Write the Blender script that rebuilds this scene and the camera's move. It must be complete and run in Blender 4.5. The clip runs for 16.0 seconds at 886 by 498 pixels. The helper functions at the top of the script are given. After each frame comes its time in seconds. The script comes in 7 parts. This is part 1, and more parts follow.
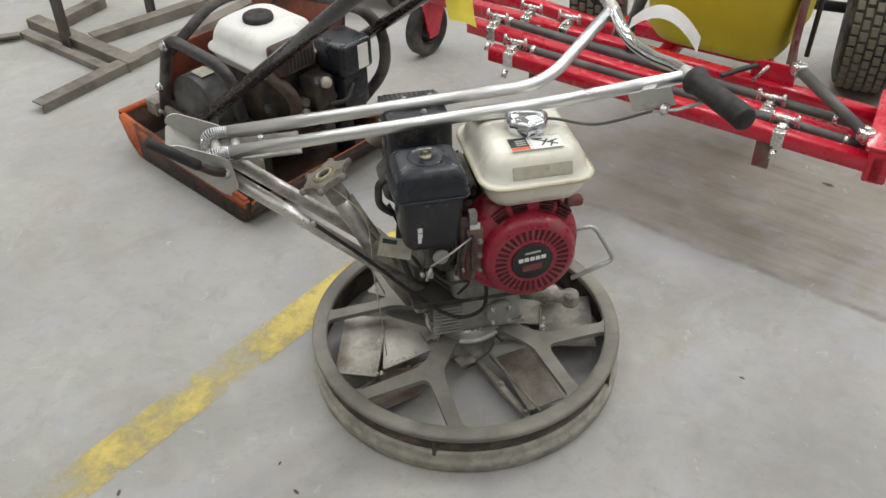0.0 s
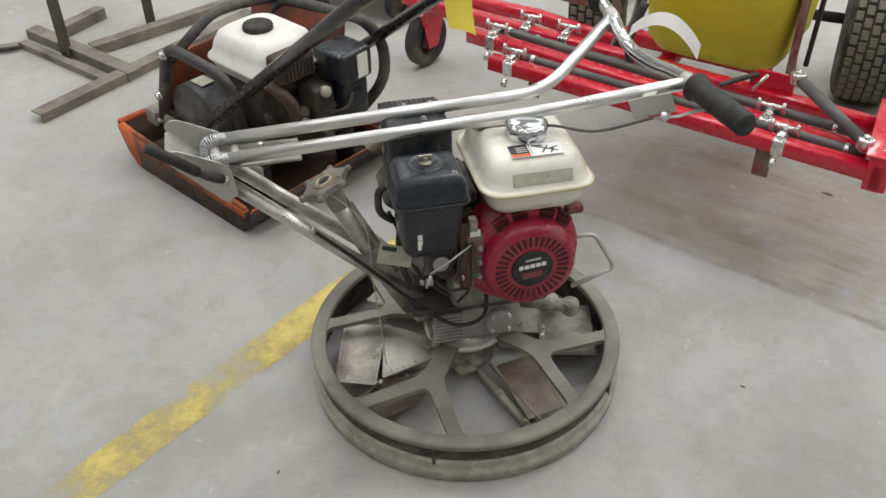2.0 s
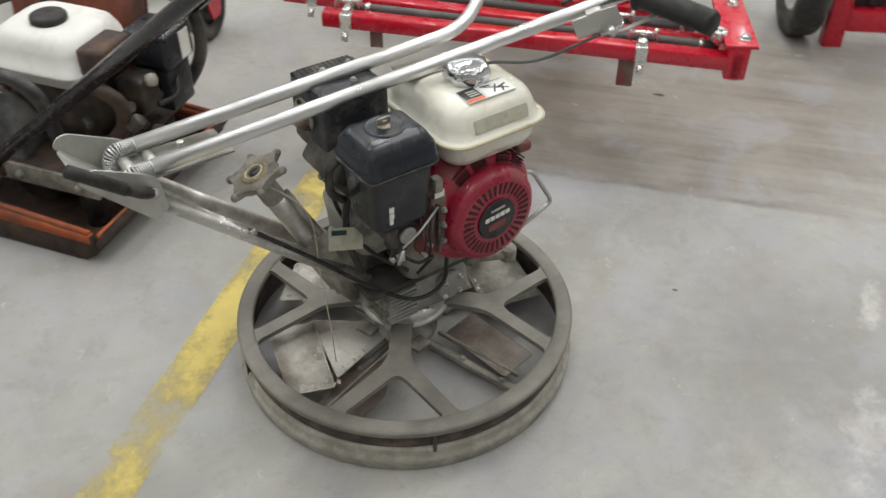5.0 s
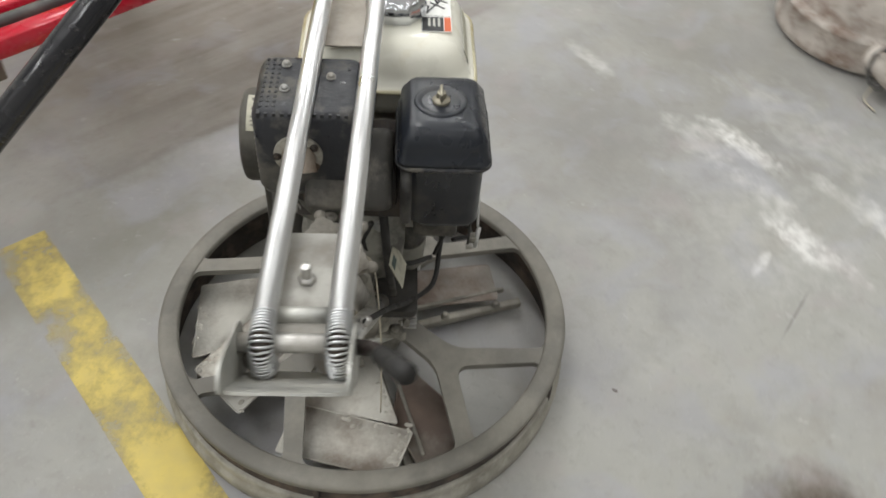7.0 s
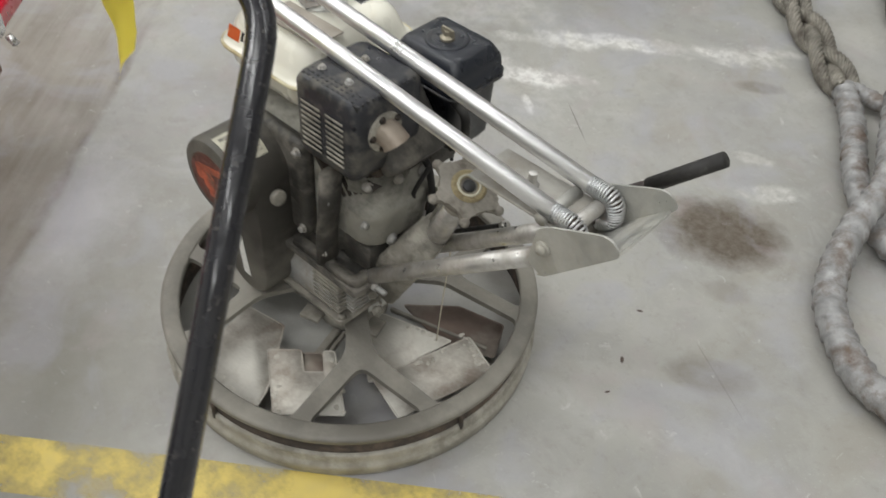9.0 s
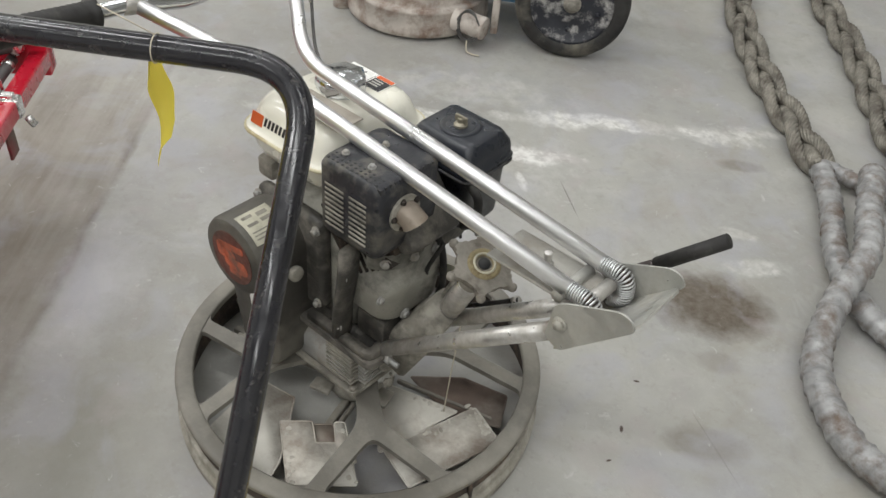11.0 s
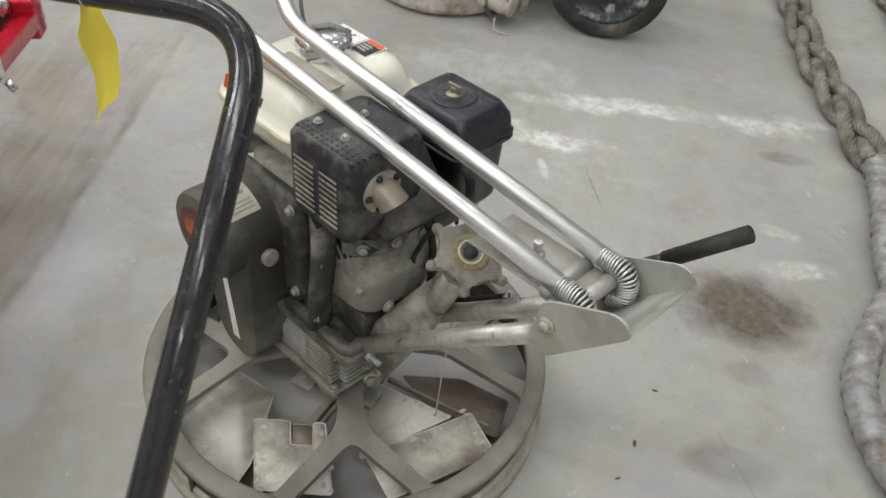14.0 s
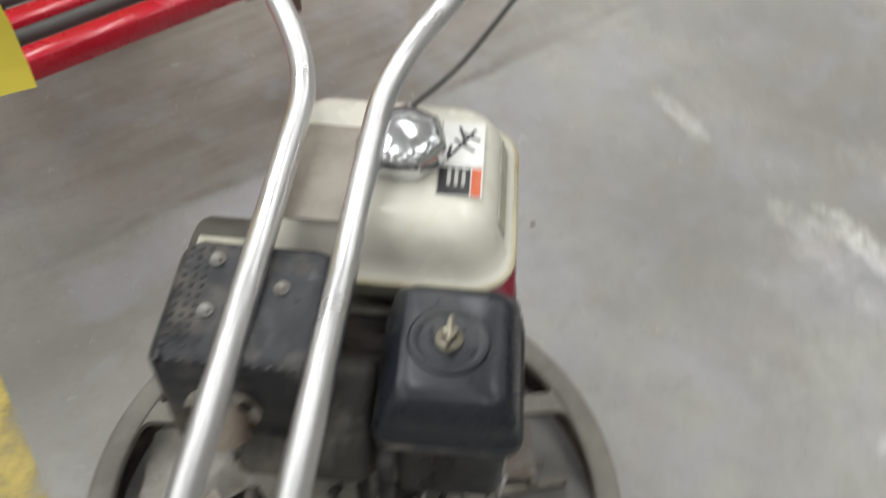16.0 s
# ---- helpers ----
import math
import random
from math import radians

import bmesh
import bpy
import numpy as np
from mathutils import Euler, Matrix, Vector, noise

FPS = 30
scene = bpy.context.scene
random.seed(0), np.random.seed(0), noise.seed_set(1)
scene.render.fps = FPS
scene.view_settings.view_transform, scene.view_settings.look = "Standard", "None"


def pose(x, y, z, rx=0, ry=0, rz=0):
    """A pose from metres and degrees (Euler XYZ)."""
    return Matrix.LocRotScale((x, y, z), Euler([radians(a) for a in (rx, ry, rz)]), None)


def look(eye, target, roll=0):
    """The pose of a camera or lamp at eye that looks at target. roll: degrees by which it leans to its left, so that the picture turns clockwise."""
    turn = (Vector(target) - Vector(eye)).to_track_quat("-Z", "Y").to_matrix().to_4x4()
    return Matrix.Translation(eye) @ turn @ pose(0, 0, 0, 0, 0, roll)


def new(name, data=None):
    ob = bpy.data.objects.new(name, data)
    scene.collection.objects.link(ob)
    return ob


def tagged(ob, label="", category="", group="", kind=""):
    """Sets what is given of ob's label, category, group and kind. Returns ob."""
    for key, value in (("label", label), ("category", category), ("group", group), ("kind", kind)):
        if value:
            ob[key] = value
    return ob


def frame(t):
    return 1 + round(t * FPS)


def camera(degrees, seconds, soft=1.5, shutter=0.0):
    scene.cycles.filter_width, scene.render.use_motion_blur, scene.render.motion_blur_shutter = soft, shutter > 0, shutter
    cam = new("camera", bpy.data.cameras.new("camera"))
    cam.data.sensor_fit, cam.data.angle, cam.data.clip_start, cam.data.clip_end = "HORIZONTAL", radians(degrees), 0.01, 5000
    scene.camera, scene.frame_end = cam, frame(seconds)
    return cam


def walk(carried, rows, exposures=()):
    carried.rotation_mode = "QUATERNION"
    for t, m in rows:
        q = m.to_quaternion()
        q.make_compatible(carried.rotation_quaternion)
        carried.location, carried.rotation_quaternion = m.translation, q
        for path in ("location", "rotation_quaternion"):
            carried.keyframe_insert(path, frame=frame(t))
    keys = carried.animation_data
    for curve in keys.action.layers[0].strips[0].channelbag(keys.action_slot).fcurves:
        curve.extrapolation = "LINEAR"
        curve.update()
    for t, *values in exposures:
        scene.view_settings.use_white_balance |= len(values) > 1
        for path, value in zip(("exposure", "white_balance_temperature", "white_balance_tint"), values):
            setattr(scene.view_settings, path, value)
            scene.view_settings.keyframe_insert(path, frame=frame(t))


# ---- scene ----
cam = camera(51.50, 16.0, shutter=0.5)
PATH = [
    (0, (0.0158, -1.3642, 1.3594), (-0.0334, -0.1900, 0.4273), -1.32),
    (0.5, (0.0161, -1.3672, 1.3523), (-0.0330, -0.1877, 0.4270), -1.24),
    (1, (0.0159, -1.3698, 1.3484), (-0.0332, -0.1858, 0.4288), -1.20),
    (1.5, (0.0158, -1.3700, 1.3477), (-0.0333, -0.1836, 0.4311), -1.20),
    (2, (0.0125, -1.3669, 1.3478), (-0.0337, -0.1790, 0.4330), -1.18),
    (2.5, (0.0125, -1.3674, 1.3456), (-0.0286, -0.1767, 0.4343), -1.03),
    (3, (0.0155, -1.3570, 1.3376), (-0.0205, -0.1669, 0.4252), -1.41),
    (3.5, (0.0198, -1.3452, 1.3285), (-0.0166, -0.1596, 0.4103), -2.39),
    (4, (-0.0156, -1.3495, 1.3106), (0.0018, -0.1640, 0.3918), -2.71),
    (4.5, (-0.2081, -1.3164, 1.3005), (0.0114, -0.1637, 0.3662), -0.50),
    (5, (-0.3789, -1.1838, 1.2645), (0.0321, -0.1111, 0.3000), 0.23),
    (5.2, (-0.4396, -1.1203, 1.2588), (0.0378, -0.0894, 0.2793), 0.24),
    (7.3, (-0.8921, -0.1597, 1.1789), (0.1140, -0.1281, 0.0668), 3.63),
    (7.5, (-0.9123, -0.0789, 1.1858), (0.0757, -0.1557, 0.0598), 3.61),
    (8, (-0.9627, 0.0996, 1.1900), (0.0056, -0.1822, 0.0796), 0.57),
    (8.5, (-0.9181, 0.2784, 1.1945), (-0.0151, -0.1783, 0.0873), 2.50),
    (9, (-0.9263, 0.4488, 1.2222), (-0.0553, -0.1389, 0.1516), 3.97),
    (9.5, (-0.9404, 0.5186, 1.2655), (-0.0509, -0.1148, 0.2371), 4.54),
    (9.7, (-0.9263, 0.5231, 1.2659), (-0.0302, -0.1210, 0.2500), 4.89),
    (12, (-0.9343, 0.5132, 1.2713), (-0.0126, -0.1487, 0.2903), 4.91),
    (12.5, (-0.9377, 0.5093, 1.2675), (-0.0142, -0.1548, 0.2896), 4.87),
    (13, (-0.9361, 0.5010, 1.2530), (-0.0060, -0.1657, 0.2832), 4.76),
    (13.5, (-0.9235, 0.4699, 1.2072), (0.0230, -0.1856, 0.2457), 4.58),
    (14, (-0.8812, 0.3911, 1.1698), (0.0672, -0.2007, 0.1697), 4.52),
    (14.5, (-0.8335, 0.2905, 1.1376), (0.1151, -0.1959, 0.0824), 3.75),
    (14.6, (-0.8146, 0.2584, 1.1290), (0.1324, -0.1921, 0.0565), 3.48),
    (15, (-0.7109, 0.1356, 1.1257), (0.2057, -0.1758, -0.0201), 3.61),
    (15.2, (-0.6563, 0.0654, 1.1143), (0.2577, -0.1488, -0.0557), 2.54),
    (15.4, (-0.6034, -0.0196, 1.1115), (0.3046, -0.0948, -0.0801), -0.17),
    (15.6, (-0.5374, -0.1391, 1.1099), (0.3528, -0.0067, -0.0901), -3.82),
    (15.8, (-0.4605, -0.1955, 1.1159), (0.4028, 0.0333, -0.0892), -1.87),
    (16, (-0.4083, -0.2200, 1.0959), (0.5042, 0.0664, -0.0597), 2.59),
]
walk(cam, [(t, look(eye, target, roll)) for t, eye, target, roll in PATH],
     [(0, 0.07), (5.2, 0.05), (8, -0.02), (15.4, 0.0), (16, -0.13)])

# ---- light: overhead fluorescent rows in a closed hall ----
world = bpy.data.worlds.new("world")
scene.world = world
world.use_nodes = True
world.node_tree.nodes["Background"].inputs["Color"].default_value = (0.8, 0.85, 0.9, 1)
world.node_tree.nodes["Background"].inputs["Strength"].default_value = 0.02


def tube_light(x, y, power, turn=0.0):
    """One row of hall lighting: a long rectangular lamp under the ceiling."""
    data = bpy.data.lights.new("hall_light", "AREA")
    data.shape, data.size, data.size_y = "RECTANGLE", 2.4, 0.30
    data.energy, data.color = power, (0.968, 0.975, 0.972)
    ob = new("hall_light", data)
    ob.matrix_world = pose(x, y, 3.85, 0, 0, turn)


for lx, share in ((-4.2, 0.78), (-1.4, 0.90), (1.4, 1.10), (4.2, 1.22)):
    for ly, watts in ((-3.6, 12), (-1.2, 21), (1.2, 40), (3.6, 46)):
        tube_light(lx, ly, watts * share, 39)


# ---- materials ----
def mat(name):
    m = bpy.data.materials.new(name)
    m.use_nodes = True
    nt = m.node_tree
    return m, nt, nt.nodes["Principled BSDF"], nt.nodes.new, nt.links.new


def surface(name, base, rough=0.5, metal=0.0, var=0.25, scale=12.0, dirt=None, dirt_amount=0.0,
            dirt_scale=6.0, bump=0.02, grain=180.0, coat=0.0, dirt_rough=0.85, rough_var=0.15):
    """A worn solid surface: colour drift, a patchy layer of dirt, fine relief."""
    m, nt, bsdf, node, link = mat(name)
    tc = node("ShaderNodeTexCoord")
    n1 = node("ShaderNodeTexNoise")
    n1.inputs["Scale"].default_value, n1.inputs["Detail"].default_value = scale, 6
    link(tc.outputs["Object"], n1.inputs["Vector"])
    ramp = node("ShaderNodeMapRange")
    ramp.inputs["From Min"].default_value, ramp.inputs["From Max"].default_value = 0.3, 0.7
    ramp.inputs["To Min"].default_value, ramp.inputs["To Max"].default_value = 1 - var, 1 + var
    link(n1.outputs["Fac"], ramp.inputs["Value"])
    mul = node("ShaderNodeMix")
    mul.data_type, mul.blend_type = "RGBA", "MULTIPLY"
    mul.inputs["Factor"].default_value = 1
    mul.inputs["A"].default_value = (*base, 1)
    link(ramp.outputs["Result"], mul.inputs["B"])
    colour = mul.outputs["Result"]
    rr = node("ShaderNodeMapRange")
    rr.inputs["From Min"].default_value, rr.inputs["From Max"].default_value = 0.3, 0.7
    rr.inputs["To Min"].default_value = max(0.02, rough - rough_var)
    rr.inputs["To Max"].default_value = min(1, rough + rough_var)
    n2 = node("ShaderNodeTexNoise")
    n2.inputs["Scale"].default_value, n2.inputs["Detail"].default_value = scale * 3.1, 5
    link(tc.outputs["Object"], n2.inputs["Vector"])
    link(n2.outputs["Fac"], rr.inputs["Value"])
    rough_out = rr.outputs["Result"]
    metal_out = None
    if dirt:
        n3 = node("ShaderNodeTexNoise")
        n3.inputs["Scale"].default_value, n3.inputs["Detail"].default_value = dirt_scale, 9
        n3.inputs["Roughness"].default_value = 0.65
        link(tc.outputs["Object"], n3.inputs["Vector"])
        mask = node("ShaderNodeMapRange")
        edge = 0.72 - 0.5 * dirt_amount
        mask.inputs["From Min"].default_value, mask.inputs["From Max"].default_value = edge - 0.06, edge + 0.14
        link(n3.outputs["Fac"], mask.inputs["Value"])
        mix = node("ShaderNodeMix")
        mix.data_type = "RGBA"
        mix.inputs["B"].default_value = (*dirt, 1)
        link(mask.outputs["Result"], mix.inputs["Factor"])
        link(colour, mix.inputs["A"])
        colour = mix.outputs["Result"]
        mr = node("ShaderNodeMix")
        link(mask.outputs["Result"], mr.inputs["Factor"])
        link(rough_out, mr.inputs["A"])
        mr.inputs["B"].default_value = dirt_rough
        rough_out = mr.outputs["Result"]
        if metal:
            mm = node("ShaderNodeMix")
            link(mask.outputs["Result"], mm.inputs["Factor"])
            mm.inputs["A"].default_value, mm.inputs["B"].default_value = metal, 0.0
            metal_out = mm.outputs["Result"]
    link(colour, bsdf.inputs["Base Color"])
    link(rough_out, bsdf.inputs["Roughness"])
    bsdf.inputs["Metallic"].default_value = metal
    if metal_out:
        link(metal_out, bsdf.inputs["Metallic"])
    if coat:
        bsdf.inputs["Coat Weight"].default_value = coat
    if bump:
        n4 = node("ShaderNodeTexNoise")
        n4.inputs["Scale"].default_value, n4.inputs["Detail"].default_value = grain, 4
        link(tc.outputs["Object"], n4.inputs["Vector"])
        b = node("ShaderNodeBump")
        b.inputs["Strength"].default_value, b.inputs["Distance"].default_value = bump * 10, 0.002
        link(n4.outputs["Fac"], b.inputs["Height"])
        link(b.outputs["Normal"], bsdf.inputs["Normal"])
    return m


CEMENT = (0.42, 0.40, 0.35)
DUST = (0.36, 0.34, 0.29)
M_LATCH = surface("dusty_zinc_plate", (0.36, 0.35, 0.32), 0.5, 0.3, 0.15, 14, (0.24, 0.22, 0.19), 0.42, 12, 0.015)
M_CHROME = surface("chrome", (0.76, 0.76, 0.765), 0.33, 1.0, 0.05, 9, None, 0, 22, 0.0, rough_var=0.06)
M_CHROME_BRIGHT = surface("polished_chrome", (0.62, 0.635, 0.66), 0.15, 1.0, 0.05, 9, None, 0, 22, 0.0, rough_var=0.05)
M_CHROME_DULL = surface("dull_chrome", (0.62, 0.61, 0.585), 0.34, 0.9, 0.12, 30, (0.27, 0.245, 0.21), 0.50, 15, 0.0, dirt_rough=0.5)
M_SPRING = surface("zinc_wire", (0.62, 0.63, 0.64), 0.42, 1.0, 0.1, 30, DUST, 0.2, 30, 0.0)
M_PLATE = surface("zinc_plate", (0.52, 0.52, 0.49), 0.40, 0.75, 0.12, 14, DUST, 0.42, 9, 0.01)
M_RING = surface("cement_caked_steel", (0.170, 0.160, 0.138), 0.52, 0.0, 0.2, 9, (0.275, 0.26, 0.225), 0.42, 8, 0.03)
M_RING_LOW = surface("cement_caked_band", (0.27, 0.255, 0.215), 0.6, 0.0, 0.25, 20, (0.43, 0.41, 0.36), 0.45, 26, 0.04)
# shade of the gap under the rim put into this colour, with rusty grime
M_GAP = surface("shaded_grimy_band", (0.050, 0.040, 0.034), 0.7, 0.0, 0.3, 20, (0.16, 0.12, 0.09), 0.34, 24, 0.03)
M_BLADE = surface("cement_caked_blade", (0.38, 0.355, 0.315), 0.55, 0.0, 0.18, 14, (0.20, 0.150, 0.122), 0.46, 7, 0.04)
M_BLADE_RUST = surface("rust_stained_blade", (0.175, 0.130, 0.106), 0.55, 0.1, 0.25, 14, (0.30, 0.27, 0.23), 0.42, 9, 0.03)
M_BLADE_WHITE = surface("hardened_cement", (0.50, 0.475, 0.42), 0.85, 0.0, 0.25, 40, (0.30, 0.28, 0.24), 0.4, 30, 0.08, grain=90)
M_BLADE_TOP = surface("pale_caked_blade", (0.55, 0.53, 0.475), 0.6, 0.0, 0.18, 12, (0.28, 0.235, 0.195), 0.40, 10, 0.04)
M_ARM = surface("caked_arm", (0.22, 0.205, 0.175), 0.7, 0.0, 0.3, 22, (0.37, 0.35, 0.30), 0.4, 20, 0.05)
M_GEAR = surface("dusty_cast_alloy", (0.40, 0.40, 0.39), 0.45, 0.3, 0.2, 20, (0.29, 0.27, 0.235), 0.48, 20, 0.05)
M_GEAR_DIRTY = surface("caked_casting", (0.195, 0.182, 0.155), 0.66, 0.0, 0.35, 30, (0.38, 0.36, 0.31), 0.47, 26, 0.08)
M_SHROUD = surface("dust_coated_pressing", (0.33, 0.32, 0.28), 0.6, 0.1, 0.25, 16, (0.10, 0.095, 0.085), 0.40, 16, 0.02)
M_BLACK = surface("black_satin_paint", (0.016, 0.018, 0.024), 0.32, 0.0, 0.25, 10, (0.12, 0.115, 0.10), 0.2, 9, 0.004, grain=400)
M_BLACK_LID = surface("blue_black_plastic", (0.016, 0.019, 0.026), 0.30, 0.0, 0.15, 8, (0.13, 0.125, 0.115), 0.20, 9, 0.004, grain=500, rough_var=0.1)
M_MUFFLER = surface("black_heat_paint", (0.018, 0.019, 0.024), 0.40, 0.0, 0.3, 20, (0.15, 0.14, 0.12), 0.32, 24, 0.05, grain=110)
M_RUBBER = surface("black_rubber", (0.018, 0.017, 0.016), 0.62, 0.0, 0.3, 20, (0.10, 0.095, 0.085), 0.22, 12, 0.02)
M_TREAD_DUST = surface("dusty_tread_block", (0.20, 0.185, 0.145), 0.85, 0.0, 0.25, 20, (0.09, 0.085, 0.07), 0.36, 26, 0.03)
M_TYRE = surface("tyre_rubber", (0.030, 0.029, 0.028), 0.75, 0.0, 0.3, 14, (0.15, 0.14, 0.115), 0.35, 10, 0.03)
M_STAR = surface("dusty_cast_star", (0.29, 0.27, 0.235), 0.65, 0.1, 0.25, 30, (0.13, 0.115, 0.095), 0.46, 30, 0.06)
M_COVER = surface("dusty_grey_cover", (0.040, 0.043, 0.048), 0.42, 0.0, 0.25, 10, (0.19, 0.185, 0.175), 0.46, 9, 0.02)
M_GUARD = surface("dusty_black_guard", (0.046, 0.042, 0.036), 0.5, 0.0, 0.25, 8, (0.165, 0.155, 0.13), 0.46, 5, 0.01)
M_TANK = surface("cream_enamel", (0.80, 0.78, 0.68), 0.24, 0.0, 0.05, 6, (0.50, 0.42, 0.22), 0.16, 6, 0.0, coat=0.3, dirt_rough=0.4)
M_TANK_STEEL = surface("tank_strap", (0.40, 0.36, 0.31), 0.5, 0.0, 0.15, 12, (0.27, 0.24, 0.19), 0.35, 10, 0.01)
M_RED = surface("red_engine_paint", (0.31, 0.013, 0.038), 0.34, 0.0, 0.15, 16, (0.22, 0.12, 0.10), 0.24, 16, 0.008, coat=0.15)
M_RED_DARK = surface("grimy_red_paint", (0.19, 0.025, 0.03), 0.55, 0.0, 0.25, 18, (0.20, 0.16, 0.13), 0.5, 14, 0.02)
M_RED_BEAM = surface("bright_red_paint", (0.56, 0.010, 0.032), 0.28, 0.0, 0.08, 8, (0.33, 0.03, 0.05), 0.1, 14, 0.0, coat=0.3, dirt_rough=0.4)
M_ORANGE = surface("orange_paint_worn", (0.60, 0.125, 0.028), 0.5, 0.0, 0.2, 12, (0.070, 0.044, 0.032), 0.50, 6, 0.03)
M_ORANGE_BRIGHT = surface("bright_orange_paint", (0.62, 0.13, 0.03), 0.45, 0.0, 0.15, 10, (0.12, 0.06, 0.035), 0.34, 6, 0.02)
M_ORANGE_DARK = surface("rusted_orange_panel", (0.20, 0.048, 0.022), 0.55, 0.0, 0.25, 12, (0.055, 0.032, 0.025), 0.5, 8, 0.03)
# the red paint darkened to stand for shade in the slots
M_RED_SLOT = surface("shaded_red_slot", (0.055, 0.004, 0.008), 0.7, 0.0, 0.2, 30, None, 0, 6, 0.0)
M_NUT = surface("dull_brass", (0.34, 0.31, 0.24), 0.4, 0.7, 0.2, 40, (0.2, 0.18, 0.14), 0.4, 40, 0.0)
M_PLY = surface("plywood_edge", (0.33, 0.22, 0.13), 0.7, 0.0, 0.2, 20, (0.2, 0.13, 0.08), 0.3, 14, 0.02)
M_RUST = surface("rusty_steel", (0.050, 0.032, 0.026), 0.6, 0.15, 0.35, 18, (0.13, 0.075, 0.048), 0.36, 12, 0.05)
M_DARK_STEEL = surface("oily_dark_metal", (0.030, 0.025, 0.022), 0.48, 0.3, 0.4, 16, (0.10, 0.072, 0.05), 0.4, 18, 0.04)
M_GRIME = surface("greasy_grey_black", (0.050, 0.047, 0.042), 0.55, 0.1, 0.35, 18, (0.19, 0.175, 0.15), 0.34, 20, 0.05)
M_BLACK_TUBE = surface("glossy_black_tube", (0.013, 0.013, 0.017), 0.22, 0.0, 0.2, 20, (0.10, 0.09, 0.08), 0.14, 60, 0.003, coat=0.25, dirt_rough=0.55, rough_var=0.1)
M_FRAME = surface("dusty_black_tube", (0.030, 0.029, 0.030), 0.42, 0.0, 0.25, 20, (0.13, 0.115, 0.10), 0.42, 14, 0.01)
M_BROWN_TUBE = surface("worn_brown_tube", (0.035, 0.026, 0.024), 0.45, 0.1, 0.3, 22, (0.11, 0.085, 0.072), 0.4, 22, 0.02)
M_WHITE_TANK = surface("white_plastic", (0.74, 0.73, 0.70), 0.4, 0.0, 0.04, 6, (0.45, 0.42, 0.36), 0.16, 8, 0.0)
M_YELLOW_TANK = surface("yellow_polythene", (0.60, 0.53, 0.025), 0.42, 0.0, 0.06, 4, (0.52, 0.44, 0.03), 0.4, 3, 0.01)
tm_, tn_, tb_, tnode_, tlink_ = mat("yellow_card")
tb_.inputs["Base Color"].default_value, tb_.inputs["Roughness"].default_value = (0.90, 0.81, 0.13, 1), 0.6
tt_ = tnode_("ShaderNodeBsdfTranslucent")
tt_.inputs["Color"].default_value = (0.95, 0.87, 0.22, 1)
ts_ = tnode_("ShaderNodeMixShader")
ts_.inputs[0].default_value = 0.55
tlink_(tb_.outputs[0], ts_.inputs[1])
tlink_(tt_.outputs[0], ts_.inputs[2])
tlink_(ts_.outputs[0], tn_.nodes["Material Output"].inputs["Surface"])
M_TAG = tm_
M_WHITE_TAG = surface("white_card", (0.80, 0.79, 0.77), 0.5, 0.0, 0.04, 20, (0.5, 0.48, 0.45), 0.1, 20, 0.0)
M_LABEL = surface("aged_label", (0.52, 0.50, 0.40), 0.5, 0.0, 0.12, 60, (0.32, 0.30, 0.22), 0.3, 40, 0.0)
M_LABEL_WHITE = surface("white_sticker", (0.80, 0.80, 0.77), 0.35, 0.0, 0.04, 30, None, 0, 6, 0.0)
M_LABEL_GREY = surface("grey_sticker", (0.46, 0.455, 0.41), 0.4, 0.0, 0.15, 60, (0.60, 0.58, 0.50), 0.3, 50, 0.0)
M_LABEL_ORANGE = surface("orange_sticker", (0.62, 0.115, 0.03), 0.4, 0.0, 0.06, 30, None, 0, 6, 0.0)
M_LABEL_RED = surface("dull_orange_sticker", (0.46, 0.095, 0.040), 0.5, 0.0, 0.25, 40, (0.15, 0.09, 0.07), 0.5, 30, 0.0)
M_DECAL = surface("brown_decal", (0.13, 0.04, 0.028), 0.5, 0.0, 0.25, 40, (0.07, 0.05, 0.04), 0.4, 30, 0.0)
# black for print, and for shade painted into slots and openings
M_INK_SHADE = surface("black_ink_and_shade", (0.018, 0.018, 0.02), 0.45, 0.0, 0.1, 30, None, 0, 6, 0.0)
M_CLAMP = surface("stainless_clamp", (0.72, 0.72, 0.71), 0.28, 1.0, 0.08, 30, None, 0, 6, 0.0)
M_GREY_ROD = surface("grey_pvc", (0.085, 0.083, 0.08), 0.5, 0.0, 0.15, 14, (0.18, 0.17, 0.16), 0.2, 12, 0.0)
M_HOSE = surface("black_hose", (0.030, 0.029, 0.028), 0.45, 0.0, 0.15, 14, (0.10, 0.095, 0.09), 0.2, 12, 0.0)
M_POST = surface("dark_mill_steel", (0.075, 0.062, 0.052), 0.5, 0.2, 0.25, 12, (0.15, 0.12, 0.10), 0.35, 9, 0.02)
M_STEEL_STAND = surface("brown_mill_steel", (0.205, 0.182, 0.155), 0.55, 0.1, 0.25, 9, (0.10, 0.082, 0.070), 0.35, 7, 0.02)
M_WIRE = surface("galvanised_wire_rope", (0.25, 0.235, 0.20), 0.5, 0.3, 0.3, 24, (0.085, 0.072, 0.058), 0.42, 18, 0.0)
M_SLEEVE = surface("grey_tape_wrap", (0.330, 0.330, 0.330), 0.42, 0.15, 0.30, 34, (0.150, 0.112, 0.088), 0.38, 22, 0.05)
M_BLUE = surface("blue_paint", (0.045, 0.16, 0.29), 0.45, 0.0, 0.15, 12, (0.30, 0.31, 0.31), 0.3, 16, 0.01)
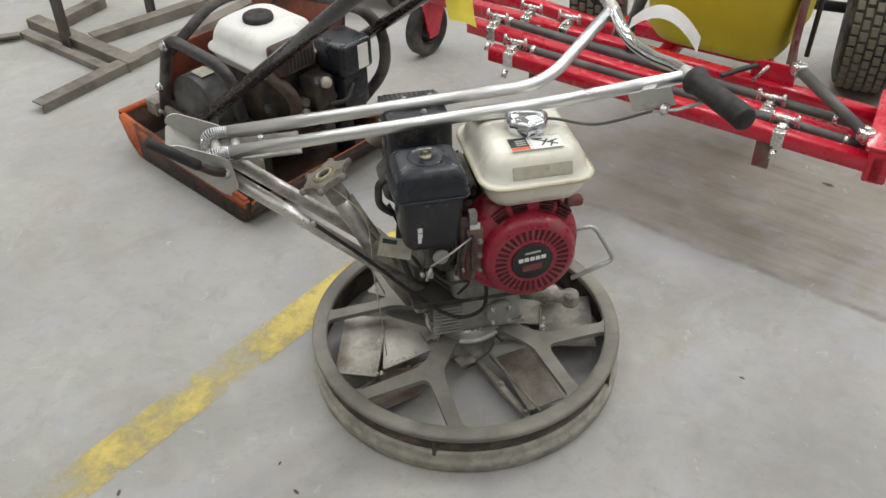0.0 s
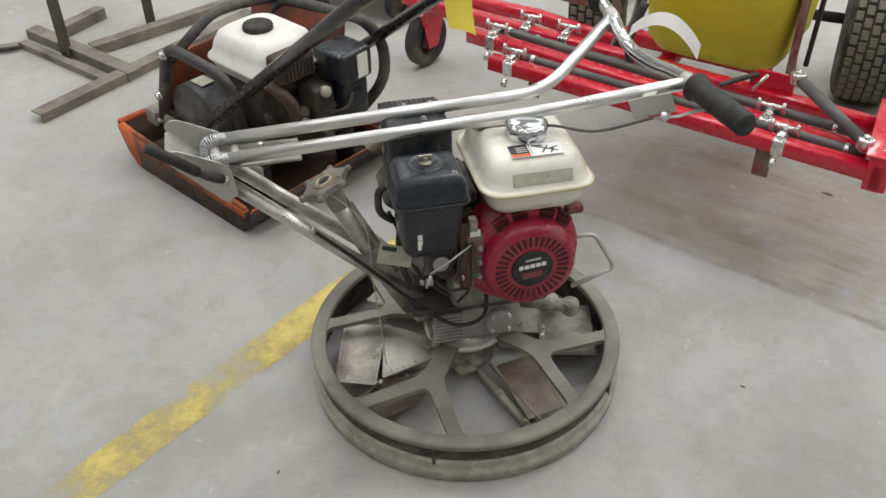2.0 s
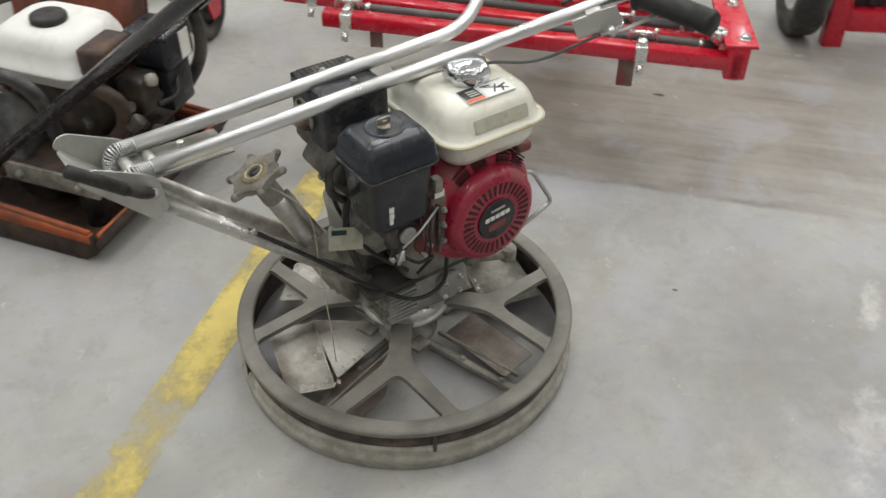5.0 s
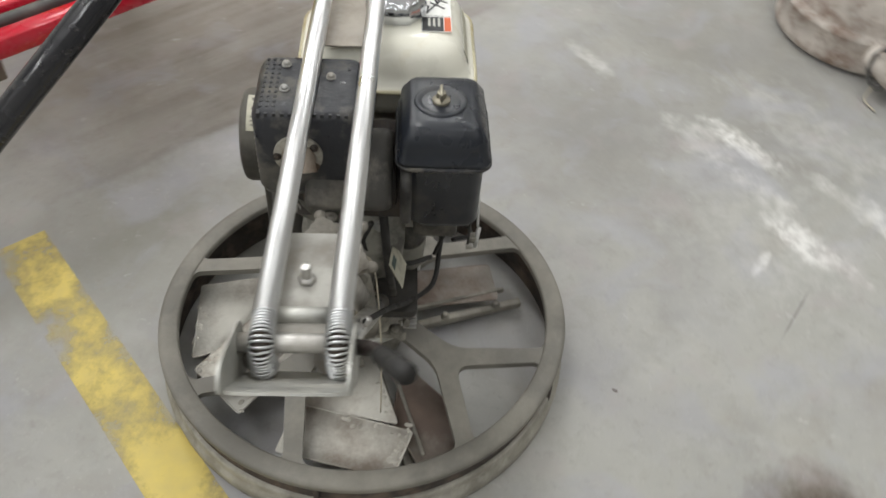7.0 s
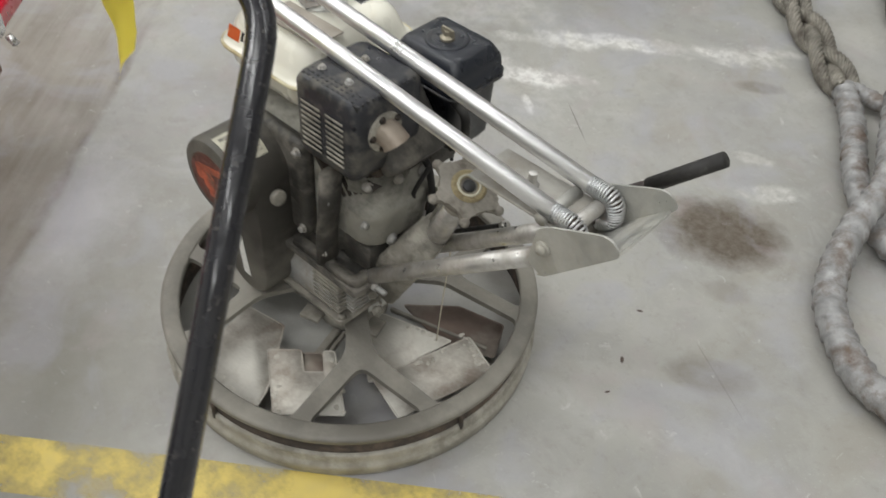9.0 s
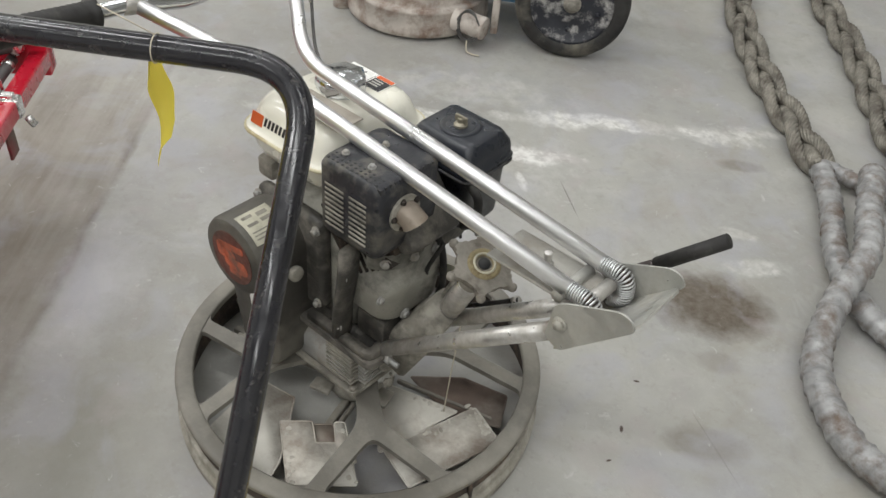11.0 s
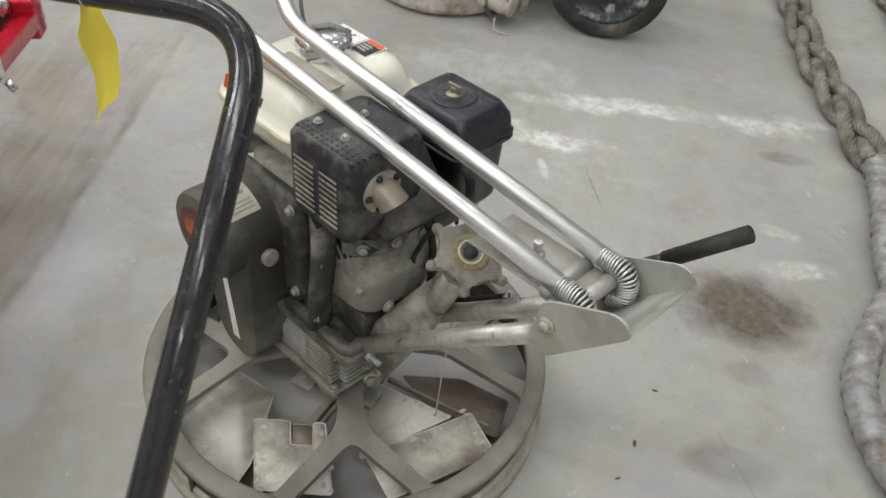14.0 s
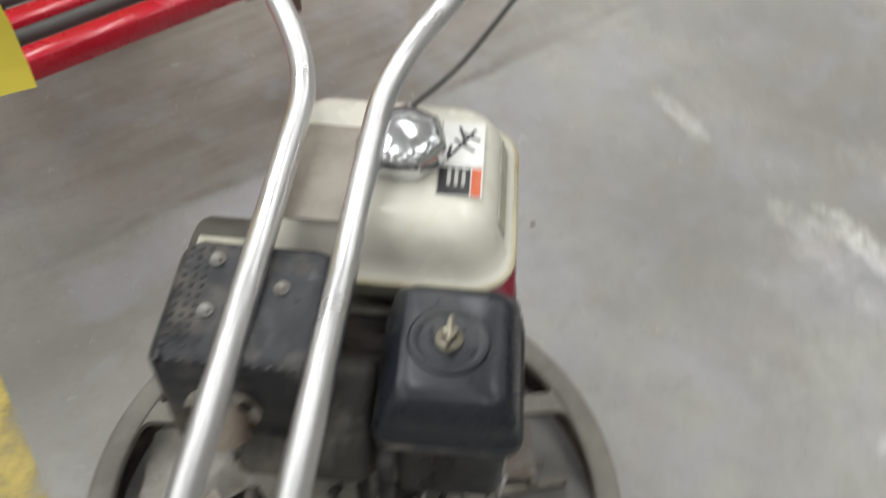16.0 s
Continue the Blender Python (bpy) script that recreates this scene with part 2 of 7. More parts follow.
M_SPATTER = surface("spattered_white_paint", (0.52, 0.475, 0.43), 0.7, 0.0, 0.2, 14, (0.23, 0.165, 0.13), 0.42, 15, 0.03)
M_RIM = surface("spattered_black_rim", (0.022, 0.024, 0.032), 0.45, 0.0, 0.2, 14, (0.50, 0.49, 0.47), 0.34, 24, 0.02)
M_SILVER = surface("silver_paint", (0.52, 0.52, 0.51), 0.4, 0.6, 0.1, 14, DUST, 0.3, 18, 0.0)
M_DARK_PANEL = surface("dark_panel", (0.028, 0.025, 0.026), 0.6, 0.0, 0.2, 8, None, 0, 6, 0.01)
M_WALL = surface("painted_block_wall", (0.74, 0.73, 0.69), 0.8, 0.0, 0.06, 2, None, 0, 6, 0.02)
M_CEIL = surface("ceiling_sheet", (0.70, 0.70, 0.68), 0.8, 0.0, 0.05, 2, None, 0, 6, 0.0)
M_STRING = surface("pale_string", (0.55, 0.50, 0.40), 0.8, 0.0, 0.1, 40, None, 0, 6, 0.0)


def value(node, link, a, op, b, c=None):
    """One math node; a, b, c may be sockets or numbers."""
    n = node("ShaderNodeMath")
    n.operation = op
    for i, v in enumerate((a, b, c)):
        if v is None:
            continue
        if isinstance(v, (int, float)):
            n.inputs[i].default_value = v
        else:
            link(v, n.inputs[i])
    return n.outputs[0]


def concrete():
    """Power-trowelled concrete: cloudy tone, faint stains, fine pores, a browned traffic strip and a few spills."""
    m, nt, bsdf, node, link = mat("hall_concrete")
    tc = node("ShaderNodeTexCoord")
    co = tc.outputs["Object"]

    def noise_tex(scale, detail=6, rough=0.55, vec=None, distort=0.0):
        n = node("ShaderNodeTexNoise")
        n.inputs["Scale"].default_value, n.inputs["Detail"].default_value = scale, detail
        n.inputs["Roughness"].default_value, n.inputs["Distortion"].default_value = rough, distort
        link(vec or co, n.inputs["Vector"])
        return n.outputs["Fac"]

    def rng(v, a, b, c=0.0, d=1.0):
        n = node("ShaderNodeMapRange")
        for k, x in zip(("From Min", "From Max", "To Min", "To Max"), (a, b, c, d)):
            n.inputs[k].default_value = x
        link(v, n.inputs["Value"])
        return n.outputs["Result"]

    def blend(fac, a, b):
        n = node("ShaderNodeMix")
        n.data_type = "RGBA"
        for k, v in (("A", a), ("B", b)):
            if isinstance(v, tuple):
                n.inputs[k].default_value = (*v, 1)
            else:
                link(v, n.inputs[k])
        if isinstance(fac, (int, float)):
            n.inputs["Factor"].default_value = fac
        else:
            link(fac, n.inputs["Factor"])
        return n.outputs["Result"]

    sep = node("ShaderNodeSeparateXYZ")
    link(co, sep.inputs[0])
    px, py = sep.outputs[0], sep.outputs[1]
    col = blend(rng(noise_tex(1.3, 5), 0.36, 0.64), (0.335, 0.331, 0.306), (0.452, 0.445, 0.412))
    col = blend(rng(noise_tex(5.5, 7, 0.6), 0.45, 0.68, 0, 0.75), col, (0.315, 0.312, 0.298))
    col = blend(rng(noise_tex(11, 7, 0.65, None, 0.8), 0.50, 0.70, 0, 0.5), col, (0.47, 0.465, 0.445))
    col = blend(rng(noise_tex(2.2, 5, 0.55, None, 0.4), 0.48, 0.66, 0, 0.45), col, (0.335, 0.33, 0.345))
    col = blend(rng(noise_tex(3.7, 6, 0.6, None, 1.2), 0.53, 0.68, 0, 0.45), col, (0.325, 0.30, 0.255))
    col = blend(rng(noise_tex(3.1, 6, 0.6, None, 0.6), 0.55, 0.72, 0, 0.35), col, (0.45, 0.455, 0.47))
    col = blend(rng(noise_tex(19, 6, 0.65, None, 0.5), 0.54, 0.70, 0, 0.40), col, (0.30, 0.285, 0.25))
    col = blend(rng(noise_tex(46, 4, 0.7), 0.56, 0.74, 0, 0.5), col, (0.28, 0.265, 0.24))
    col = blend(rng(noise_tex(130, 3, 0.7), 0.60, 0.74, 0, 0.45), col, (0.50, 0.49, 0.46))
    # browned strip beyond the joint line that runs from (0.33, 0.507) to (0.856, 0.145)
    rot = node("ShaderNodeMapping")
    rot.vector_type = "POINT"
    rot.inputs["Rotation"].default_value = (0, 0, radians(35.5))
    link(co, rot.inputs["Vector"])
    sp = node("ShaderNodeSeparateXYZ")
    link(rot.outputs[0], sp.inputs[0])
    along, across = sp.outputs[0], sp.outputs[1]
    wob = value(node, link, noise_tex(4, 5, 0.6), "MULTIPLY_ADD", 0.05, -0.025)
    edge = value(node, link, across, "ADD", wob)
    strip = rng(edge, 0.600, 0.622)
    far_edge = rng(edge, 1.25, 1.7, 1, 0)
    start = value(node, link, rng(along, -0.30, 0.15), "MULTIPLY", rng(value(node, link, along, "ADD", wob), 0.72, 1.15, 1, 0.12))
    stretch = node("ShaderNodeMapping")
    stretch.inputs["Scale"].default_value = (0.8, 6.5, 1)
    link(rot.outputs[0], stretch.inputs["Vector"])
    streak = noise_tex(1.6, 7, 0.6, stretch.outputs[0])
    thin = node("ShaderNodeMapping")
    thin.inputs["Scale"].default_value = (1.0, 15.0, 1)
    link(rot.outputs[0], thin.inputs["Vector"])
    fine = value(node, link, noise_tex(2.2, 6, 0.6, thin.outputs[0]), "MULTIPLY_ADD", 0.62, -0.31)
    streak = value(node, link, streak, "ADD", fine)
    patch = rng(noise_tex(1.4, 4), 0.3, 0.62)
    amount = value(node, link, rng(streak, 0.40, 0.62, 0.0, 1), "MULTIPLY", strip)
    amount = value(node, link, amount, "MULTIPLY", far_edge)
    amount = value(node, link, amount, "MULTIPLY", start)
    amount = value(node, link, amount, "MULTIPLY", rng(patch, 0, 1, 0.5, 1))
    amount = value(node, link, amount, "MULTIPLY", rng(noise_tex(7, 7, 0.65, None, 0.7), 0.38, 0.60, 0.42, 1))
    ground = value(node, link, value(node, link, strip, "MULTIPLY", far_edge), "MULTIPLY", start)
    col = blend(value(node, link, ground, "MULTIPLY", rng(edge, 0.62, 0.95, 0.36, 0.66)), col, (0.265, 0.225, 0.185))
    col = blend(value(node, link, amount, "MULTIPLY", rng(edge, 0.62, 0.92, 0.50, 0.60)), col, (0.145, 0.118, 0.094))
    seam = rng(value(node, link, value(node, link, edge, "SUBTRACT", 0.615), "ABSOLUTE", 0), 0.0, 0.016, 0.9, 0)
    seam = value(node, link, seam, "MULTIPLY", start)
    col = blend(value(node, link, seam, "MULTIPLY", rng(noise_tex(6, 5), 0.35, 0.65)), col, (0.16, 0.14, 0.12))

    def spot(x, y, rx, ry, turn, soft=0.5, ragged=0.5, scale=9.0, stretchy=1.0):
        """Mask of a ragged spill of half-sizes rx, ry."""
        mp = node("ShaderNodeMapping")
        mp.vector_type = "TEXTURE"
        mp.inputs["Location"].default_value = (x, y, 0)
        mp.inputs["Rotation"].default_value = (0, 0, radians(turn))
        mp.inputs["Scale"].default_value = (rx, ry, 1)
        link(co, mp.inputs["Vector"])
        ln = node("ShaderNodeVectorMath")
        ln.operation = "LENGTH"
        link(mp.outputs[0], ln.inputs[0])
        mp2 = node("ShaderNodeMapping")
        mp2.inputs["Rotation"].default_value = (0, 0, radians(-turn))
        mp2.inputs["Scale"].default_value = (1, stretchy, 1)
        link(co, mp2.inputs["Vector"])
        r = value(node, link, noise_tex(scale, 8, 0.65, mp2.outputs[0]), "MULTIPLY_ADD", ragged * 2.4, -ragged * 1.2)
        d = value(node, link, ln.outputs["Value"], "ADD", r)
        return rng(d, 1 - soft, 1, 1, 0)

    # dark oily patches
    for x, y, rx, ry, turn, k in ((-0.150, -0.722, 0.122, 0.104, 45, 0.98), (-0.40, -0.46, 0.075, 0.04, 45, 0.45),
                                  (0.165, -1.14, 0.06, 0.025, 50, 0.45), (-0.27, -0.62, 0.05, 0.03, 45, 0.25)):
        col = blend(value(node, link, spot(x, y, rx * 1.08, ry * 1.08, turn, 0.42, 0.42, 9), "MULTIPLY", value(node, link, rng(noise_tex(60, 5, 0.7), 0.35, 0.62, 0.78, 1), "MULTIPLY", k)), col, (0.112, 0.088, 0.064))
    # broad darker bay towards the south-east
    col = blend(value(node, link, spot(1.02, -0.45, 0.62, 0.42, 40, 0.9, 0.35, 3), "MULTIPLY", 0.60), col, (0.205, 0.195, 0.17))
    # white plaster-like spills, scuffed thin, smeared along their own direction
    scuff = value(node, link, rng(noise_tex(34, 6, 0.7), 0.40, 0.56, 0.35, 1), "MULTIPLY", rng(noise_tex(9, 5, 0.6, None, 0.8), 0.36, 0.55, 0.35, 1))
    for x, y, rx, ry, turn, k in ((0.70, -0.565, 0.125, 0.034, 48, 0.8), (0.68, -0.50, 0.10, 0.05, 44, 0.5), (0.56, -0.62, 0.14, 0.035, 46, 0.35), (0.44, -0.70, 0.11, 0.036, 52, 0.75),
                                  (0.45, -0.98, 0.25, 0.038, 52, 0.75), (0.30, -1.16, 0.16, 0.045, 50, 0.45), (0.56, -0.80, 0.14, 0.028, 46, 0.5),
                                  (0.368, -0.624, 0.044, 0.012, -22, 0.85), (-0.115, -0.885, 0.07, 0.030, 60, 0.4), (-0.02, -0.94, 0.05, 0.022, 40, 0.3),
                                  (0.90, -0.24, 0.08, 0.026, 48, 0.45), (0.25, -1.28, 0.08, 0.03, 50, 0.4), (0.75, -0.75, 0.30, 0.10, 46, 0.22), (0.50, -0.55, 0.30, 0.16, 44, 0.16)):
        mask = value(node, link, spot(x, y, rx, ry, turn, 0.45, 0.95, 10, 1.5), "MULTIPLY", min(1.0, k * 1.2))
        col = blend(value(node, link, mask, "MULTIPLY", scuff), col, (0.78, 0.77, 0.74))
    # a hairline crack
    col = blend(value(node, link, spot(0.26, -0.68, 0.08, 0.0022, -21, 0.5, 0.3, 30), "MULTIPLY", 0.6), col, (0.12, 0.11, 0.10))
    col = blend(value(node, link, spot(-0.418, -0.468, 0.10, 0.0022, 165, 0.5, 0.3, 30), "MULTIPLY", 0.5), col, (0.16, 0.14, 0.12))
    # pale rubbed zone beside the joint
    col = blend(value(node, link, spot(0.47, 0.33, 0.26, 0.10, -36, 0.7, 0.65, 9), "MULTIPLY", 0.6), col, (0.53, 0.53, 0.555))
    # broad darker patch behind the trowel, on the booms' side
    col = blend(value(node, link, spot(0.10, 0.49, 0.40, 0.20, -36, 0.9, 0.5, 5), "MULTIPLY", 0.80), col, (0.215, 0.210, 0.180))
    # broad darker patches in the bays round the machine
    col = blend(value(node, link, spot(0.62, -0.28, 0.44, 0.28, 44, 0.9, 0.45, 4), "MULTIPLY", 0.72), col, (0.235, 0.228, 0.212))
    col = blend(value(node, link, spot(-1.0, 0.35, 0.75, 0.50, 60, 0.9, 0.4, 3), "MULTIPLY", 0.35), col, (0.275, 0.268, 0.240))
    col = blend(value(node, link, spot(-0.42, -0.52, 0.34, 0.22, 40, 0.9, 0.45, 4), "MULTIPLY", 0.30), col, (0.25, 0.242, 0.215))
    # cold and rosy film left by polish, and small pale scuffs
    col = blend(rng(noise_tex(6.5, 4, 0.55, None, 0.7), 0.52, 0.66, 0, 0.38), col, (0.385, 0.385, 0.435))
    col = blend(rng(noise_tex(8.3, 4, 0.55, None, 0.4), 0.57, 0.70, 0, 0.30), col, (0.40, 0.345, 0.345))
    col = blend(rng(noise_tex(27, 5, 0.7, None, 1.0), 0.64, 0.72, 0, 0.55), col, (0.56, 0.555, 0.54))
    # small dark specks
    for x, y, r in ((0.556, -0.065, 0.008), (-0.30, -0.353, 0.009), (-0.34, -0.29, 0.006), (-0.23, -0.45, 0.007),
                    (-0.62, -0.36, 0.010), (0.02, -0.40, 0.006), (0.93, 0.62, 0.02)):
        col = blend(spot(x, y, r, r * 0.45, random.uniform(0, 180), 0.5, 0.3, 60), col, (0.07, 0.05, 0.04))
    link(col, bsdf.inputs["Base Color"])
    link(rng(noise_tex(7, 6), 0.3, 0.7, 0.46, 0.66), bsdf.inputs["Roughness"])
    bsdf.inputs["Specular IOR Level"].default_value = 0.35
    b = node("ShaderNodeBump")
    b.inputs["Strength"].default_value, b.inputs["Distance"].default_value = 0.25, 0.003
    link(noise_tex(70, 6, 0.7), b.inputs["Height"])
    link(b.outputs["Normal"], bsdf.inputs["Normal"])
    return m


def worn_yellow():
    """Yellow floor paint, scuffed through to the concrete."""
    m, nt, bsdf, node, link = mat("worn_yellow_paint")
    tc = node("ShaderNodeTexCoord")
    n1 = node("ShaderNodeTexNoise")
    n1.inputs["Scale"].default_value, n1.inputs["Detail"].default_value, n1.inputs["Roughness"].default_value = 9, 9, 0.72
    link(tc.outputs["Object"], n1.inputs["Vector"])
    n0 = node("ShaderNodeTexNoise")
    n0.inputs["Scale"].default_value, n0.inputs["Detail"].default_value = 3.2, 3
    link(tc.outputs["Object"], n0.inputs["Vector"])
    uv = node("ShaderNodeUVMap")
    sep = node("ShaderNodeSeparateXYZ")
    link(uv.outputs[0], sep.inputs[0])
    side = value(node, link, value(node, link, sep.outputs[0], "SUBTRACT", 0.5), "ABSOLUTE", 0)
    s = value(node, link, value(node, link, n1.outputs["Fac"], "MULTIPLY", 0.9), "ADD",
              value(node, link, n0.outputs["Fac"], "MULTIPLY", 0.75))
    s = value(node, link, s, "SUBTRACT", value(node, link, value(node, link, side, "POWER", 3.0), "MULTIPLY", 0.45))
    k = node("ShaderNodeMapRange")
    k.inputs["From Min"].default_value, k.inputs["From Max"].default_value = 0.67, 0.92
    link(s, k.inputs["Value"])
    n2 = node("ShaderNodeTexNoise")
    n2.inputs["Scale"].default_value, n2.inputs["Detail"].default_value = 40, 6
    link(tc.outputs["Object"], n2.inputs["Vector"])
    mix = node("ShaderNodeMix")
    mix.data_type = "RGBA"
    mix.inputs["A"].default_value, mix.inputs["B"].default_value = (0.56, 0.45, 0.16, 1), (0.76, 0.60, 0.14, 1)
    link(n2.outputs["Fac"], mix.inputs["Factor"])
    link(mix.outputs["Result"], bsdf.inputs["Base Color"])
    bsdf.inputs["Roughness"].default_value = 0.6
    link(k.outputs["Result"], bsdf.inputs["Alpha"])
    return m


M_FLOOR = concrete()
M_YELLOW = worn_yellow()


# ---- mesh helpers ----
def part(name, bm, material, parent=None, label="", smooth=True, angle=38):
    """Link a bmesh as one mesh object under a thing or a part."""
    if smooth:
        lim = radians(angle)
        for f in bm.faces:
            f.smooth = True
        for e in bm.edges:
            if len(e.link_faces) == 2:
                e.smooth = e.calc_face_angle(0) < lim
    me = bpy.data.meshes.new(name)
    bm.to_mesh(me)
    bm.free()
    me.materials.append(material)
    ob = new(name, me)
    if parent:
        ob.parent = parent
    if label:
        ob["label"] = label
    return ob


def thing(name, label, category, m=Matrix(), group="", kind=""):
    ob = new(name)
    ob.empty_display_size = 0.05
    ob.matrix_world = m
    return tagged(ob, label, category, group, kind)


def box(lo, hi, bevel=0.0, seg=2, m=None, bm=None):
    bm = bm or bmesh.new()
    c = [(a + b) / 2 for a, b in zip(lo, hi)]
    s = [b - a for a, b in zip(lo, hi)]
    mm = (m or Matrix()) @ Matrix.Translation(c) @ Matrix.Diagonal((*s, 1))
    got = bmesh.ops.create_cube(bm, size=1, matrix=mm)
    if bevel:
        es = list({e for v in got["verts"] for e in v.link_edges})
        bmesh.ops.bevel(bm, geom=es, offset=bevel, segments=seg, affect="EDGES", profile=0.5)
    return bm


def frame_of(d):
    d = Vector(d).normalized()
    a = Vector((0, 0, 1)) if abs(d.z) < 0.95 else Vector((1, 0, 0))
    x = a.cross(d).normalized()
    return x, d.cross(x)


def cyl(p0, p1, r0, r1=None, seg=20, bevel=0.0, bm=None):
    """A capped rod or cone from p0 to p1, with a small round at the rims."""
    r1 = r0 if r1 is None else r1
    p0, p1 = Vector(p0), Vector(p1)
    d = (p1 - p0)
    n = d.length
    d.normalize()
    if bevel:
        prof = [(0, 0), (r0 - bevel, 0), (r0 - bevel * 0.3, bevel * 0.3), (r0, bevel), (r1, n - bevel), (r1 - bevel * 0.3, n - bevel * 0.3), (r1 - bevel, n), (0, n)]
    else:
        prof = [(0, 0), (r0, 0), (r1, n), (0, n)]
    x, y = frame_of(d)
    m = Matrix((x, y, d)).transposed().to_4x4()
    m.translation = p0
    return lathe(prof, seg, m, bm)


def lathe(prof, seg=48, m=None, bm=None):
    """Turn a profile of (radius, height) about z."""
    bm = bm or bmesh.new()
    m = m or Matrix()
    rings = []
    for r, z in prof:
        if r < 1e-6:
            rings.append([bm.verts.new(m @ Vector((0, 0, z)))])
        else:
            rings.append([bm.verts.new(m @ Vector((r * math.cos(2 * math.pi * k / seg), r * math.sin(2 * math.pi * k / seg), z))) for k in range(seg)])
    for a, b in zip(rings, rings[1:]):
        for k in range(seg):
            j = (k + 1) % seg
            if len(a) == 1 and len(b) == 1:
                continue
            if len(a) == 1:
                bm.faces.new((a[0], b[j], b[k]))
            elif len(b) == 1:
                bm.faces.new((a[k], a[j], b[0]))
            else:
                bm.faces.new((a[k], a[j], b[j], b[k]))
    return bm


def rounded(points, radius, steps=6):
    """A polyline with its corners rounded."""
    pts = [Vector(p) for p in points]
    out = [pts[0]]
    for a, b, c in zip(pts, pts[1:], pts[2:]):
        d0, d1 = (a - b), (c - b)
        r = min(radius, d0.length * 0.49, d1.length * 0.49)
        p, q = b + d0.normalized() * r, b + d1.normalized() * r
        for k in range(steps + 1):
            t = k / steps
            out.append(p * (1 - t) ** 2 + b * 2 * t * (1 - t) + q * t * t)
    out.append(pts[-1])
    return out


def sweep(points, r, seg=14, bm=None, caps=True, square=False, flat=1.0):
    """A tube along a line; r is a number or one for each point."""
    bm = bm or bmesh.new()
    pts = [Vector(p) for p in points]
    rs = [r] * len(pts) if isinstance(r, (int, float)) else r
    d = (pts[1] - pts[0]).normalized()
    x, y = frame_of(d)
    rings = []
    for i, p in enumerate(pts):
        nd = ((pts[min(i + 1, len(pts) - 1)] - pts[max(i - 1, 0)])).normalized()
        q = d.rotation_difference(nd)
        x, y = (q @ x).normalized(), (q @ y).normalized()
        d = nd
        if square:
            h = rs[i]
            c = h * 0.18
            shape = [(h, h - c), (h - c, h), (c - h, h), (-h, h - c), (-h, c - h), (c - h, -h), (h - c, -h), (h, c - h)]
        else:
            shape = [(rs[i] * math.cos(2 * math.pi * k / seg), rs[i] * math.sin(2 * math.pi * k / seg)) for k in range(seg)]
        rings.append([bm.verts.new(p + x * a + y * b * flat) for a, b in shape])
    for a, b in zip(rings, rings[1:]):
        for k in range(len(a)):
            j = (k + 1) % len(a)
            bm.faces.new((a[k], a[j], b[j], b[k]))
    if caps:
        bm.faces.new(rings[0][::-1])
        bm.faces.new(rings[-1])
    return bm


def smooth_path(points, n=40):
    """A curve through the points."""
    p = [Vector(q) for q in points]
    p = [p[0] * 2 - p[1], *p, p[-1] * 2 - p[-2]]
    out = []
    for i in range(1, len(p) - 2):
        a, b, c, d = p[i - 1:i + 3]
        for k in range(n):
            t = k / n
            out.append(0.5 * (2 * b + (c - a) * t + (2 * a - 5 * b + 4 * c - d) * t * t + (3 * b - a - 3 * c + d) * t ** 3))
    out.append(p[-2])
    return out


def slab(outline, z0, z1, m=None, bevel=0.0, bm=None, seg=2):
    """A flat outline given thickness along z."""
    bm = bm or bmesh.new()
    m = m or Matrix()
    lo = [bm.verts.new(m @ Vector((x, y, z0))) for x, y in outline]
    hi = [bm.verts.new(m @ Vector((x, y, z1))) for x, y in outline]
    top = bm.faces.new(hi)
    bm.faces.new(lo[::-1])
    n = len(outline)
    for k in range(n):
        bm.faces.new((lo[k], lo[(k + 1) % n], hi[(k + 1) % n], hi[k]))
    if bevel:
        bmesh.ops.bevel(bm, geom=list(top.edges), offset=bevel, segments=seg, affect="EDGES", profile=0.5)
    return bm


def round_rect(x0, x1, y0, y1, r, steps=5):
    out = []
    for cx, cy, a in ((x1 - r, y1 - r, 0), (x0 + r, y1 - r, 90), (x0 + r, y0 + r, 180), (x1 - r, y0 + r, 270)):
        for k in range(steps + 1):
            t = radians(a + 90 * k / steps)
            out.append((cx + r * math.cos(t), cy + r * math.sin(t)))
    return out


def round_poly(pts, r, steps=4):
    """A closed outline with rounded corners."""
    p = [Vector((*q, 0)) for q in pts]
    out = []
    n = len(p)
    for i in range(n):
        a, b, c = p[i - 1], p[i], p[(i + 1) % n]
        d0, d1 = a - b, c - b
        rr = min(r, d0.length * 0.45, d1.length * 0.45)
        s, e = b + d0.normalized() * rr, b + d1.normalized() * rr
        for k in range(steps + 1):
            t = k / steps
            q = s * (1 - t) ** 2 + b * 2 * t * (1 - t) + e * t * t
            out.append((q.x, q.y))
    return out


def loft(sections, bm=None, cap=True):
    """Skin a stack of outlines [(outline, z), ...] with equal counts."""
    bm = bm or bmesh.new()
    rings = [[bm.verts.new((x, y, z)) for x, y in o] for o, z in sections]
    for a, b in zip(rings, rings[1:]):
        n = len(a)
        for k in range(n):
            bm.faces.new((a[k], a[(k + 1) % n], b[(k + 1) % n], b[k]))
    if cap:
        bm.faces.new(rings[0][::-1])
        bm.faces.new(rings[-1])
    return bm


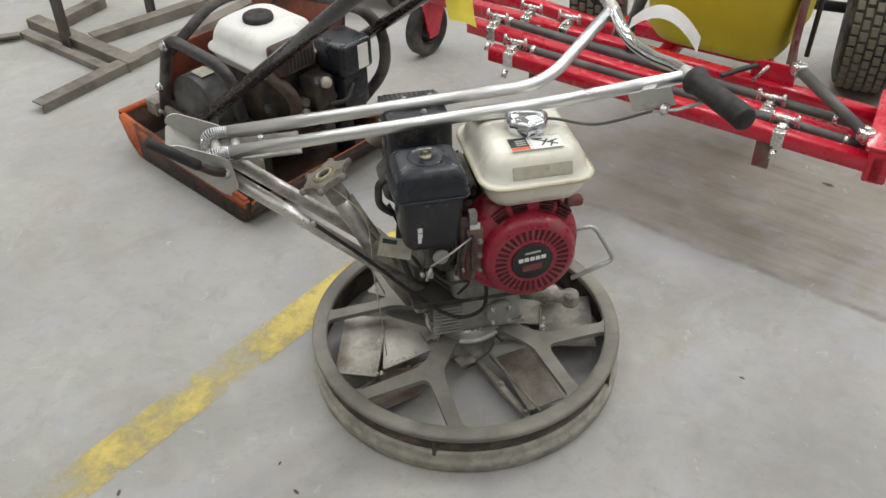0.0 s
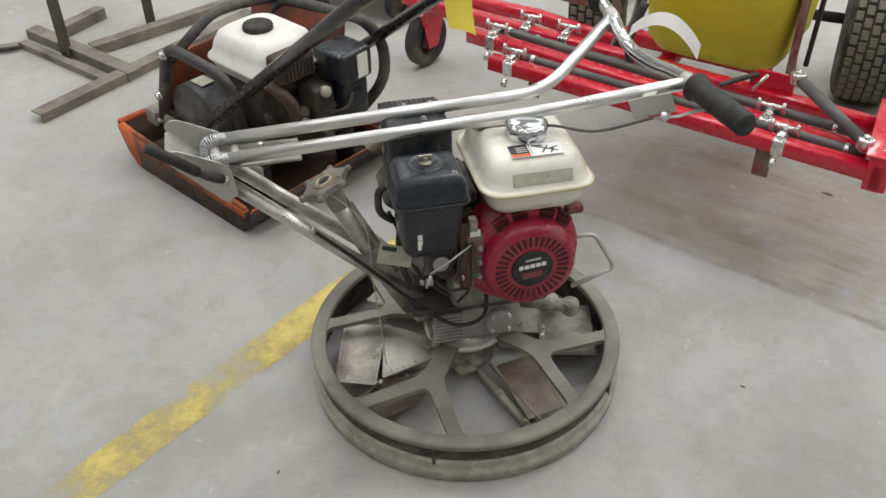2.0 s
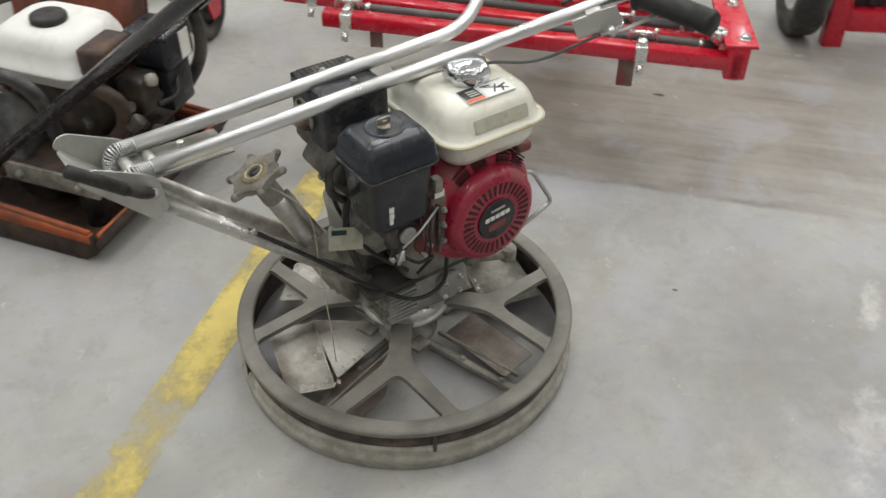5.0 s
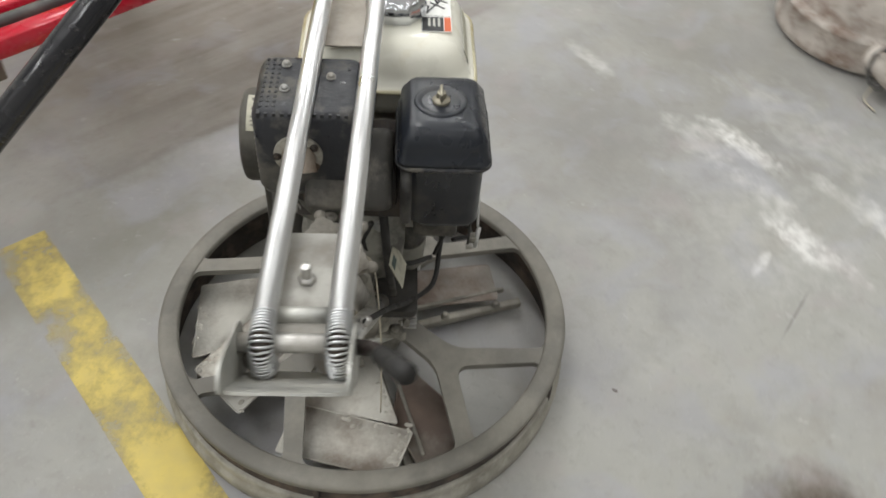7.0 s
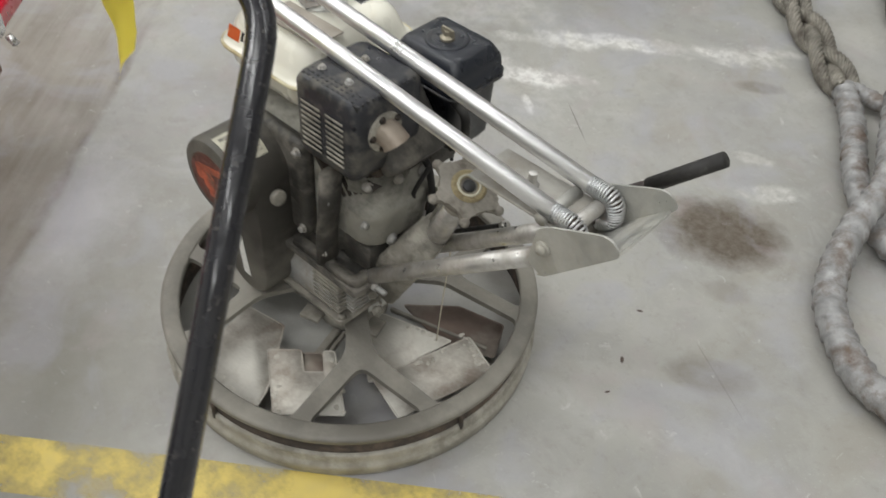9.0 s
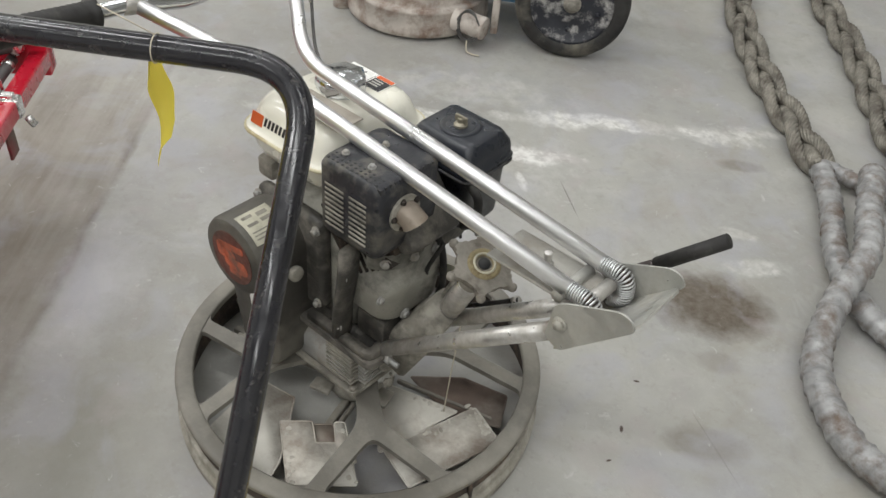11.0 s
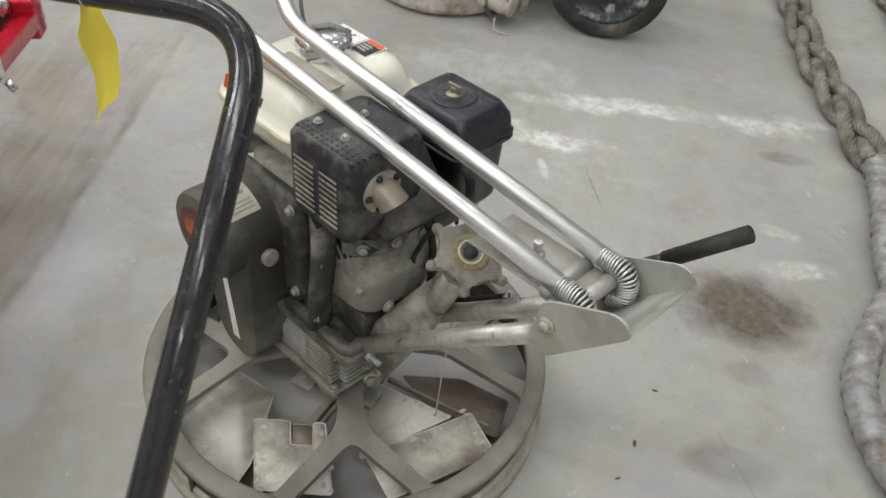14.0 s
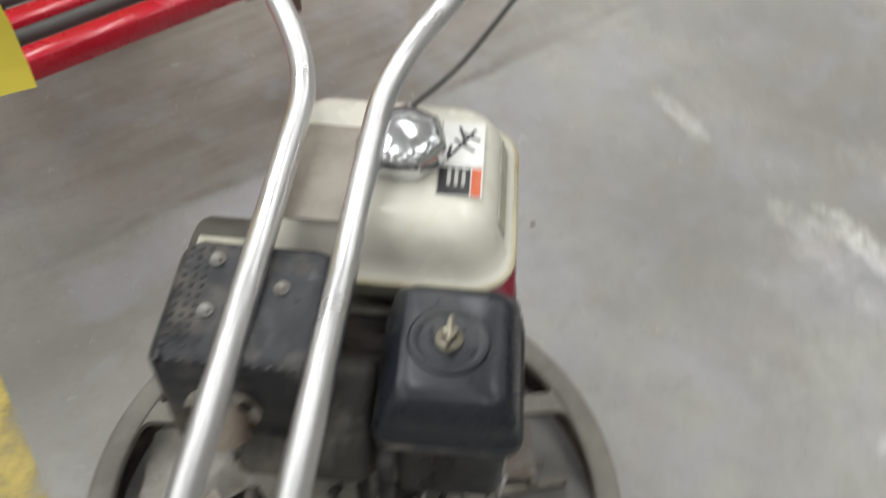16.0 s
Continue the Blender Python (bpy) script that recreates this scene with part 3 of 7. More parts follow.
def plate_with_holes(outer, holes, zfun, thick):
    """A sheet with openings; zfun(x, y) gives the height of its upper face."""
    bm = bmesh.new()
    edges = []
    for loop in (outer, *holes):
        vs = [bm.verts.new((x, y, 0)) for x, y in loop]
        edges += [bm.edges.new((vs[k], vs[(k + 1) % len(vs)])) for k in range(len(vs))]
    bmesh.ops.triangle_fill(bm, use_beauty=True, use_dissolve=False, edges=edges)
    for f in bm.faces:
        if f.normal.z < 0:
            f.normal_flip()
    got = bmesh.ops.extrude_face_region(bm, geom=list(bm.faces))
    low = {v for v in got["geom"] if isinstance(v, bmesh.types.BMVert)}
    for v in bm.verts:
        v.co.z = zfun(v.co.x, v.co.y) - (thick if v in low else 0)
    bmesh.ops.recalc_face_normals(bm, faces=list(bm.faces))
    return bm


def bolt(name, p, d, r, h, parent, material=M_CLAMP, label=""):
    """A hex head on a washer."""
    p, d = Vector(p), Vector(d).normalized()
    bm = cyl(p, p + d * h * 0.3, r * 1.35, seg=14)
    cyl(p + d * h * 0.3, p + d * h, r, r * 0.94, seg=6, bm=bm)
    return part(name, bm, material, parent, label)


# ---- the hall ----
HALL = 6.5
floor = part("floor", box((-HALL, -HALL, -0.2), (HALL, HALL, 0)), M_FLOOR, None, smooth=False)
tagged(floor, "grey trowelled concrete hall floor with stains", "floor", kind="structure")
ceiling = part("ceiling", box((-HALL, -HALL, 4.0), (HALL, HALL, 4.15)), M_CEIL, None, smooth=False)
tagged(ceiling, "pale sheet hall ceiling", "ceiling", kind="structure")
for wname, lo, hi in (("wall_north", (-HALL, HALL, 0), (HALL, HALL + 0.2, 4)), ("wall_south", (-HALL, -HALL - 0.2, 0), (HALL, -HALL, 4)),
                      ("wall_east", (HALL, -HALL, 0), (HALL + 0.2, HALL, 4)), ("wall_west", (-HALL - 0.2, -HALL, 0), (-HALL, HALL, 4))):
    tagged(part(wname, box(lo, hi), M_WALL, None, smooth=False), "pale painted hall wall", "wall", kind="structure")


def floor_line():
    """A painted strip, 9 cm wide, of one paint film thickness."""
    a, b, half = Vector((-1.119, -0.878)), Vector((0.052, 0.648)), 0.046
    d = (b - a).normalized()
    n = Vector((-d.y, d.x))
    bm = bmesh.new()
    uv = bm.loops.layers.uv.new("UVMap")
    steps = 40
    rows = []
    for k in range(steps + 1):
        c = a.lerp(b, k / steps)
        rows.append([bm.verts.new((*(c + n * half * s), 0.0012)) for s in (-1, -0.5, 0, 0.5, 1)])
    for k in range(steps):
        for j in range(4):
            f = bm.faces.new((rows[k][j], rows[k][j + 1], rows[k + 1][j + 1], rows[k + 1][j]))
            for lp, (u, w) in zip(f.loops, ((j, k), (j + 1, k), (j + 1, k + 1), (j, k + 1))):
                lp[uv].uv = (u / 4, w / steps)
    for f in bm.faces:
        if f.normal.z < 0:
            f.normal_flip()
    ob = part("floor_marking", bm, M_YELLOW, None, smooth=False)
    return tagged(ob, "scuffed yellow painted line on the concrete floor", "floor marking", kind="structure")


floor_line()


# ---- the power trowel ----
TURN = 15.0
trowel = thing("power_trowel", "cement-caked walk-behind power trowel with folded chrome handle and red engine",
               "power trowel", pose(0, 0, 0, 0, 0, TURN))


def spoke_height(x, y):
    r = math.hypot(x, y)
    return 0.092 + 0.020 * max(0.0, min(1.0, (0.19 - r) / 0.11))


def build_guard_ring():
    rim_in, rim_out = 0.272, 0.3000
    seg = 96
    outer = [(rim_out * math.cos(2 * math.pi * k / seg), rim_out * math.sin(2 * math.pi * k / seg)) for k in range(seg)]

    def pol(r, a):
        return (r * math.cos(radians(a)), r * math.sin(radians(a)))
    holes = []
    for k in range(4):
        s = 157 - TURN - 90 * k
        # triangle between the fork's two arms
        tri = [pol(0.170, s), *[pol(rim_in + 0.002, s - 17.5 + 35 * j / 6) for j in range(7)]]
        holes.append(round_poly(tri, 0.022))
        # large opening between this spoke and the next
        b = s - 45
        stem = math.degrees(math.asin(0.018 / 0.075))
        fork = math.degrees(math.asin(0.020 / 0.150))
        big = [pol(0.072, b + 45 - stem), pol(0.150, b + 45 - fork),
               *[pol(rim_in, b + 22 - 44 * j / 8) for j in range(9)],
               pol(0.150, b - 45 + fork), pol(0.072, b - 45 + stem)]
        holes.append(round_poly(big, 0.020))
    centre = [(0.03 * math.cos(2 * math.pi * k / 24), 0.03 * math.sin(2 * math.pi * k / 24)) for k in range(24)]
    holes.append(centre)
    bm = plate_with_holes(outer, holes, spoke_height, 0.010)
    top = part("guard_plate", bm, M_RING, trowel, "cement-caked spoked guard plate")
    # rolled rim that carries the plate
    prof = [(0.272, 0.083), (0.272, 0.0925), (0.275, 0.0945), (0.2945, 0.0950), (0.2995, 0.0935), (0.3010, 0.0900), (0.3005, 0.0840), (0.2975, 0.0815), (0.2935, 0.0820), (0.272, 0.083)]
    part("guard_rim", lathe(prof, 128), M_RING, trowel)
    # wall behind the gap, painted dark for the recess shade
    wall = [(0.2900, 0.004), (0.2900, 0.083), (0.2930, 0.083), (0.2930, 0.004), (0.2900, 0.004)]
    part("guard_wall", lathe(wall, 128), M_GAP, trowel, "grimy guard wall darkened with the gap's shade")
    low = [(0.2925, 0.051), (0.2970, 0.0515), (0.2990, 0.047), (0.2983, 0.038), (0.3000, 0.030), (0.3027, 0.028), (0.3039, 0.022), (0.3033, 0.014),
           (0.3013, 0.010), (0.3020, 0.005), (0.3005, 0.002), (0.2925, 0.002), (0.2925, 0.051)]
    part("lower_band", lathe(low, 128), M_RING_LOW, trowel, "cement-splashed lower steel band")
    # welded studs between plate and band
    for a in (20, 95, 170, 245, 320):
        p = Vector((0.2965 * math.cos(radians(a)), 0.2965 * math.sin(radians(a)), 0.042))
        part("spacer", cyl(p, p + Vector((0, 0, 0.040)), 0.004, seg=8), M_GAP, trowel)


build_guard_ring()


# outline in plan, height, tilt about x and y, paint, label, lines of hardened cement (from, to, lumps)
BLADES = (
    (((-0.252, -0.118), (-0.172, -0.124), (-0.166, 0.050), (-0.250, 0.052)), 0.056, -2, 2, M_BLADE_TOP, "pale cement-caked float blade", (((-0.25, -0.115), (-0.175, -0.120), 26), ((-0.175, -0.11), (-0.170, 0.03), 8))),
    (((-0.052, -0.030), (-0.160, -0.098), (-0.168, 0.058), (-0.060, 0.016)), 0.048, 0, 2, M_BLADE_TOP, "pale cement-caked inner blade", (((-0.06, -0.034), (-0.155, -0.094), 8),)),
    (((-0.045, -0.074), (-0.094, -0.155), (-0.165, -0.198), (-0.214, -0.147), (-0.149, -0.087)), 0.036, 0, 0, M_BLADE_RUST, "rust-brown steel trowel blade", ()),
    (((0.062, -0.048), (0.122, -0.188), (0.190, -0.158), (0.130, -0.018)), 0.036, 0, -2, M_BLADE, "rust-stained steel trowel blade", ()),
    (((-0.037, 0.170), (-0.064, 0.124), (-0.106, 0.140), (-0.122, 0.112), (-0.082, 0.094), (-0.091, 0.079), (-0.211, 0.122), (-0.157, 0.213)), 0.058, 2, 2, M_BLADE_TOP, "pale cement-caked float blade with a notch", (((-0.037, 0.170), (-0.157, 0.213), 10), ((-0.091, 0.079), (-0.211, 0.122), 10))),
    (((-0.050, 0.150), (-0.080, 0.096), (-0.130, 0.105), (-0.110, 0.150)), 0.050, 2, 2, M_BLADE_RUST, "rust-brown packing plate", ()),
    (((0.012, 0.280), (0.073, 0.157), (0.006, 0.123), (-0.100, 0.200), (-0.126, 0.234)), 0.042, 0, 0, M_BLADE_TOP, "pale cement-caked trowel blade", (((0.012, 0.28), (-0.12, 0.236), 14),)),
    (((0.150, -0.030), (0.262, -0.036), (0.262, 0.120), (0.160, 0.110)), 0.052, -2, -2, M_ARM, "grey caked float blade", (((0.15, -0.03), (0.16, 0.10), 8),)),
    (((0.050, 0.040), (0.160, 0.040), (0.190, 0.190), (0.090, 0.130)), 0.046, 0, 0, M_ARM, "grey caked inner blade", ()),
)


def build_rotor():
    hub = lathe([(0, 0.030), (0.050, 0.030), (0.058, 0.036), (0.058, 0.052), (0.052, 0.058), (0.034, 0.060), (0.034, 0.078), (0.050, 0.080), (0.056, 0.085), (0.056, 0.100), (0.048, 0.106), (0.03, 0.108), (0, 0.108)], 40)
    part("rotor_hub", hub, M_GEAR_DIRTY, trowel)
    part("pressure_plate", lathe([(0.03, 0.101), (0.074, 0.101), (0.079, 0.104), (0.079, 0.109), (0.072, 0.113), (0.060, 0.114), (0.058, 0.120), (0.03, 0.120)], 48), M_PLATE, trowel, "dull worn alloy pressure plate")
    for k in range(4):
        m = pose(0, 0, 0, 0, 0, 212 - TURN - 90 * k)
        arm = box((0.045, -0.007, 0.012), (0.258, 0.007, 0.027), 0.004, m=m)
        part("trowel_arm", arm, M_ARM, trowel)
        for x in (0.13, 0.215):
            bolt("arm_bolt", m @ Vector((x, 0, 0.027)), (0, 0, 1), 0.0055, 0.007, trowel, M_ARM)
        inner = m @ pose(0, 0, 0.030, 3, 0, 0)
        part("blade_rib", box((0.060, 0.018, 0.0), (0.235, 0.024, 0.010), 0.002, m=inner), M_ARM, trowel)
        lift = box((0.050, -0.055, 0.050), (0.075, -0.020, 0.058), 0.002, m=m)
        part("lift_lever", lift, M_ARM, trowel)
    # the blades lie over and under the arms, each turned its own way
    for pts, z, lean_x, lean_y, material, label, crusts in BLADES:
        plan = pose(0, 0, 0, 0, 0, -TURN) @ Matrix.Diagonal((1 / 1.024, 1 / 1.024, 1, 1))
        mid = sum((Vector((*p, 0)) for p in pts), Vector()) / len(pts)
        tilt = plan @ Matrix.Translation((mid.x, mid.y, z)) @ pose(0, 0, 0, lean_x, lean_y, 0)
        outline = round_poly([(x - mid.x, y - mid.y) for x, y in pts], 0.005, 3)
        blade = part("trowel_blade", slab(outline, -0.0016, 0.0022, tilt), material, trowel, label)
        edge = [tilt @ Vector((x, y, 0.0014)) for x, y in outline]
        part("blade_edge", sweep(edge + edge[:1], 0.0015, 6), material, blade, "rolled blade edge")
        crust = bmesh.new()
        rnd = random.Random(int(1000 * abs(mid.x)) + 7)
        for (ax, ay), (bx, by), count in crusts:
            for j in range(count):
                q = rnd.random()
                x, y = ax + (bx - ax) * q - mid.x + abs(rnd.gauss(0, 0.006)) * (1 if mid.x > ax else -1), ay + (by - ay) * q - mid.y + abs(rnd.gauss(0, 0.006)) * (1 if mid.y > ay else -1)
                bmesh.ops.create_icosphere(crust, subdivisions=2, radius=1, matrix=tilt @ Matrix.Translation((x, y, 0.0018))
                                           @ Matrix.Diagonal((rnd.uniform(0.002, 0.0065), rnd.uniform(0.002, 0.0065), rnd.uniform(0.0006, 0.0014), 1)))
        for v in crust.verts:
            n = noise.noise(v.co * 90)
            v.co += Vector((n * 0.003, noise.noise(v.co * 80 + Vector((5, 0, 0))) * 0.003, n * 0.001))
        if crusts:
            tagged(part("cement_crust", crust, M_BLADE_WHITE, blade, "pale hardened cement splashes"), kind="stuff")
    # a loose cap nut on one arm
    m = pose(0, 0, 0, 0, 0, 10)
    part("arm_sleeve", cyl(m @ Vector((0.175, 0.01, 0.078)), m @ Vector((0.215, 0.018, 0.080)), 0.014, seg=20, bevel=0.002), M_GEAR, trowel)


build_rotor()

# the guard and blades are a size up from the drawing
seat = Matrix.Diagonal((1.024, 1.024, 1, 1))
ring_parts = list(trowel.children_recursive)
for ob in ring_parts:
    ob.data.transform(seat)


def build_gearbox():
    body = loft([(round_rect(-0.066, 0.082, -0.058, 0.085, 0.022), 0.128), (round_rect(-0.076, 0.094, -0.066, 0.09, 0.020), 0.142),
                 (round_rect(-0.076, 0.094, -0.066, 0.09, 0.020), 0.178), (round_rect(-0.07, 0.09, -0.060, 0.08, 0.022), 0.190), (round_rect(-0.07, 0.09, -0.062, 0.078, 0.022), 0.216)])
    part("gearbox", body, M_GEAR, trowel, "dusty cast alloy gearbox")
    for k in range(8):
        z = 0.144 + 0.0085 * k
        part("cooling_fin", box((-0.086, -0.078, z), (-0.030, -0.058, z + 0.0035), 0.001), M_GEAR, trowel)
        part("cooling_fin", box((-0.092, -0.010, z), (-0.070, 0.075, z + 0.0035), 0.001), M_GEAR, trowel)
        part("cooling_fin", box((-0.078, 0.074, z), (-0.020, 0.092, z + 0.0035), 0.001), M_ARM, trowel)
    cover = cyl((0.045, -0.064, 0.170), (0.045, -0.078, 0.170), 0.029, seg=32, bevel=0.004)
    part("gearbox_cover", cover, M_GEAR, trowel)
    for k in range(4):
        a = radians(45 + 90 * k)
        bolt("cover_bolt", (0.045 + 0.023 * math.cos(a), -0.078, 0.170 + 0.023 * math.sin(a)), (0, -1, 0), 0.004, 0.006, trowel)
    part("mounting_flange", box((-0.086, -0.056, 0.120), (0.102, 0.094, 0.129), 0.003), M_GEAR_DIRTY, trowel)
    for x, y in ((-0.078, -0.048), (0.094, -0.048), (-0.078, 0.086), (0.094, 0.086)):
        bolt("flange_bolt", (x, y, 0.129), (0, 0, 1), 0.0065, 0.009, trowel, M_GEAR_DIRTY)
    part("output_tube", sweep([(0.085, -0.01, 0.165), (0.20, -0.045, 0.155)], 0.013, 18), M_GEAR_DIRTY, trowel, "caked steel yoke tube")
    part("yoke_end", cyl((0.20, -0.045, 0.140), (0.20, -0.045, 0.168), 0.017, seg=20, bevel=0.003), M_GEAR_DIRTY, trowel)
    bed = slab(round_rect(-0.125, 0.140, -0.078, 0.096, 0.012), 0.216, 0.228, None, 0.003)
    part("engine_bed", bed, M_GRIME, trowel, "greasy black engine bed plate")
    part("bed_rim", sweep(rounded([(0.02, 0.086, 0.236), (-0.112, 0.086, 0.236), (-0.112, -0.012, 0.236), (-0.02, -0.012, 0.236)], 0.012), 0.0075, 10, square=True), M_GRIME, trowel, "raised rim round the bed slot")
    part("adjuster_screw", cyl((-0.128, 0.062, 0.224), (-0.150, 0.062, 0.224), 0.0045, seg=10), M_GEAR, trowel)
    part("adjuster_nut", cyl((-0.126, 0.062, 0.224), (-0.133, 0.062, 0.224), 0.008, seg=6), M_GEAR, trowel)
    # caked riser between gearbox and lower handle tubes
    riser = box((-0.116, -0.040, 0.165), (-0.070, 0.032, 0.222), 0.010, 3)
    part("handle_socket", riser, M_GEAR_DIRTY, trowel, "cement-caked cast handle socket")
    rnd = random.Random(3)
    crust = bmesh.new()
    for j in range(46):
        p = Vector((rnd.uniform(-0.120, -0.06), rnd.uniform(-0.065, 0.065), rnd.uniform(0.12, 0.215)))
        bmesh.ops.create_icosphere(crust, subdivisions=1, radius=rnd.uniform(0.003, 0.009), matrix=Matrix.Translation(p))
    for v in crust.verts:
        v.co += noise.noise_vector(v.co * 120) * 0.004
    tagged(part("cement_crust", crust, M_GEAR_DIRTY, trowel), kind="stuff")


build_gearbox()


def build_engine():
    """The petrol engine bolted on the bed; it moves with the machine."""
    block = loft([(round_rect(-0.050, 0.140, -0.085, 0.055, 0.02), 0.232), (round_rect(-0.045, 0.150, -0.090, 0.058, 0.03), 0.27),
                  (round_rect(-0.035, 0.160, -0.090, 0.058, 0.04), 0.36), (round_rect(-0.02, 0.150, -0.08, 0.055, 0.04), 0.43)])
    part("crankcase", block, M_SHROUD, trowel, "dusty grey alloy crankcase")
    # inclined cylinder with fins, under the silencer
    m = pose(-0.02, 0.0, 0.40, 0, -52, 0)
    part("cylinder", box((-0.045, -0.05, -0.02), (0.045, 0.06, 0.11), 0.006, m=m), M_DARK_STEEL, trowel)
    for k in range(7):
        z = 0.005 + 0.015 * k
        part("cylinder_fin", box((-0.058, -0.060, z), (0.058, 0.068, z + 0.003), 0.001, m=m), M_DARK_STEEL, trowel)
    part("valve_cover", box((-0.048, -0.045, 0.11), (0.048, 0.055, 0.145), 0.010, 3, m=m), M_GRIME, trowel)
    shroud = loft([(round_rect(-0.118, -0.030, -0.046, 0.058, 0.030), 0.286), (round_rect(-0.127, -0.022, -0.056, 0.066, 0.032), 0.298), (round_rect(-0.130, -0.020, -0.060, 0.069, 0.032), 0.345),
                   (round_rect(-0.132, -0.020, -0.060, 0.069, 0.030), 0.362), (round_rect(-0.127, -0.022, -0.055, 0.064, 0.030), 0.368), (round_rect(-0.124, -0.022, -0.052, 0.062, 0.030), 0.412), (round_rect(-0.110, -0.030, -0.042, 0.052, 0.026), 0.430)])
    part("shroud", shroud, M_SHROUD, trowel, "dusty light-grey pressed cylinder shroud")
    part("oil_box", box((-0.115, -0.02, 0.236), (-0.055, 0.060, 0.285), 0.008, 2), M_GRIME, trowel)
    part("side_cover", box((0.0, 0.052, 0.245), (0.15, 0.078, 0.42), 0.012, 3), M_GRIME, trowel)
    for x, z in ((0.01, 0.26), (0.14, 0.26), (0.01, 0.405), (0.14, 0.405)):
        bolt("cover_bolt", (x, 0.078, z), (0, 1, 0), 0.006, 0.008, trowel, M_GEAR)

    # recoil starter: red fan cowl with radial slots
    cx, cz = 0.076, 0.358
    cowl_out = []
    for k in range(48):
        a = 2 * math.pi * k / 48
        r = 0.098 + 0.010 * max(0, math.sin(a)) + 0.018 * max(0, -math.cos(a)) ** 2
        cowl_out.append((r * math.cos(a), r * math.sin(a)))
    my = pose(cx, -0.075, cz, 90, 0, 0)
    cowl = bmesh.new()
    rings = []
    for scale, depth in ((0.97, -0.015), (1.0, 0.0), (1.0, 0.030), (0.975, 0.042), (0.93, 0.048), (0.85, 0.050)):
        rings.append([cowl.verts.new(my @ Vector((x * scale, y * scale, depth))) for x, y in cowl_out])
    for a, b in zip(rings, rings[1:]):
        for k in range(48):
            cowl.faces.new((a[k], a[(k + 1) % 48], b[(k + 1) % 48], b[k]))
    cowl.faces.new(rings[-1])
    cowl_ob = part("fan_cowl", cowl, M_RED, trowel, "red painted engine fan cowl")
    part("cowl_bracket", box((-0.045, -0.118, 0.300), (0.010, -0.085, 0.425), 0.008, 2), M_RED_DARK, trowel)
    # starter drum standing proud of the cowl
    drum = lathe([(0.086, 0.045), (0.086, 0.060), (0.083, 0.070), (0.077, 0.076), (0.070, 0.078), (0.030, 0.078), (0, 0.078)], 64, my)
    starter = part("recoil_starter", drum, M_RED, trowel, "red round recoil starter cover with slots")
    # radial slots: dark slabs between ribs, recess shade put into their colour
    for k in range(34):
        a = 2 * math.pi * k / 34
        c, s = math.cos(a), math.sin(a)
        w = 0.0021
        q = [(0.046, -w), (0.067, -w * 1.6), (0.067, w * 1.6), (0.046, w)]
        pts = [(x * c - y * s, x * s + y * c) for x, y in q]
        part("vent_slot", slab(pts, 0.0772, 0.0786, my), M_RED_SLOT, starter, smooth=False)
    disc = lathe([(0, 0.0785), (0.036, 0.0785), (0.038, 0.080), (0.036, 0.0815), (0, 0.0815)], 40, my)
    badge = part("badge", disc, M_INK_SHADE, starter, "black round badge with worn pale bars")
    for q in range(5):
        part("badge_bar", slab(round_rect(-0.0255 + q * 0.0103, -0.0170 + q * 0.0103, -0.0045, 0.0035, 0.001, 2), 0.0815, 0.0822, my @ pose(0, 0.008, 0, 0, 0, 6)), M_LABEL_WHITE, badge, smooth=False)
    part("badge_bar", slab(round_rect(-0.014, 0.014, -0.002, 0.002, 0.0008, 2), 0.0815, 0.0822, my @ pose(0, 0.021, 0, 0, 0, 6)), M_LABEL_GREY, badge, smooth=False)
    part("badge_bar", slab(round_rect(-0.018, 0.018, -0.008, 0.005, 0.001, 2), 0.0815, 0.0820, my @ pose(0, -0.010, 0, 0, 0, 6)), M_RED_DARK, badge, smooth=False)
    # two banks of louvres on the shoulder of the cowl, their shade put into colour
    for bank, start in ((0, 62), (1, 112)):
        for j in range(4):
            for i in range(2):
                a0 = radians(start - 20 + i * 21)
                pts = [(math.cos(a0 + radians(t)) * r, math.sin(a0 + radians(t)) * r) for r, ts in
                       ((0.0905 + j * 0.0048, range(0, 18, 4)), (0.0930 + j * 0.0048, range(16, -2, -4))) for t in ts]
                dz = 0.0455 - 0.0105 * j * 0.35
                part("louvre", slab(pts, dz, 0.0545 - 0.002 * j, my), M_RED_SLOT, cowl_ob, smooth=False)
    # starter knob and rope eye
    part("starter_handle", box((0.150, -0.112, 0.428), (0.182, -0.092, 0.446), 0.006, 3), M_RED_DARK, trowel, "faded red pull handle")
    # throttle controls between cleaner and cowl
    part("control_plate", box((-0.036, -0.128, 0.33), (-0.006, -0.120, 0.425), 0.002), M_RED_DARK, trowel)
    for z, l in ((0.405, 0.03), (0.375, 0.022), (0.345, 0.028)):
        part("control_lever", box((-0.030, -0.140, z - 0.02), (-0.024, -0.131, z + l * 0.4), 0.002), M_GRIME, trowel)
        bolt("control_bolt", (-0.012, -0.128, z - 0.008), (0, -1, 0), 0.0042, 0.006, trowel, M_GEAR)
    part("control_decal", box((-0.030, -0.1300, 0.425), (-0.012, -0.1282, 0.438)), M_LABEL_WHITE, trowel, smooth=False)
    part("lever_tab", box((-0.032, -0.135, 0.438), (-0.018, -0.118, 0.462), 0.002, m=None), M_GEAR_DIRTY, trowel)
    part("governor_spring", sweep([(-0.105, -0.150, 0.375), (-0.075, -0.152, 0.395), (-0.030, -0.138, 0.415)], 0.0018, 8), M_SILVER, trowel)
    part("throttle_lever", sweep([(-0.112, -0.148, 0.345), (-0.105, -0.152, 0.372)], 0.003, 8), M_SILVER, trowel)
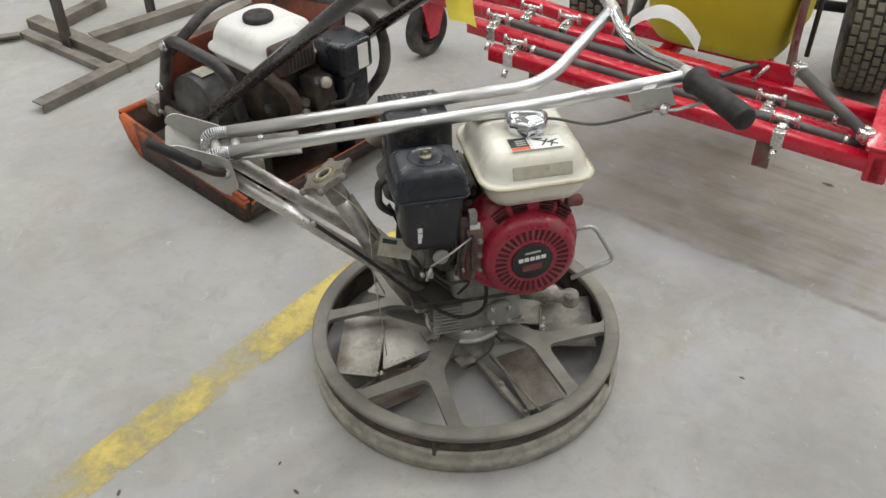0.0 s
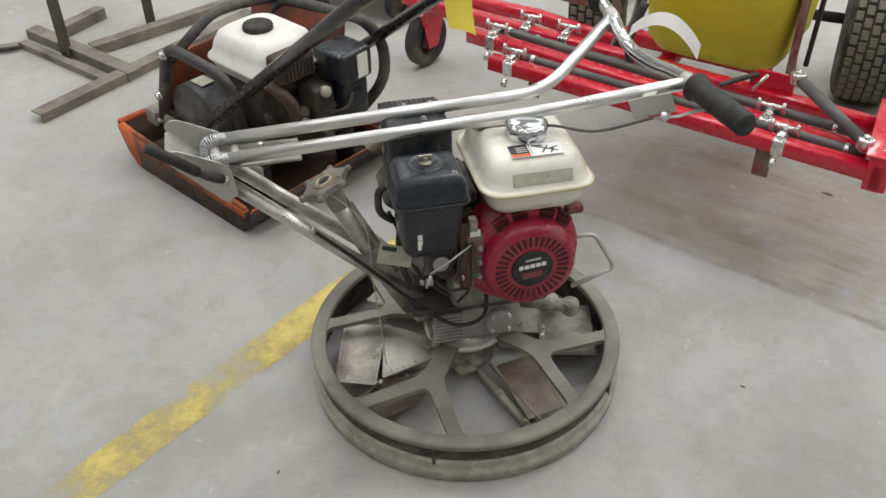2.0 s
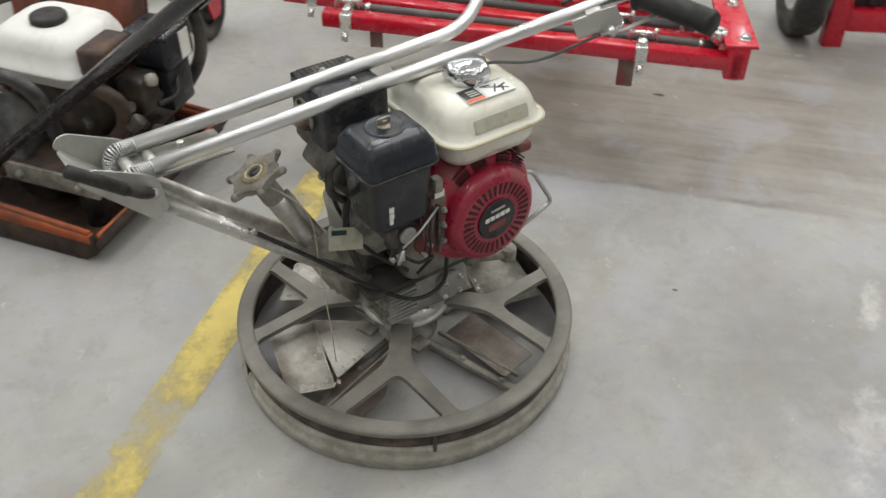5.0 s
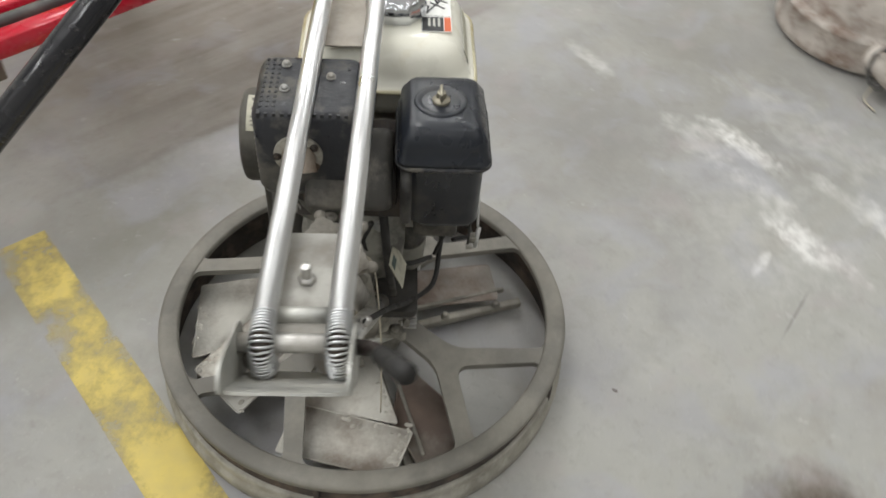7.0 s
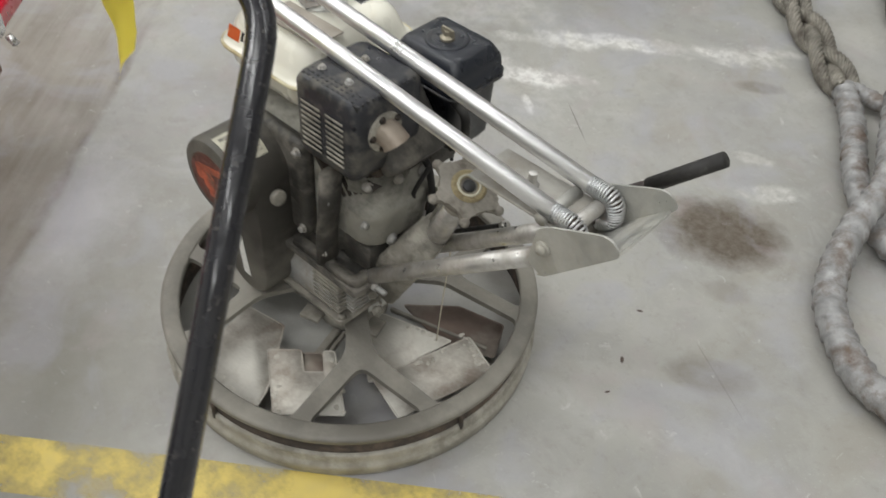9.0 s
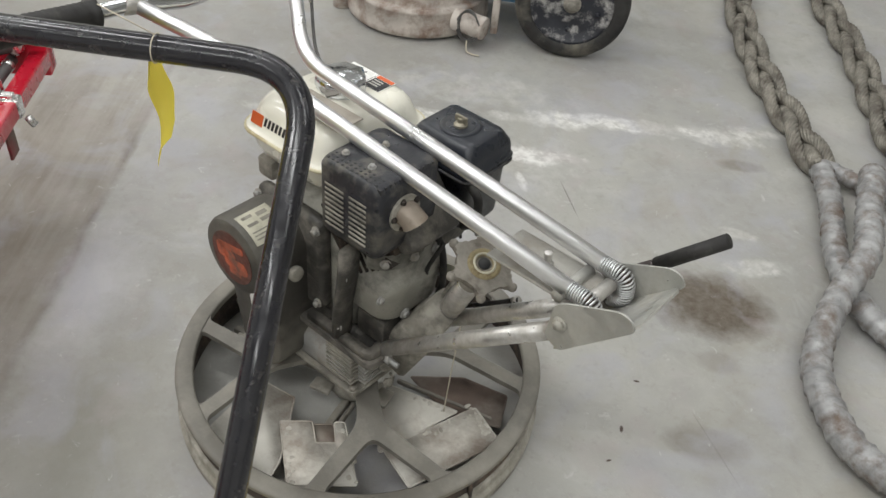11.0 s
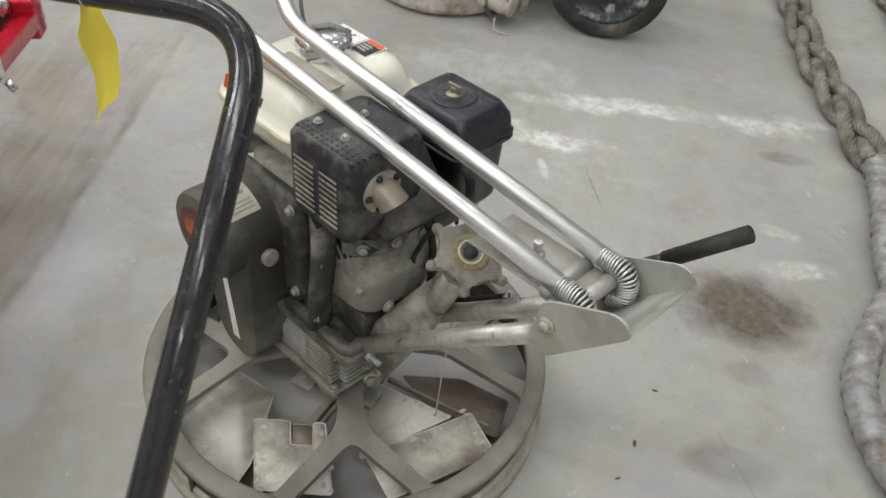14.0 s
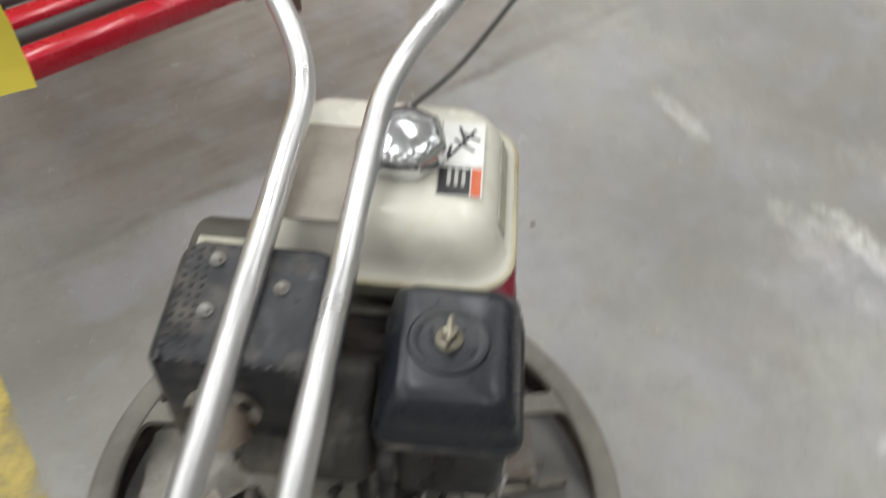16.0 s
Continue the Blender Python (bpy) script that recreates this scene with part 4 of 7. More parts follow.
    part("fuel_pipe", sweep(smooth_path([(-0.045, -0.09, 0.415), (-0.06, -0.135, 0.385), (-0.075, -0.12, 0.36), (-0.09, -0.07, 0.385)], 8), 0.004, 8), M_RUBBER, trowel)
    part("carburettor", box((-0.085, -0.085, 0.345), (-0.035, -0.045, 0.415), 0.010, 3), M_GEAR, trowel)
    part("float_bowl", lathe([(0, 0.30), (0.018, 0.302), (0.022, 0.31), (0.022, 0.345), (0, 0.345)], 20, pose(-0.06, -0.065, 0)), M_GRIME, trowel)
    part("fuel_tap", box((-0.112, -0.150, 0.348), (-0.100, -0.140, 0.360), 0.002), M_GEAR_DIRTY, trowel)
    part("intake_flange", box((-0.105, -0.125, 0.352), (-0.060, -0.070, 0.405), 0.006, 2), M_GRIME, trowel)
    part("choke_disc", cyl((-0.082, -0.128, 0.378), (-0.082, -0.134, 0.378), 0.015, seg=20, bevel=0.002), M_GEAR, trowel)
    for x, z0, z1 in ((-0.058, 0.335, 0.405), (-0.047, 0.350, 0.412), (-0.118, 0.352, 0.406)):
        part("linkage_rod", sweep([(x, -0.138, z0), (x + 0.008, -0.141, z1)], 0.0016, 8), M_GRIME, trowel)
        part("linkage_nut", cyl((x, -0.136, z0), (x, -0.145, z0), 0.0042, seg=6), M_GEAR, trowel)
    part("wiring", sweep(smooth_path([(-0.10, -0.12, 0.345), (-0.075, -0.145, 0.330), (-0.045, -0.138, 0.322), (-0.030, -0.120, 0.300), (-0.045, -0.10, 0.26)], 8), 0.0028, 8), M_RUBBER, trowel)
    part("wiring", sweep(smooth_path([(-0.035, -0.132, 0.415), (-0.052, -0.148, 0.385), (-0.050, -0.146, 0.345), (-0.040, -0.125, 0.31)], 8), 0.0022, 8), M_RUBBER, trowel)

    # air cleaner: body, lid with a rolled edge, wing nut
    lid_o = [(0.0, 0.0), (0.0022, 0.003), (0.0022, 0.008), (0.000, 0.010), (-0.001, 0.024), (-0.0025, 0.0310), (-0.0105, 0.0450), (-0.0130, 0.0472), (-0.022, 0.0487)]
    x0, x1, y0, y1 = -0.156, -0.036, -0.151, -0.052
    lid = loft([(round_rect(x0 - o, x1 + o, y0 - o, y1 + o, 0.011), 0.512 + z) for o, z in lid_o])
    lid_ob = part("air_cleaner_lid", lid, M_BLACK_LID, trowel, "blue-black plastic air cleaner lid")
    body = loft([(round_rect(x0 + 0.016, x1 - 0.022, y0 + 0.010, y1 - 0.02, 0.014), 0.408), (round_rect(x0 + 0.010, x1 - 0.014, y0 + 0.006, y1 - 0.012, 0.014), 0.418),
                 (round_rect(x0 + 0.005, x1 - 0.006, y0 + 0.004, y1 - 0.006, 0.014), 0.500), (round_rect(x0 + 0.002, x1 - 0.002, y0 + 0.001, y1 - 0.001, 0.014), 0.511)])
    part("air_cleaner_body", body, M_BLACK, trowel, "black plastic air cleaner housing")
    part("lid_seam", loft([(round_rect(x0 - 0.0035, x1 + 0.0035, y0 - 0.0035, y1 + 0.0035, 0.018), 0.509), (round_rect(x0 - 0.0045, x1 + 0.0045, y0 - 0.0045, y1 + 0.0045, 0.018), 0.511), (round_rect(x0 - 0.0035, x1 + 0.0035, y0 - 0.0035, y1 + 0.0035, 0.018), 0.513)]), M_MUFFLER, trowel)
    kx, ky = -0.097, -0.098
    boss = lathe([(0.030, 0.5590), (0.0295, 0.5620), (0.027, 0.5632), (0.023, 0.5622), (0.021, 0.5606), (0, 0.5606)], 32, pose(kx, ky, 0))
    part("lid_boss", boss, M_BLACK_LID, lid_ob)
    nut = lathe([(0, 0.5606), (0.010, 0.5606), (0.010, 0.564), (0.006, 0.567), (0.005, 0.573), (0, 0.574)], 16, pose(kx, ky, 0))
    box((kx - 0.011, ky - 0.002, 0.566), (kx + 0.011, ky + 0.002, 0.577), 0.0018, bm=nut)
    part("wing_nut", nut, M_NUT, lid_ob, "dull brass-grey wing nut")
    for zz, w in ((0.452, 0.008), (0.441, 0.008), (0.431, 0.006)):
        part("decal_bar", box((-0.124, y0 + 0.0035, zz - 0.005), (-0.124 + w, y0 + 0.0052, zz + 0.004)), M_LABEL_WHITE, trowel, smooth=False)
    part("intake_elbow", sweep(rounded([(-0.150, -0.06, 0.505), (-0.172, -0.06, 0.495), (-0.174, -0.06, 0.450), (-0.150, -0.06, 0.430)], 0.02), 0.0065, 10), M_RUBBER, trowel)
    part("ignition_lead", sweep(smooth_path([(-0.150, -0.02, 0.42), (-0.13, -0.01, 0.36), (-0.11, -0.06, 0.31), (-0.06, -0.095, 0.27)], 10), 0.0035, 8), M_RUBBER, trowel)

    # silencer box with heat shield
    mx0, mx1, my0, my1, mz0, mz1 = -0.142, -0.028, -0.012, 0.106, 0.452, 0.571
    shell = loft([(round_rect(mx0 + 0.006, mx1 - 0.004, my0 + 0.004, my1 - 0.004, 0.012), mz0), (round_rect(mx0, mx1, my0, my1, 0.014), mz0 + 0.012),
                  (round_rect(mx0, mx1, my0, my1, 0.014), mz1 - 0.010), (round_rect(mx0 + 0.004, mx1 - 0.004, my0 + 0.004, my1 - 0.004, 0.014), mz1 - 0.002), (round_rect(mx0 + 0.009, mx1 - 0.009, my0 + 0.009, my1 - 0.009, 0.012), mz1)])
    muf = part("silencer", shell, M_MUFFLER, trowel, "black silencer box with slotted heat shield")
    for k in range(9):
        z = mz0 + 0.018 + k * 0.0082
        for xa, xb in ((mx0 + 0.020, mx0 + 0.052), (mx0 + 0.062, mx0 + 0.098)):
            part("shield_slot", box((xa, my1 + 0.0005, z), (xb, my1 + 0.0022, z + 0.0036), 0.0006, 1), M_GEAR_DIRTY, muf)
    # black blocks stand for the shade inside slots and holes
    for k in range(12):
        y = my0 + 0.014 + k * 0.0085
        part("shield_slot", box((mx0 + 0.0022, y, mz1 - 0.012), (mx0 + 0.012, y + 0.004, mz1 - 0.0016), 0.0005, 1), M_INK_SHADE, muf)
    for k in range(11):
        x = mx0 + 0.012 + k * 0.0088
        for r in range(3):
            part("shield_hole", box((x, my1 - 0.012 - r * 0.007, mz1 - 0.0020), (x + 0.0042, my1 - 0.0085 - r * 0.007, mz1 + 0.0007), 0.0005, 1), M_INK_SHADE, muf)
    for p in ((-0.072, 0.024, mz1), (-0.097, 0.073, mz1), (-0.05, 0.075, mz1)):
        bolt("shield_bolt", p, (0, 0, 1), 0.0042, 0.005, muf, M_GEAR)
    # exhaust deflector: a flanged spout that points to the handle
    spout = sweep([(-0.142, 0.058, 0.516), (-0.150, 0.057, 0.515), (-0.157, 0.056, 0.511), (-0.162, 0.055, 0.505)], [0.0185, 0.0185, 0.0178, 0.0190], 24, caps=False)
    part("exhaust_spout", spout, surface("heat_stained_steel", (0.33, 0.28, 0.23), 0.5, 0.4, 0.2, 20, (0.16, 0.11, 0.08), 0.35, 18, 0.02), muf, "heat-browned steel exhaust spout")
    part("spout_flange", cyl((-0.141, 0.058, 0.516), (-0.146, 0.058, 0.516), 0.027, seg=28, bevel=0.001), M_GEAR_DIRTY, muf)
    for k in range(5):
        a = 2 * math.pi * k / 5
        bolt("flange_bolt", (-0.146, 0.058 + 0.0228 * math.cos(a), 0.516 + 0.0228 * math.sin(a)), (-1, 0, 0), 0.0035, 0.004, muf, M_DARK_STEEL)
    # black disc that puts the spout's inner shade into colour
    part("spout_mouth", cyl((-0.1595, 0.0555, 0.508), (-0.1598, 0.0555, 0.5075), 0.0168, seg=20), M_INK_SHADE, muf, smooth=False)
    for x, y, z, r in ((-0.128, 0.030, 0.300, 0.007), (-0.128, -0.030, 0.395, 0.007), (-0.112, 0.066, 0.340, 0.006)):
        bolt("shroud_bolt", (x, y, z), (-1, 0, 0), r, 0.006, trowel, M_GEAR)
    # pressed bracket that carries the belt side
    bracket = sweep([(-0.070, 0.086, 0.425), (-0.066, 0.088, 0.36), (-0.052, 0.084, 0.30), (-0.048, 0.082, 0.240)], 0.020, 12, flat=0.45)
    part("guard_bracket", bracket, M_GRIME, trowel, "dusty dark pressed bracket")
    bolt("bracket_bolt", (-0.066, 0.096, 0.375), (0, 1, 0), 0.007, 0.006, trowel, M_GEAR)
    bolt("bracket_bolt", (-0.050, 0.092, 0.262), (0, 1, 0), 0.007, 0.006, trowel, M_GEAR)
    # dusty curved strap under the silencer, with its bolts
    strap = bmesh.new()
    rows = []
    for k in range(13):
        a = radians(-75 + 150 * k / 12)
        rows.append([strap.verts.new((-0.085 - 0.052 * math.cos(a), 0.028 + 0.056 * math.sin(a), z)) for z in (0.405, 0.432)])
    for a, b in zip(rows, rows[1:]):
        strap.faces.new((a[0], b[0], b[1], a[1]))
    bmesh.ops.solidify(strap, geom=list(strap.faces), thickness=0.003)
    part("silencer_strap", strap, M_SHROUD, trowel, "dusty grey curved strap")
    for a in (-50, 0, 45):
        c, w = math.cos(radians(a)), math.sin(radians(a))
        bolt("strap_bolt", (-0.085 - 0.053 * c, 0.028 + 0.057 * w, 0.418), (-c, w, 0), 0.006, 0.006, trowel, M_GEAR)
    part("breather_hose", sweep(smooth_path([(-0.10, -0.03, 0.43), (-0.132, -0.035, 0.40), (-0.138, -0.040, 0.33), (-0.120, -0.045, 0.26)], 8), 0.0055, 10), M_RUBBER, trowel)
    part("drain_plug", cyl((-0.118, 0.020, 0.262), (-0.134, 0.020, 0.258), 0.010, seg=6, bevel=0.001), M_GEAR_DIRTY, trowel)
    part("exhaust_pipe", sweep(rounded([(-0.10, 0.05, 0.455), (-0.105, 0.045, 0.41), (-0.07, 0.03, 0.38)], 0.03), 0.016, 14), M_GEAR_DIRTY, trowel)

    # fuel tank with rolled lip, cap, labels
    tx0, tx1, ty0, ty1 = -0.004, 0.186, -0.140, 0.070
    secs = [(0.030, 0.452), (0.014, 0.462), (0.006, 0.480), (0.003, 0.498), (0.000, 0.5035), (-0.005, 0.505), (-0.0055, 0.508), (-0.001, 0.510), (0.003, 0.512),
            (0.007, 0.526), (0.013, 0.542), (0.020, 0.552), (0.030, 0.5575), (0.044, 0.5595)]
    tank = loft([(round_rect(tx0 + o, tx1 - o, ty0 + o, ty1 - o, 0.036 - min(0.010, abs(o) * 0.2), 7), z) for o, z in secs])
    tank_ob = part("fuel_tank", tank, M_TANK, trowel, "cream enamelled fuel tank with yellowed edges", angle=50)
    lip = [Vector((x, y, 0.5065)) for x, y in round_rect(tx0 - 0.0045, tx1 + 0.0045, ty0 - 0.0045, ty1 + 0.0045, 0.038, 7)]
    part("tank_lip", sweep(lip + lip[:1], 0.0030, 8), surface("yellowed_enamel", (0.60, 0.55, 0.38), 0.4, 0.0, 0.12, 30, (0.34, 0.26, 0.12), 0.34, 16, 0.0), tank_ob, "yellowed rolled tank lip")
    cap = bmesh.new()
    prof = [(0.0, 0.589), (0.026, 0.5880), (0.0325, 0.585), (0.0355, 0.578), (0.0360, 0.569), (0.033, 0.560), (0, 0.559)]
    rings = []
    for r, z in prof:
        rings.append([cap.verts.new((0.091 + (r + (0.0028 * max(0, math.cos(7 * a)) ** 3 if 0.025 < r else 0)) * math.cos(a), -0.046 + (r + (0.0028 * max(0, math.cos(7 * a)) ** 3 if 0.025 < r else 0)) * math.sin(a), z))
                      for a in [2 * math.pi * k / 70 for k in range(70)]])
    for a, b in zip(rings, rings[1:]):
        for k in range(70):
            cap.faces.new((a[k], b[k], b[(k + 1) % 70], a[(k + 1) % 70]))
    bmesh.ops.remove_doubles(cap, verts=list(cap.verts), dist=1e-6)
    part("filler_cap", cap, M_CHROME_BRIGHT, tank_ob, "chromed lobed filler cap", angle=60)
    zt = 0.5598
    lab = part("warning_label", slab([(0.046, -0.114), (0.137, -0.114), (0.137, -0.077), (0.046, -0.077)], zt, zt + 0.0006), M_LABEL_WHITE, tank_ob, "white warning label with black and red block", smooth=False)
    part("label_block", slab([(0.0470, -0.104), (0.0790, -0.104), (0.0790, -0.078), (0.0470, -0.078)], zt + 0.0006, zt + 0.001), M_INK_SHADE, lab, smooth=False)
    part("label_block", slab([(0.0470, -0.113), (0.0790, -0.113), (0.0790, -0.105), (0.0470, -0.105)], zt + 0.0006, zt + 0.001), M_LABEL_ORANGE, lab, smooth=False)
    for y in (-0.100, -0.094, -0.088):
        part("label_bar", slab([(0.0580, y), (0.0760, y), (0.0760, y + 0.003), (0.0580, y + 0.003)], zt + 0.001, zt + 0.0013), M_LABEL_GREY, lab, smooth=False)
    for (xa, ya, xb, yb) in ((0.088, -0.083, 0.128, -0.106), (0.100, -0.106, 0.114, -0.088), (0.110, -0.098, 0.130, -0.092), (0.114, -0.110, 0.122, -0.096), (0.088, -0.083, 0.106, -0.086)):
        d = Vector((xb - xa, yb - ya, 0)).normalized()
        n = Vector((-d.y, d.x, 0)) * 0.0014
        part("pictogram_bar", slab([(xa + n.x, ya + n.y), (xa - n.x, ya - n.y), (xb - n.x, yb - n.y), (xb + n.x, yb + n.y)][::-1], zt + 0.0006, zt + 0.001), M_INK_SHADE, lab, smooth=False)
    for pts in (((0.0820, -0.1135), (0.0825, -0.1135), (0.0825, -0.0775), (0.0820, -0.0775)), ((0.0460, -0.0775), (0.1370, -0.0775), (0.1370, -0.077), (0.0460, -0.077))):
        part("label_rule", slab(pts, zt + 0.0006, zt + 0.0009), M_INK_SHADE, lab, smooth=False)
    # long pale data label on the tank's flank
    fl = Matrix.Translation((0.094, ty0 + 0.0078, 0.528)) @ pose(0, 0, 0, 72, 0, 0)
    data = part("data_label", slab(round_rect(-0.052, 0.052, -0.011, 0.011, 0.002, 2), 0.0, 0.0008, fl), M_LABEL_GREY, tank_ob, "long grey data label", smooth=False)
    part("label_rule", slab(round_rect(-0.050, 0.050, -0.009, 0.009, 0.002, 2), 0.0008, 0.0012, fl), M_LABEL, data, smooth=False)
    # orange and black maker's decal on the far flank
    fr = Matrix.Translation((0.094, ty1 - 0.0078, 0.527)) @ pose(0, 0, 0, -72, 0, 0)
    part("flank_decal", slab([(0.045, -0.008), (0.070, -0.008), (0.070, 0.010), (0.045, 0.010)], 0.0, 0.0008, fr), M_LABEL_ORANGE, tank_ob, smooth=False)
    for k in range(7):
        part("flank_decal", slab([(0.036 - k * 0.008, -0.007), (0.041 - k * 0.008, -0.007), (0.042 - k * 0.008, 0.006), (0.037 - k * 0.008, 0.006)], 0.0, 0.0008, fr), M_INK_SHADE, tank_ob, smooth=False)
    # strap plate over the tank, under the tubes
    part("tank_strap", box((0.006, -0.010, 0.5600), (0.118, 0.040, 0.5625), 0.0008, 1), M_TANK_STEEL, trowel, "dusty brown steel strap plate")
    part("tank_bracket", box((-0.022, -0.05, 0.43), (0.004, 0.06, 0.46), 0.004), M_GEAR_DIRTY, trowel)
    part("tank_bracket", box((0.13, -0.05, 0.42), (0.165, 0.06, 0.455), 0.006), M_GEAR_DIRTY, trowel)


build_engine()


def build_belt_guard():
    """Black obround belt cover on the drive side."""
    def drum(grow=0.0):
        return [(0.100 + (0.066 + grow) * math.cos(2 * math.pi * k / 48), 0.350 + (0.066 + grow) * math.sin(2 * math.pi * k / 48)) for k in range(48)]

    def arm(grow=0.0):
        pts = []
        for k in range(25):
            a = radians(-10 + 194 * k / 24)
            pts.append((0.100 + (0.0655 + grow) * math.cos(a), 0.350 + (0.0655 + grow) * math.sin(a)))
        for k in range(17):
            a = radians(184 + 166 * k / 16)
            pts.append((0.086 + (0.051 + grow) * math.cos(a), 0.166 + (0.051 + grow) * math.sin(a)))
        return pts

    def pressed(shape, depths):
        bm = bmesh.new()
        rings = [[bm.verts.new((x, d, z)) for x, z in shape(g)] for g, d in depths]
        n = len(rings[0])
        for a, b in zip(rings, rings[1:]):
            for k in range(n):
                bm.faces.new((a[k], b[k], b[(k + 1) % n], a[(k + 1) % n]))
        bm.faces.new(rings[-1][::-1])
        bm.faces.new(rings[0])
        bmesh.ops.recalc_face_normals(bm, faces=list(bm.faces))
        return bm
    guard = part("belt_guard", pressed(drum, ((0, 0.047), (0, 0.156), (-0.003, 0.162), (-0.010, 0.165))), M_GUARD, trowel, "dusty black sheet-metal belt guard")
    part("guard_arm", pressed(arm, ((0, 0.062), (0, 0.131), (-0.003, 0.136), (-0.009, 0.138))), M_GUARD, guard)
    side = Matrix.Translation((0.100, 0.165, 0.350)) @ pose(0, 0, 0, -90, 0, 0)
    decal = part("round_decal", lathe([(0, 0.0), (0.046, 0.0), (0.046, 0.0008), (0, 0.0008)], 40, side), M_DECAL, guard, "brown round decal with worn orange shapes", smooth=False)
    for x, y, w, h, a in ((-0.020, 0.010, 0.016, 0.012, 10), (0.004, 0.004, 0.013, 0.017, -8), (0.024, -0.006, 0.010, 0.014, 6), (0.0, -0.020, 0.030, 0.006, 12), (-0.006, 0.026, 0.014, 0.005, 0)):
        part("decal_shape", slab(round_rect(-w, w, -h, h, min(w, h) * 0.8, 4), 0.0009, 0.0013, side @ pose(x, y, 0, 0, 0, a)), M_LABEL_RED, decal, smooth=False)
    # paper warning label bent over the crown
    lb = bmesh.new()
    rows = []
    for k in range(7):
        a = radians(88 + 50 * k / 6)
        rows.append([lb.verts.new((0.100 + 0.0668 * math.cos(a), y, 0.350 + 0.0668 * math.sin(a))) for y in (0.098, 0.154)])
    for a, b in zip(rows, rows[1:]):
        lb.faces.new((a[0], a[1], b[1], b[0]))
    lbl = part("crown_label", lb, M_LABEL, guard, "aged cream warning label")
    for k, (y0, y1, a0, a1) in enumerate(((0.106, 0.124, 96, 112), (0.130, 0.148, 94, 112), (0.103, 0.149, 120, 122), (0.103, 0.149, 125, 127), (0.103, 0.149, 130, 132))):
        q = bmesh.new()
        r = 0.0673
        v = [q.verts.new((0.100 + r * math.cos(radians(a)), y, 0.350 + r * math.sin(radians(a)))) for a, y in ((a0, y0), (a0, y1), (a1, y1), (a1, y0))]
        q.faces.new(v)
        part("label_bar", q, M_GEAR_DIRTY, lbl, smooth=False)
    part("side_label", slab([(0.076, 0.15), (0.092, 0.15), (0.104, 0.28), (0.092, 0.28)], -0.1392, -0.1386, pose(0, 0, 0, 90, 0, 0)), M_LABEL_WHITE, guard, "narrow white side label", smooth=False)
    p = Vector((0.032, 0.106, 0.327))
    part("guard_bolt", cyl(p, p + Vector((-0.010, 0, 0.001)), 0.0125, seg=24, bevel=0.002), M_GEAR_DIRTY, guard, "large dull steel button bolt")


build_belt_guard()


